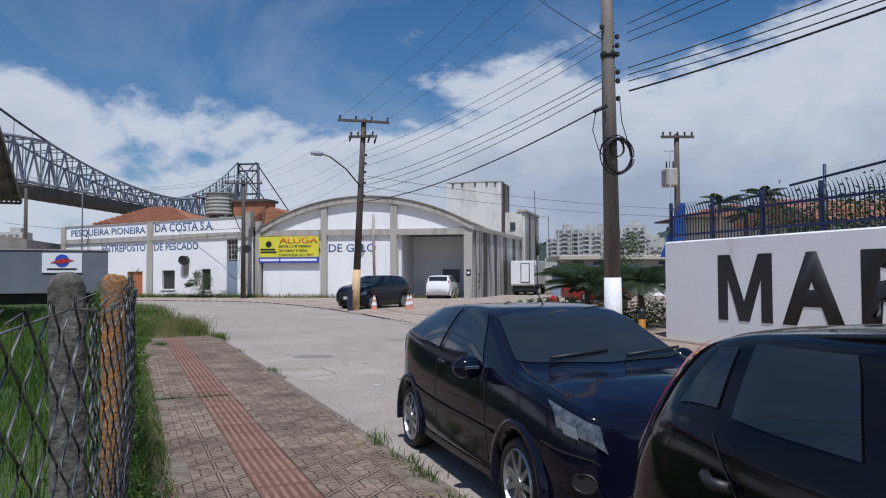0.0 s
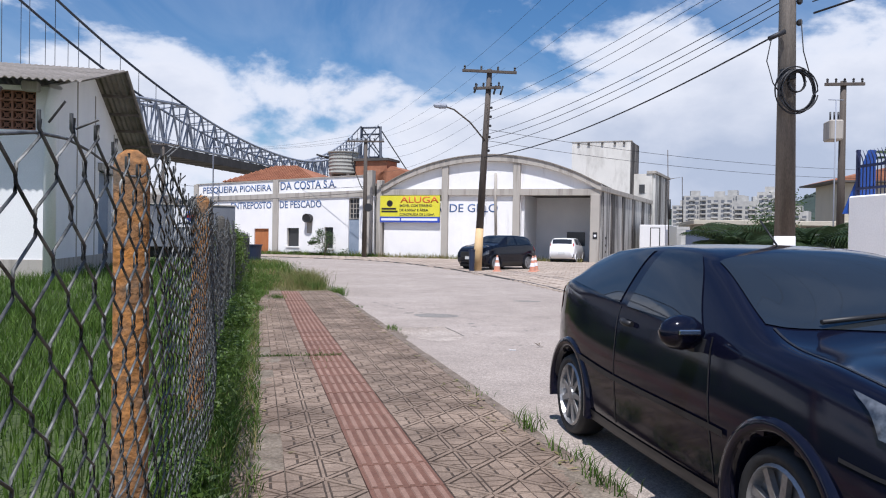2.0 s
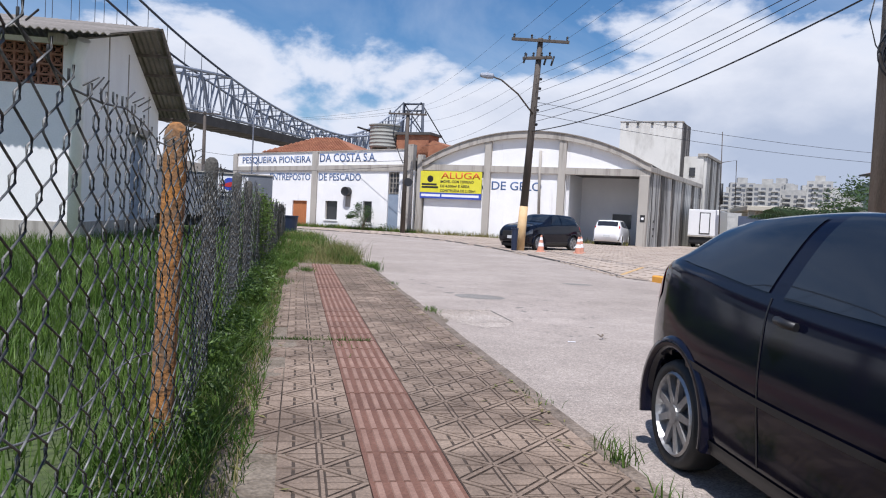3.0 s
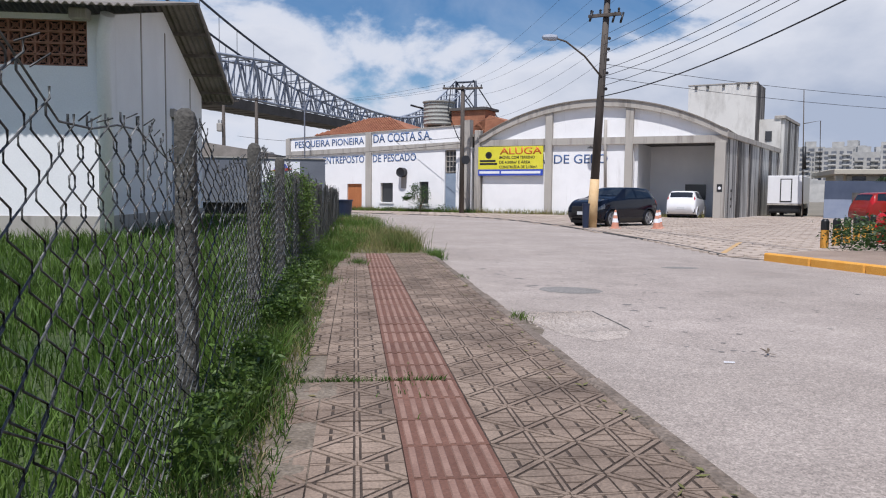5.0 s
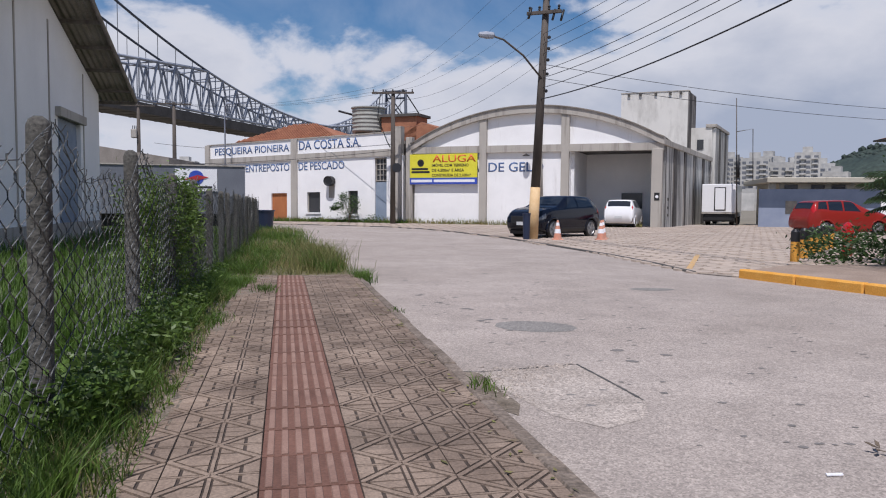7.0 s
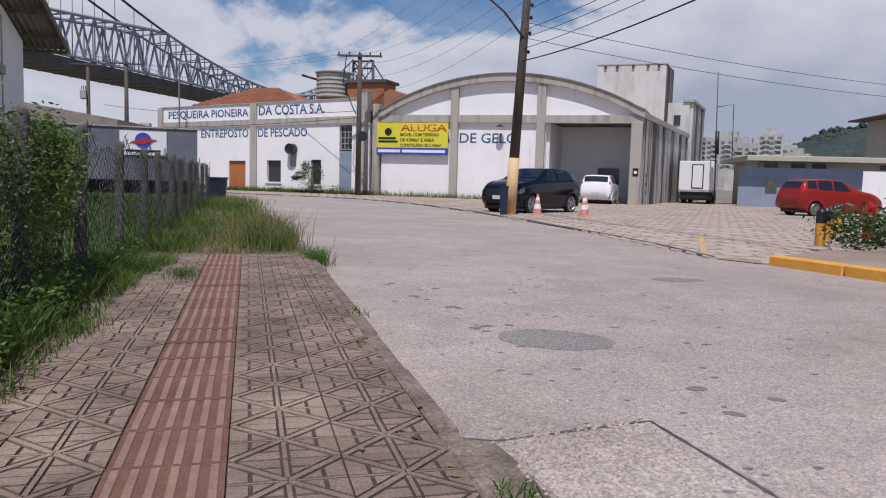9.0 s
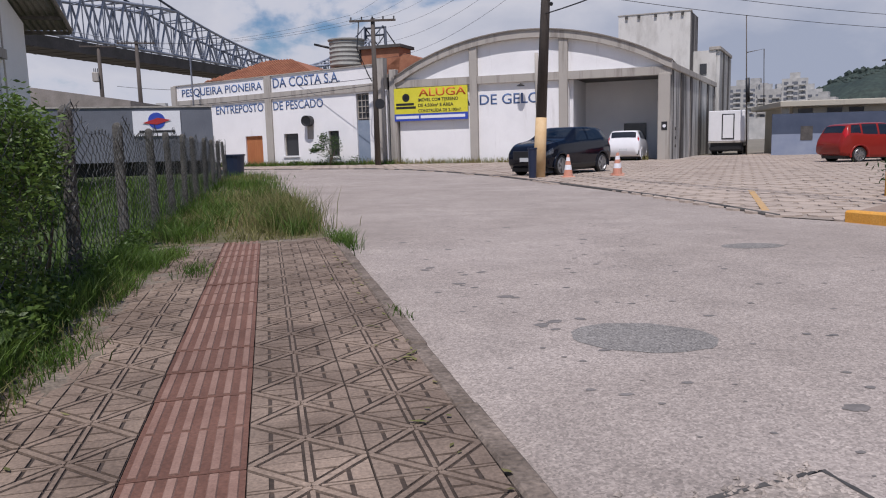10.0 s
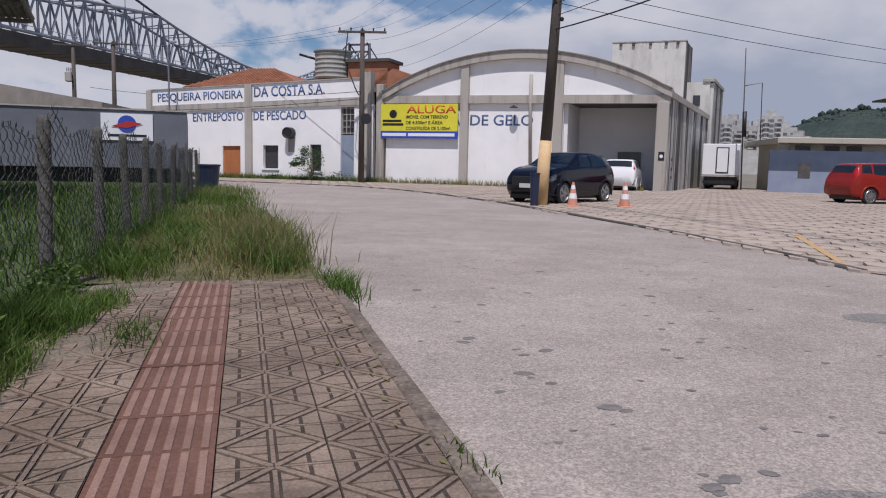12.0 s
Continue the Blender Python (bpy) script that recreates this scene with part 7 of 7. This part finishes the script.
def fence_z(u):
    near = min(abs(u - p) for p, _ in POSTS)
    droop = 0.17 * min(1.0, near / 0.45) if u > -3.2 else 0.03 * min(1.0, near / 0.3)
    return 1.46 - droop + 0.03 * math.sin(u * 1.9) + 0.03 * math.sin(u * 5.3) - (0.0 if u < 5 else 0.06)
for (ua, _), (ub, _) in zip(POSTS, POSTS[1:]):
    bm = bmesh.new()
    pitch = 0.072
    n = int((ub - ua) / pitch)
    sides = 4 if ua < 4 else 3
    for i in range(n):
        u0 = ua + (ub - ua) * i / n
        top = fence_z(u0)
        rows = int(top / 0.072)
        pts = []
        for r in range(rows + 1):
            z = top - r * 0.072
            if z < 0.02:
                break
            bulge = 0.05 * noise.noise((u0 * 0.8, z * 1.2, 1)) + 0.004 * (1 if (r + i) % 2 else -1)
            jit = 0.014 * noise.noise((u0 * 7, z * 6, 5))
            uu = u0 + (pitch * 0.54 if (r + i) % 2 else -pitch * 0.46) + jit + 0.022 * noise.noise((u0, z, 9))
            pts += [(fence_x(u0) + bulge + 0.03, uu, z + 0.013), (fence_x(u0) + bulge + 0.03, uu, z - 0.013)]
        tube(bm, pts, 0.0031, sides, caps=False)
    part("wire_mesh", bm, M["galv"], fence, "galvanised chain-link mesh")["kind"] = "stuff"
    bm = bmesh.new()
    for z0 in (0.0, -0.75):
        tube(bm, [(fence_x(ua + (ub - ua) * i / 10) + 0.02, ua + (ub - ua) * i / 10, fence_z(ua + (ub - ua) * i / 10) + z0 - 0.02 * math.sin(math.pi * i / 10)) for i in range(11)], 0.003, 4, caps=False)
    # twisted wire ends along the top
    for i in range(n):
        u0 = ua + (ub - ua) * i / n
        z = fence_z(u0)
        if rp.random() > 0.4:
            continue
        tube(bm, [(fence_x(u0) + 0.03, u0, z), (fence_x(u0) + 0.05 + 0.02 * rp.random(), u0 + rp.uniform(-0.02, 0.03), z + rp.uniform(0.01, 0.045))], 0.0025, 3, caps=False)
    part("straining_wire", bm, M["galv"], fence)

# ---------------------------------------------------------------- footpath of cement tiles
path = empty("footpath", PAV, "footpath of star-patterned cement tiles with a red tactile strip", "footpath", kind="structure")
part("bed", boxed(-1.30, 0.80, -14, 9.95, GZ - 0.02, -0.024), M["groove"], path, "earth bed under the tiles")
part("dirt_strip", boxed(-1.60, -0.80, -14, 9.95, GZ - 0.02, -0.012), M["dirt"], path, "sandy dirt beside the tiles")
rk = random.Random(31)
for k in range(24):
    u = -14.05 + k * 1.0
    b = boxed(0.802, 0.90, 0.004, 0.985, GZ - 0.03, rk.uniform(-0.006, 0.004), bevel=0.012)
    part("kerb_stone", b, M["kerb"], path, "worn grey kerb stone", at=pose(rk.uniform(-0.006, 0.006), u, 0, 0, 0, rk.uniform(-0.4, 0.4)))

def star_mesh():
    bm = bmesh.new()
    h = 0.199
    box(bm, -h, h, -h, h, -0.03, -0.007, mat=1)
    def flat(pts, z=0.0):
        top = [bm.verts.new((x, y, z)) for x, y in pts]
        low = [bm.verts.new((x, y, -0.007)) for x, y in pts]
        f = bm.faces.new(top)
        f.normal_update()
        if f.normal.z < 0:
            f.normal_flip()
        for i in range(len(pts)):
            j = (i + 1) % len(pts)
            bm.faces.new((top[i], top[j], low[j], low[i]))
    for k in range(4):
        a = k * math.pi / 2
        c, s = round(math.cos(a)), round(math.sin(a))
        rot = lambda p: (c * p[0] - s * p[1], s * p[0] + c * p[1])
        ax = 0.008 if k % 2 else 0.006       # half width of the ridge along the axis, wider along the path
        cut = ax + (0.011 if k % 2 else 0.008)
        for m in (1, -1):
            tri = [(cut + 0.036, cut), (0.114, cut), (0.114, 0.078)]
            trap = [(0.130, cut), (h - 0.003, cut), (h - 0.003, h - 0.039), (0.130, 0.094)]
            for poly in (tri, trap):
                flat([rot((x, m * y)) for x, y in poly])
        flat([rot(p) for p in ((0.030, -ax), (h - 0.003, -ax), (h - 0.003, ax), (0.030, ax))])
        d = 0.0085
        flat([rot(p) for p in ((0.004 + d, 0.004 - d), (h - 0.003, h - 0.003 - 2 * d), (h - 0.003, h - 0.003), (h - 0.003 - 2 * d, h - 0.003), (0.004 - d, 0.004 + d))], 0.001)
    return mesh_of("star_tile", bm, [M["tile"], M["groove"]])
def tactile_mesh():
    bm = bmesh.new()
    h = 0.1975
    box(bm, -h, h, -h, h, -0.03, -0.004, mat=0)
    for i in range(6):
        x = -h + 0.036 + i * 0.0646
        prism(bm, [(x - 0.017, -0.004), (x - 0.013, 0.003), (x + 0.013, 0.003), (x + 0.017, -0.004)], -0.182, 0.182, "y", mat=1)
    return mesh_of("tactile_tile", bm, [M["tactile"], M["tactile_bar"]])
star, tact = star_mesh(), tactile_mesh()
for r in range(60):
    u = 9.75 - r * 0.4
    for c, vc in enumerate((-1.0, -0.6, -0.2, 0.2, 0.6)):
        if c == 0 and (noise.noise((r * 0.7, 1.5, 0)) > 0.33):
            continue
        ob = new("tactile_tile" if c == 2 else "star_tile", tact if c == 2 else star)
        ob.parent = path
        ob.matrix_basis = pose(vc, u, rk.uniform(-0.003, 0.002), rk.uniform(-0.5, 0.5), rk.uniform(-0.4, 0.4), rk.uniform(-0.3, 0.3))

rl = random.Random(91)
V, Fc = [], []
for k in range(700):
    u = rl.uniform(-11, 8.6)
    v = -1.25 + abs(rl.gauss(0, 0.16)) if k < 520 else 0.82 - abs(rl.gauss(0, 0.12))
    x, y = v, u
    a, L, w, n = rl.uniform(0, math.tau), rl.uniform(0.012, 0.045), rl.uniform(0.004, 0.014), len(V)
    ca, sa = math.cos(a), math.sin(a)
    z = 0.006
    V += [(x - L * ca, y - L * sa, z), (x + w * sa, y - w * ca, z + 0.004), (x + L * ca, y + L * sa, z + rl.uniform(0, 0.01)), (x - w * sa, y + w * ca, z + 0.002)]
    Fc.append((n, n + 1, n + 2, n + 3))
me = bpy.data.meshes.new("leaf_litter")
me.from_pydata(V, [], Fc)
me.materials.append(M["straw"])
ob = new("leaf_litter", me)
ob.matrix_basis = PAV
tagged(ob, "dry leaf litter scattered along the tiles", "litter", kind="stuff")
def dirt_mound(u, v, ru, rv_, h, seed):
    bm = bmesh.new()
    n = 16
    grid = [[bm.verts.new(((i / n * 2 - 1) * rv_, (j / n * 2 - 1) * ru, 0)) for j in range(n + 1)] for i in range(n + 1)]
    for row in grid:
        for w in row:
            r = math.hypot(w.co.x / rv_, w.co.y / ru)
            w.co.z = -0.012 + (h + 0.012) * max(0, 1 - r ** 2) * (0.55 + 0.9 * noise.noise((w.co.x * 9, w.co.y * 9, seed)))
    for i in range(n):
        for j in range(n):
            bm.faces.new((grid[i][j], grid[i + 1][j], grid[i + 1][j + 1], grid[i][j + 1]))
    return tagged(part("dirt_patch", bm, M["dirt"], at=PAV @ pose(v, u, 0), smooth=True), "sandy dirt washed over the tiles", "dirt", kind="structure")
for k, (u, v, ru, rv_, h) in enumerate(((-6.0, 0.66, 0.8, 0.20, 0.022), (-4.7, 0.74, 0.7, 0.14, 0.02), (-7.3, 0.68, 0.7, 0.18, 0.02), (-2.0, -1.15, 1.2, 0.22, 0.02), (0.9, -1.12, 1.3, 0.20, 0.02), (3.6, -1.14, 1.2, 0.22, 0.02), (6.2, -1.05, 1.3, 0.25, 0.025), (-5.0, -1.15, 1.4, 0.2, 0.02), (-7.6, -1.0, 0.9, 0.24, 0.014), (-6.2, -0.95, 0.7, 0.22, 0.012), (-3.4, -0.98, 0.9, 0.26, 0.014), (-1.2, -0.98, 0.8, 0.24, 0.012), (-0.2, -0.9, 0.5, 0.3, 0.012), (2.3, -1.0, 0.9, 0.22, 0.014), (5.0, -0.95, 0.8, 0.28, 0.013), (7.6, -0.85, 0.7, 0.34, 0.014), (9.6, -0.8, 0.35, 0.4, 0.02), (9.85, 0.2, 0.14, 0.6, 0.015))):
    dirt_mound(u, v, ru, rv_, h, k)

# ---------------------------------------------------------------- block paving of the yard
def inside(x, y, poly):
    hit = False
    for (x0, y0), (x1, y1) in zip(poly, poly[1:] + poly[:1]):
        if (y0 > y) != (y1 > y) and x < (x1 - x0) * (y - y0) / (y1 - y0) + x0:
            hit = not hit
    return hit
PITCH_U, PITCH_V = 0.55, 0.50
blocks = []
ang = radians(-24)
for i in range(-70, 90):
    for j in range(-70, 90):
        lx, ly = (i + 0.5 * (j % 2)) * PITCH_U, j * PITCH_V
        x, y = 12 + lx * math.cos(ang) - ly * math.sin(ang), 42 + lx * math.sin(ang) + ly * math.cos(ang)
        if inside(x, y, YARD) and y < 66:
            blocks.append((x, y))
blocks.sort(key=lambda p: math.hypot(p[0] - 5, p[1] - 24))
bm = bmesh.new()
prism(bm, [(-0.24, -0.13), (-0.13, -0.235), (0.13, -0.235), (0.24, -0.13), (0.24, 0.13), (0.13, 0.235), (-0.13, 0.235), (-0.24, 0.13)], -0.02, 0.02, "z")
blk = mesh_of("paver", bm, M["cobble"])
for x, y in blocks[:290]:
    ob = new("paver", blk)
    ob.parent = yard
    ob.matrix_basis = pose(x, y, GZ + 0.012 + rk.uniform(-0.006, 0.006), rk.uniform(-1, 1), rk.uniform(-1, 1), -24 + rk.uniform(-2, 2))
V, Fc = [], []
oct_ = [(-0.24, -0.13), (-0.13, -0.235), (0.13, -0.235), (0.24, -0.13), (0.24, 0.13), (0.13, 0.235), (-0.13, 0.235), (-0.24, 0.13)]
for x, y in blocks[290:]:
    k = len(V)
    z = GZ + 0.032 + rk.uniform(-0.006, 0.006)
    ca, sa = math.cos(ang), math.sin(ang)
    V += [(x + px * ca - py * sa, y + px * sa + py * ca, z) for px, py in oct_] + [(x + px * ca - py * sa, y + px * sa + py * ca, z - 0.03) for px, py in oct_]
    Fc.append(tuple(range(k, k + 8)))
    Fc += [(k + (i + 1) % 8, k + i, k + 8 + i, k + 8 + (i + 1) % 8) for i in range(8)]
me = bpy.data.meshes.new("paving")
me.from_pydata(V, [], Fc)
me.materials.append(M["cobble"])
pv = new("paving", me)
pv.parent = yard
pv["kind"] = "stuff"
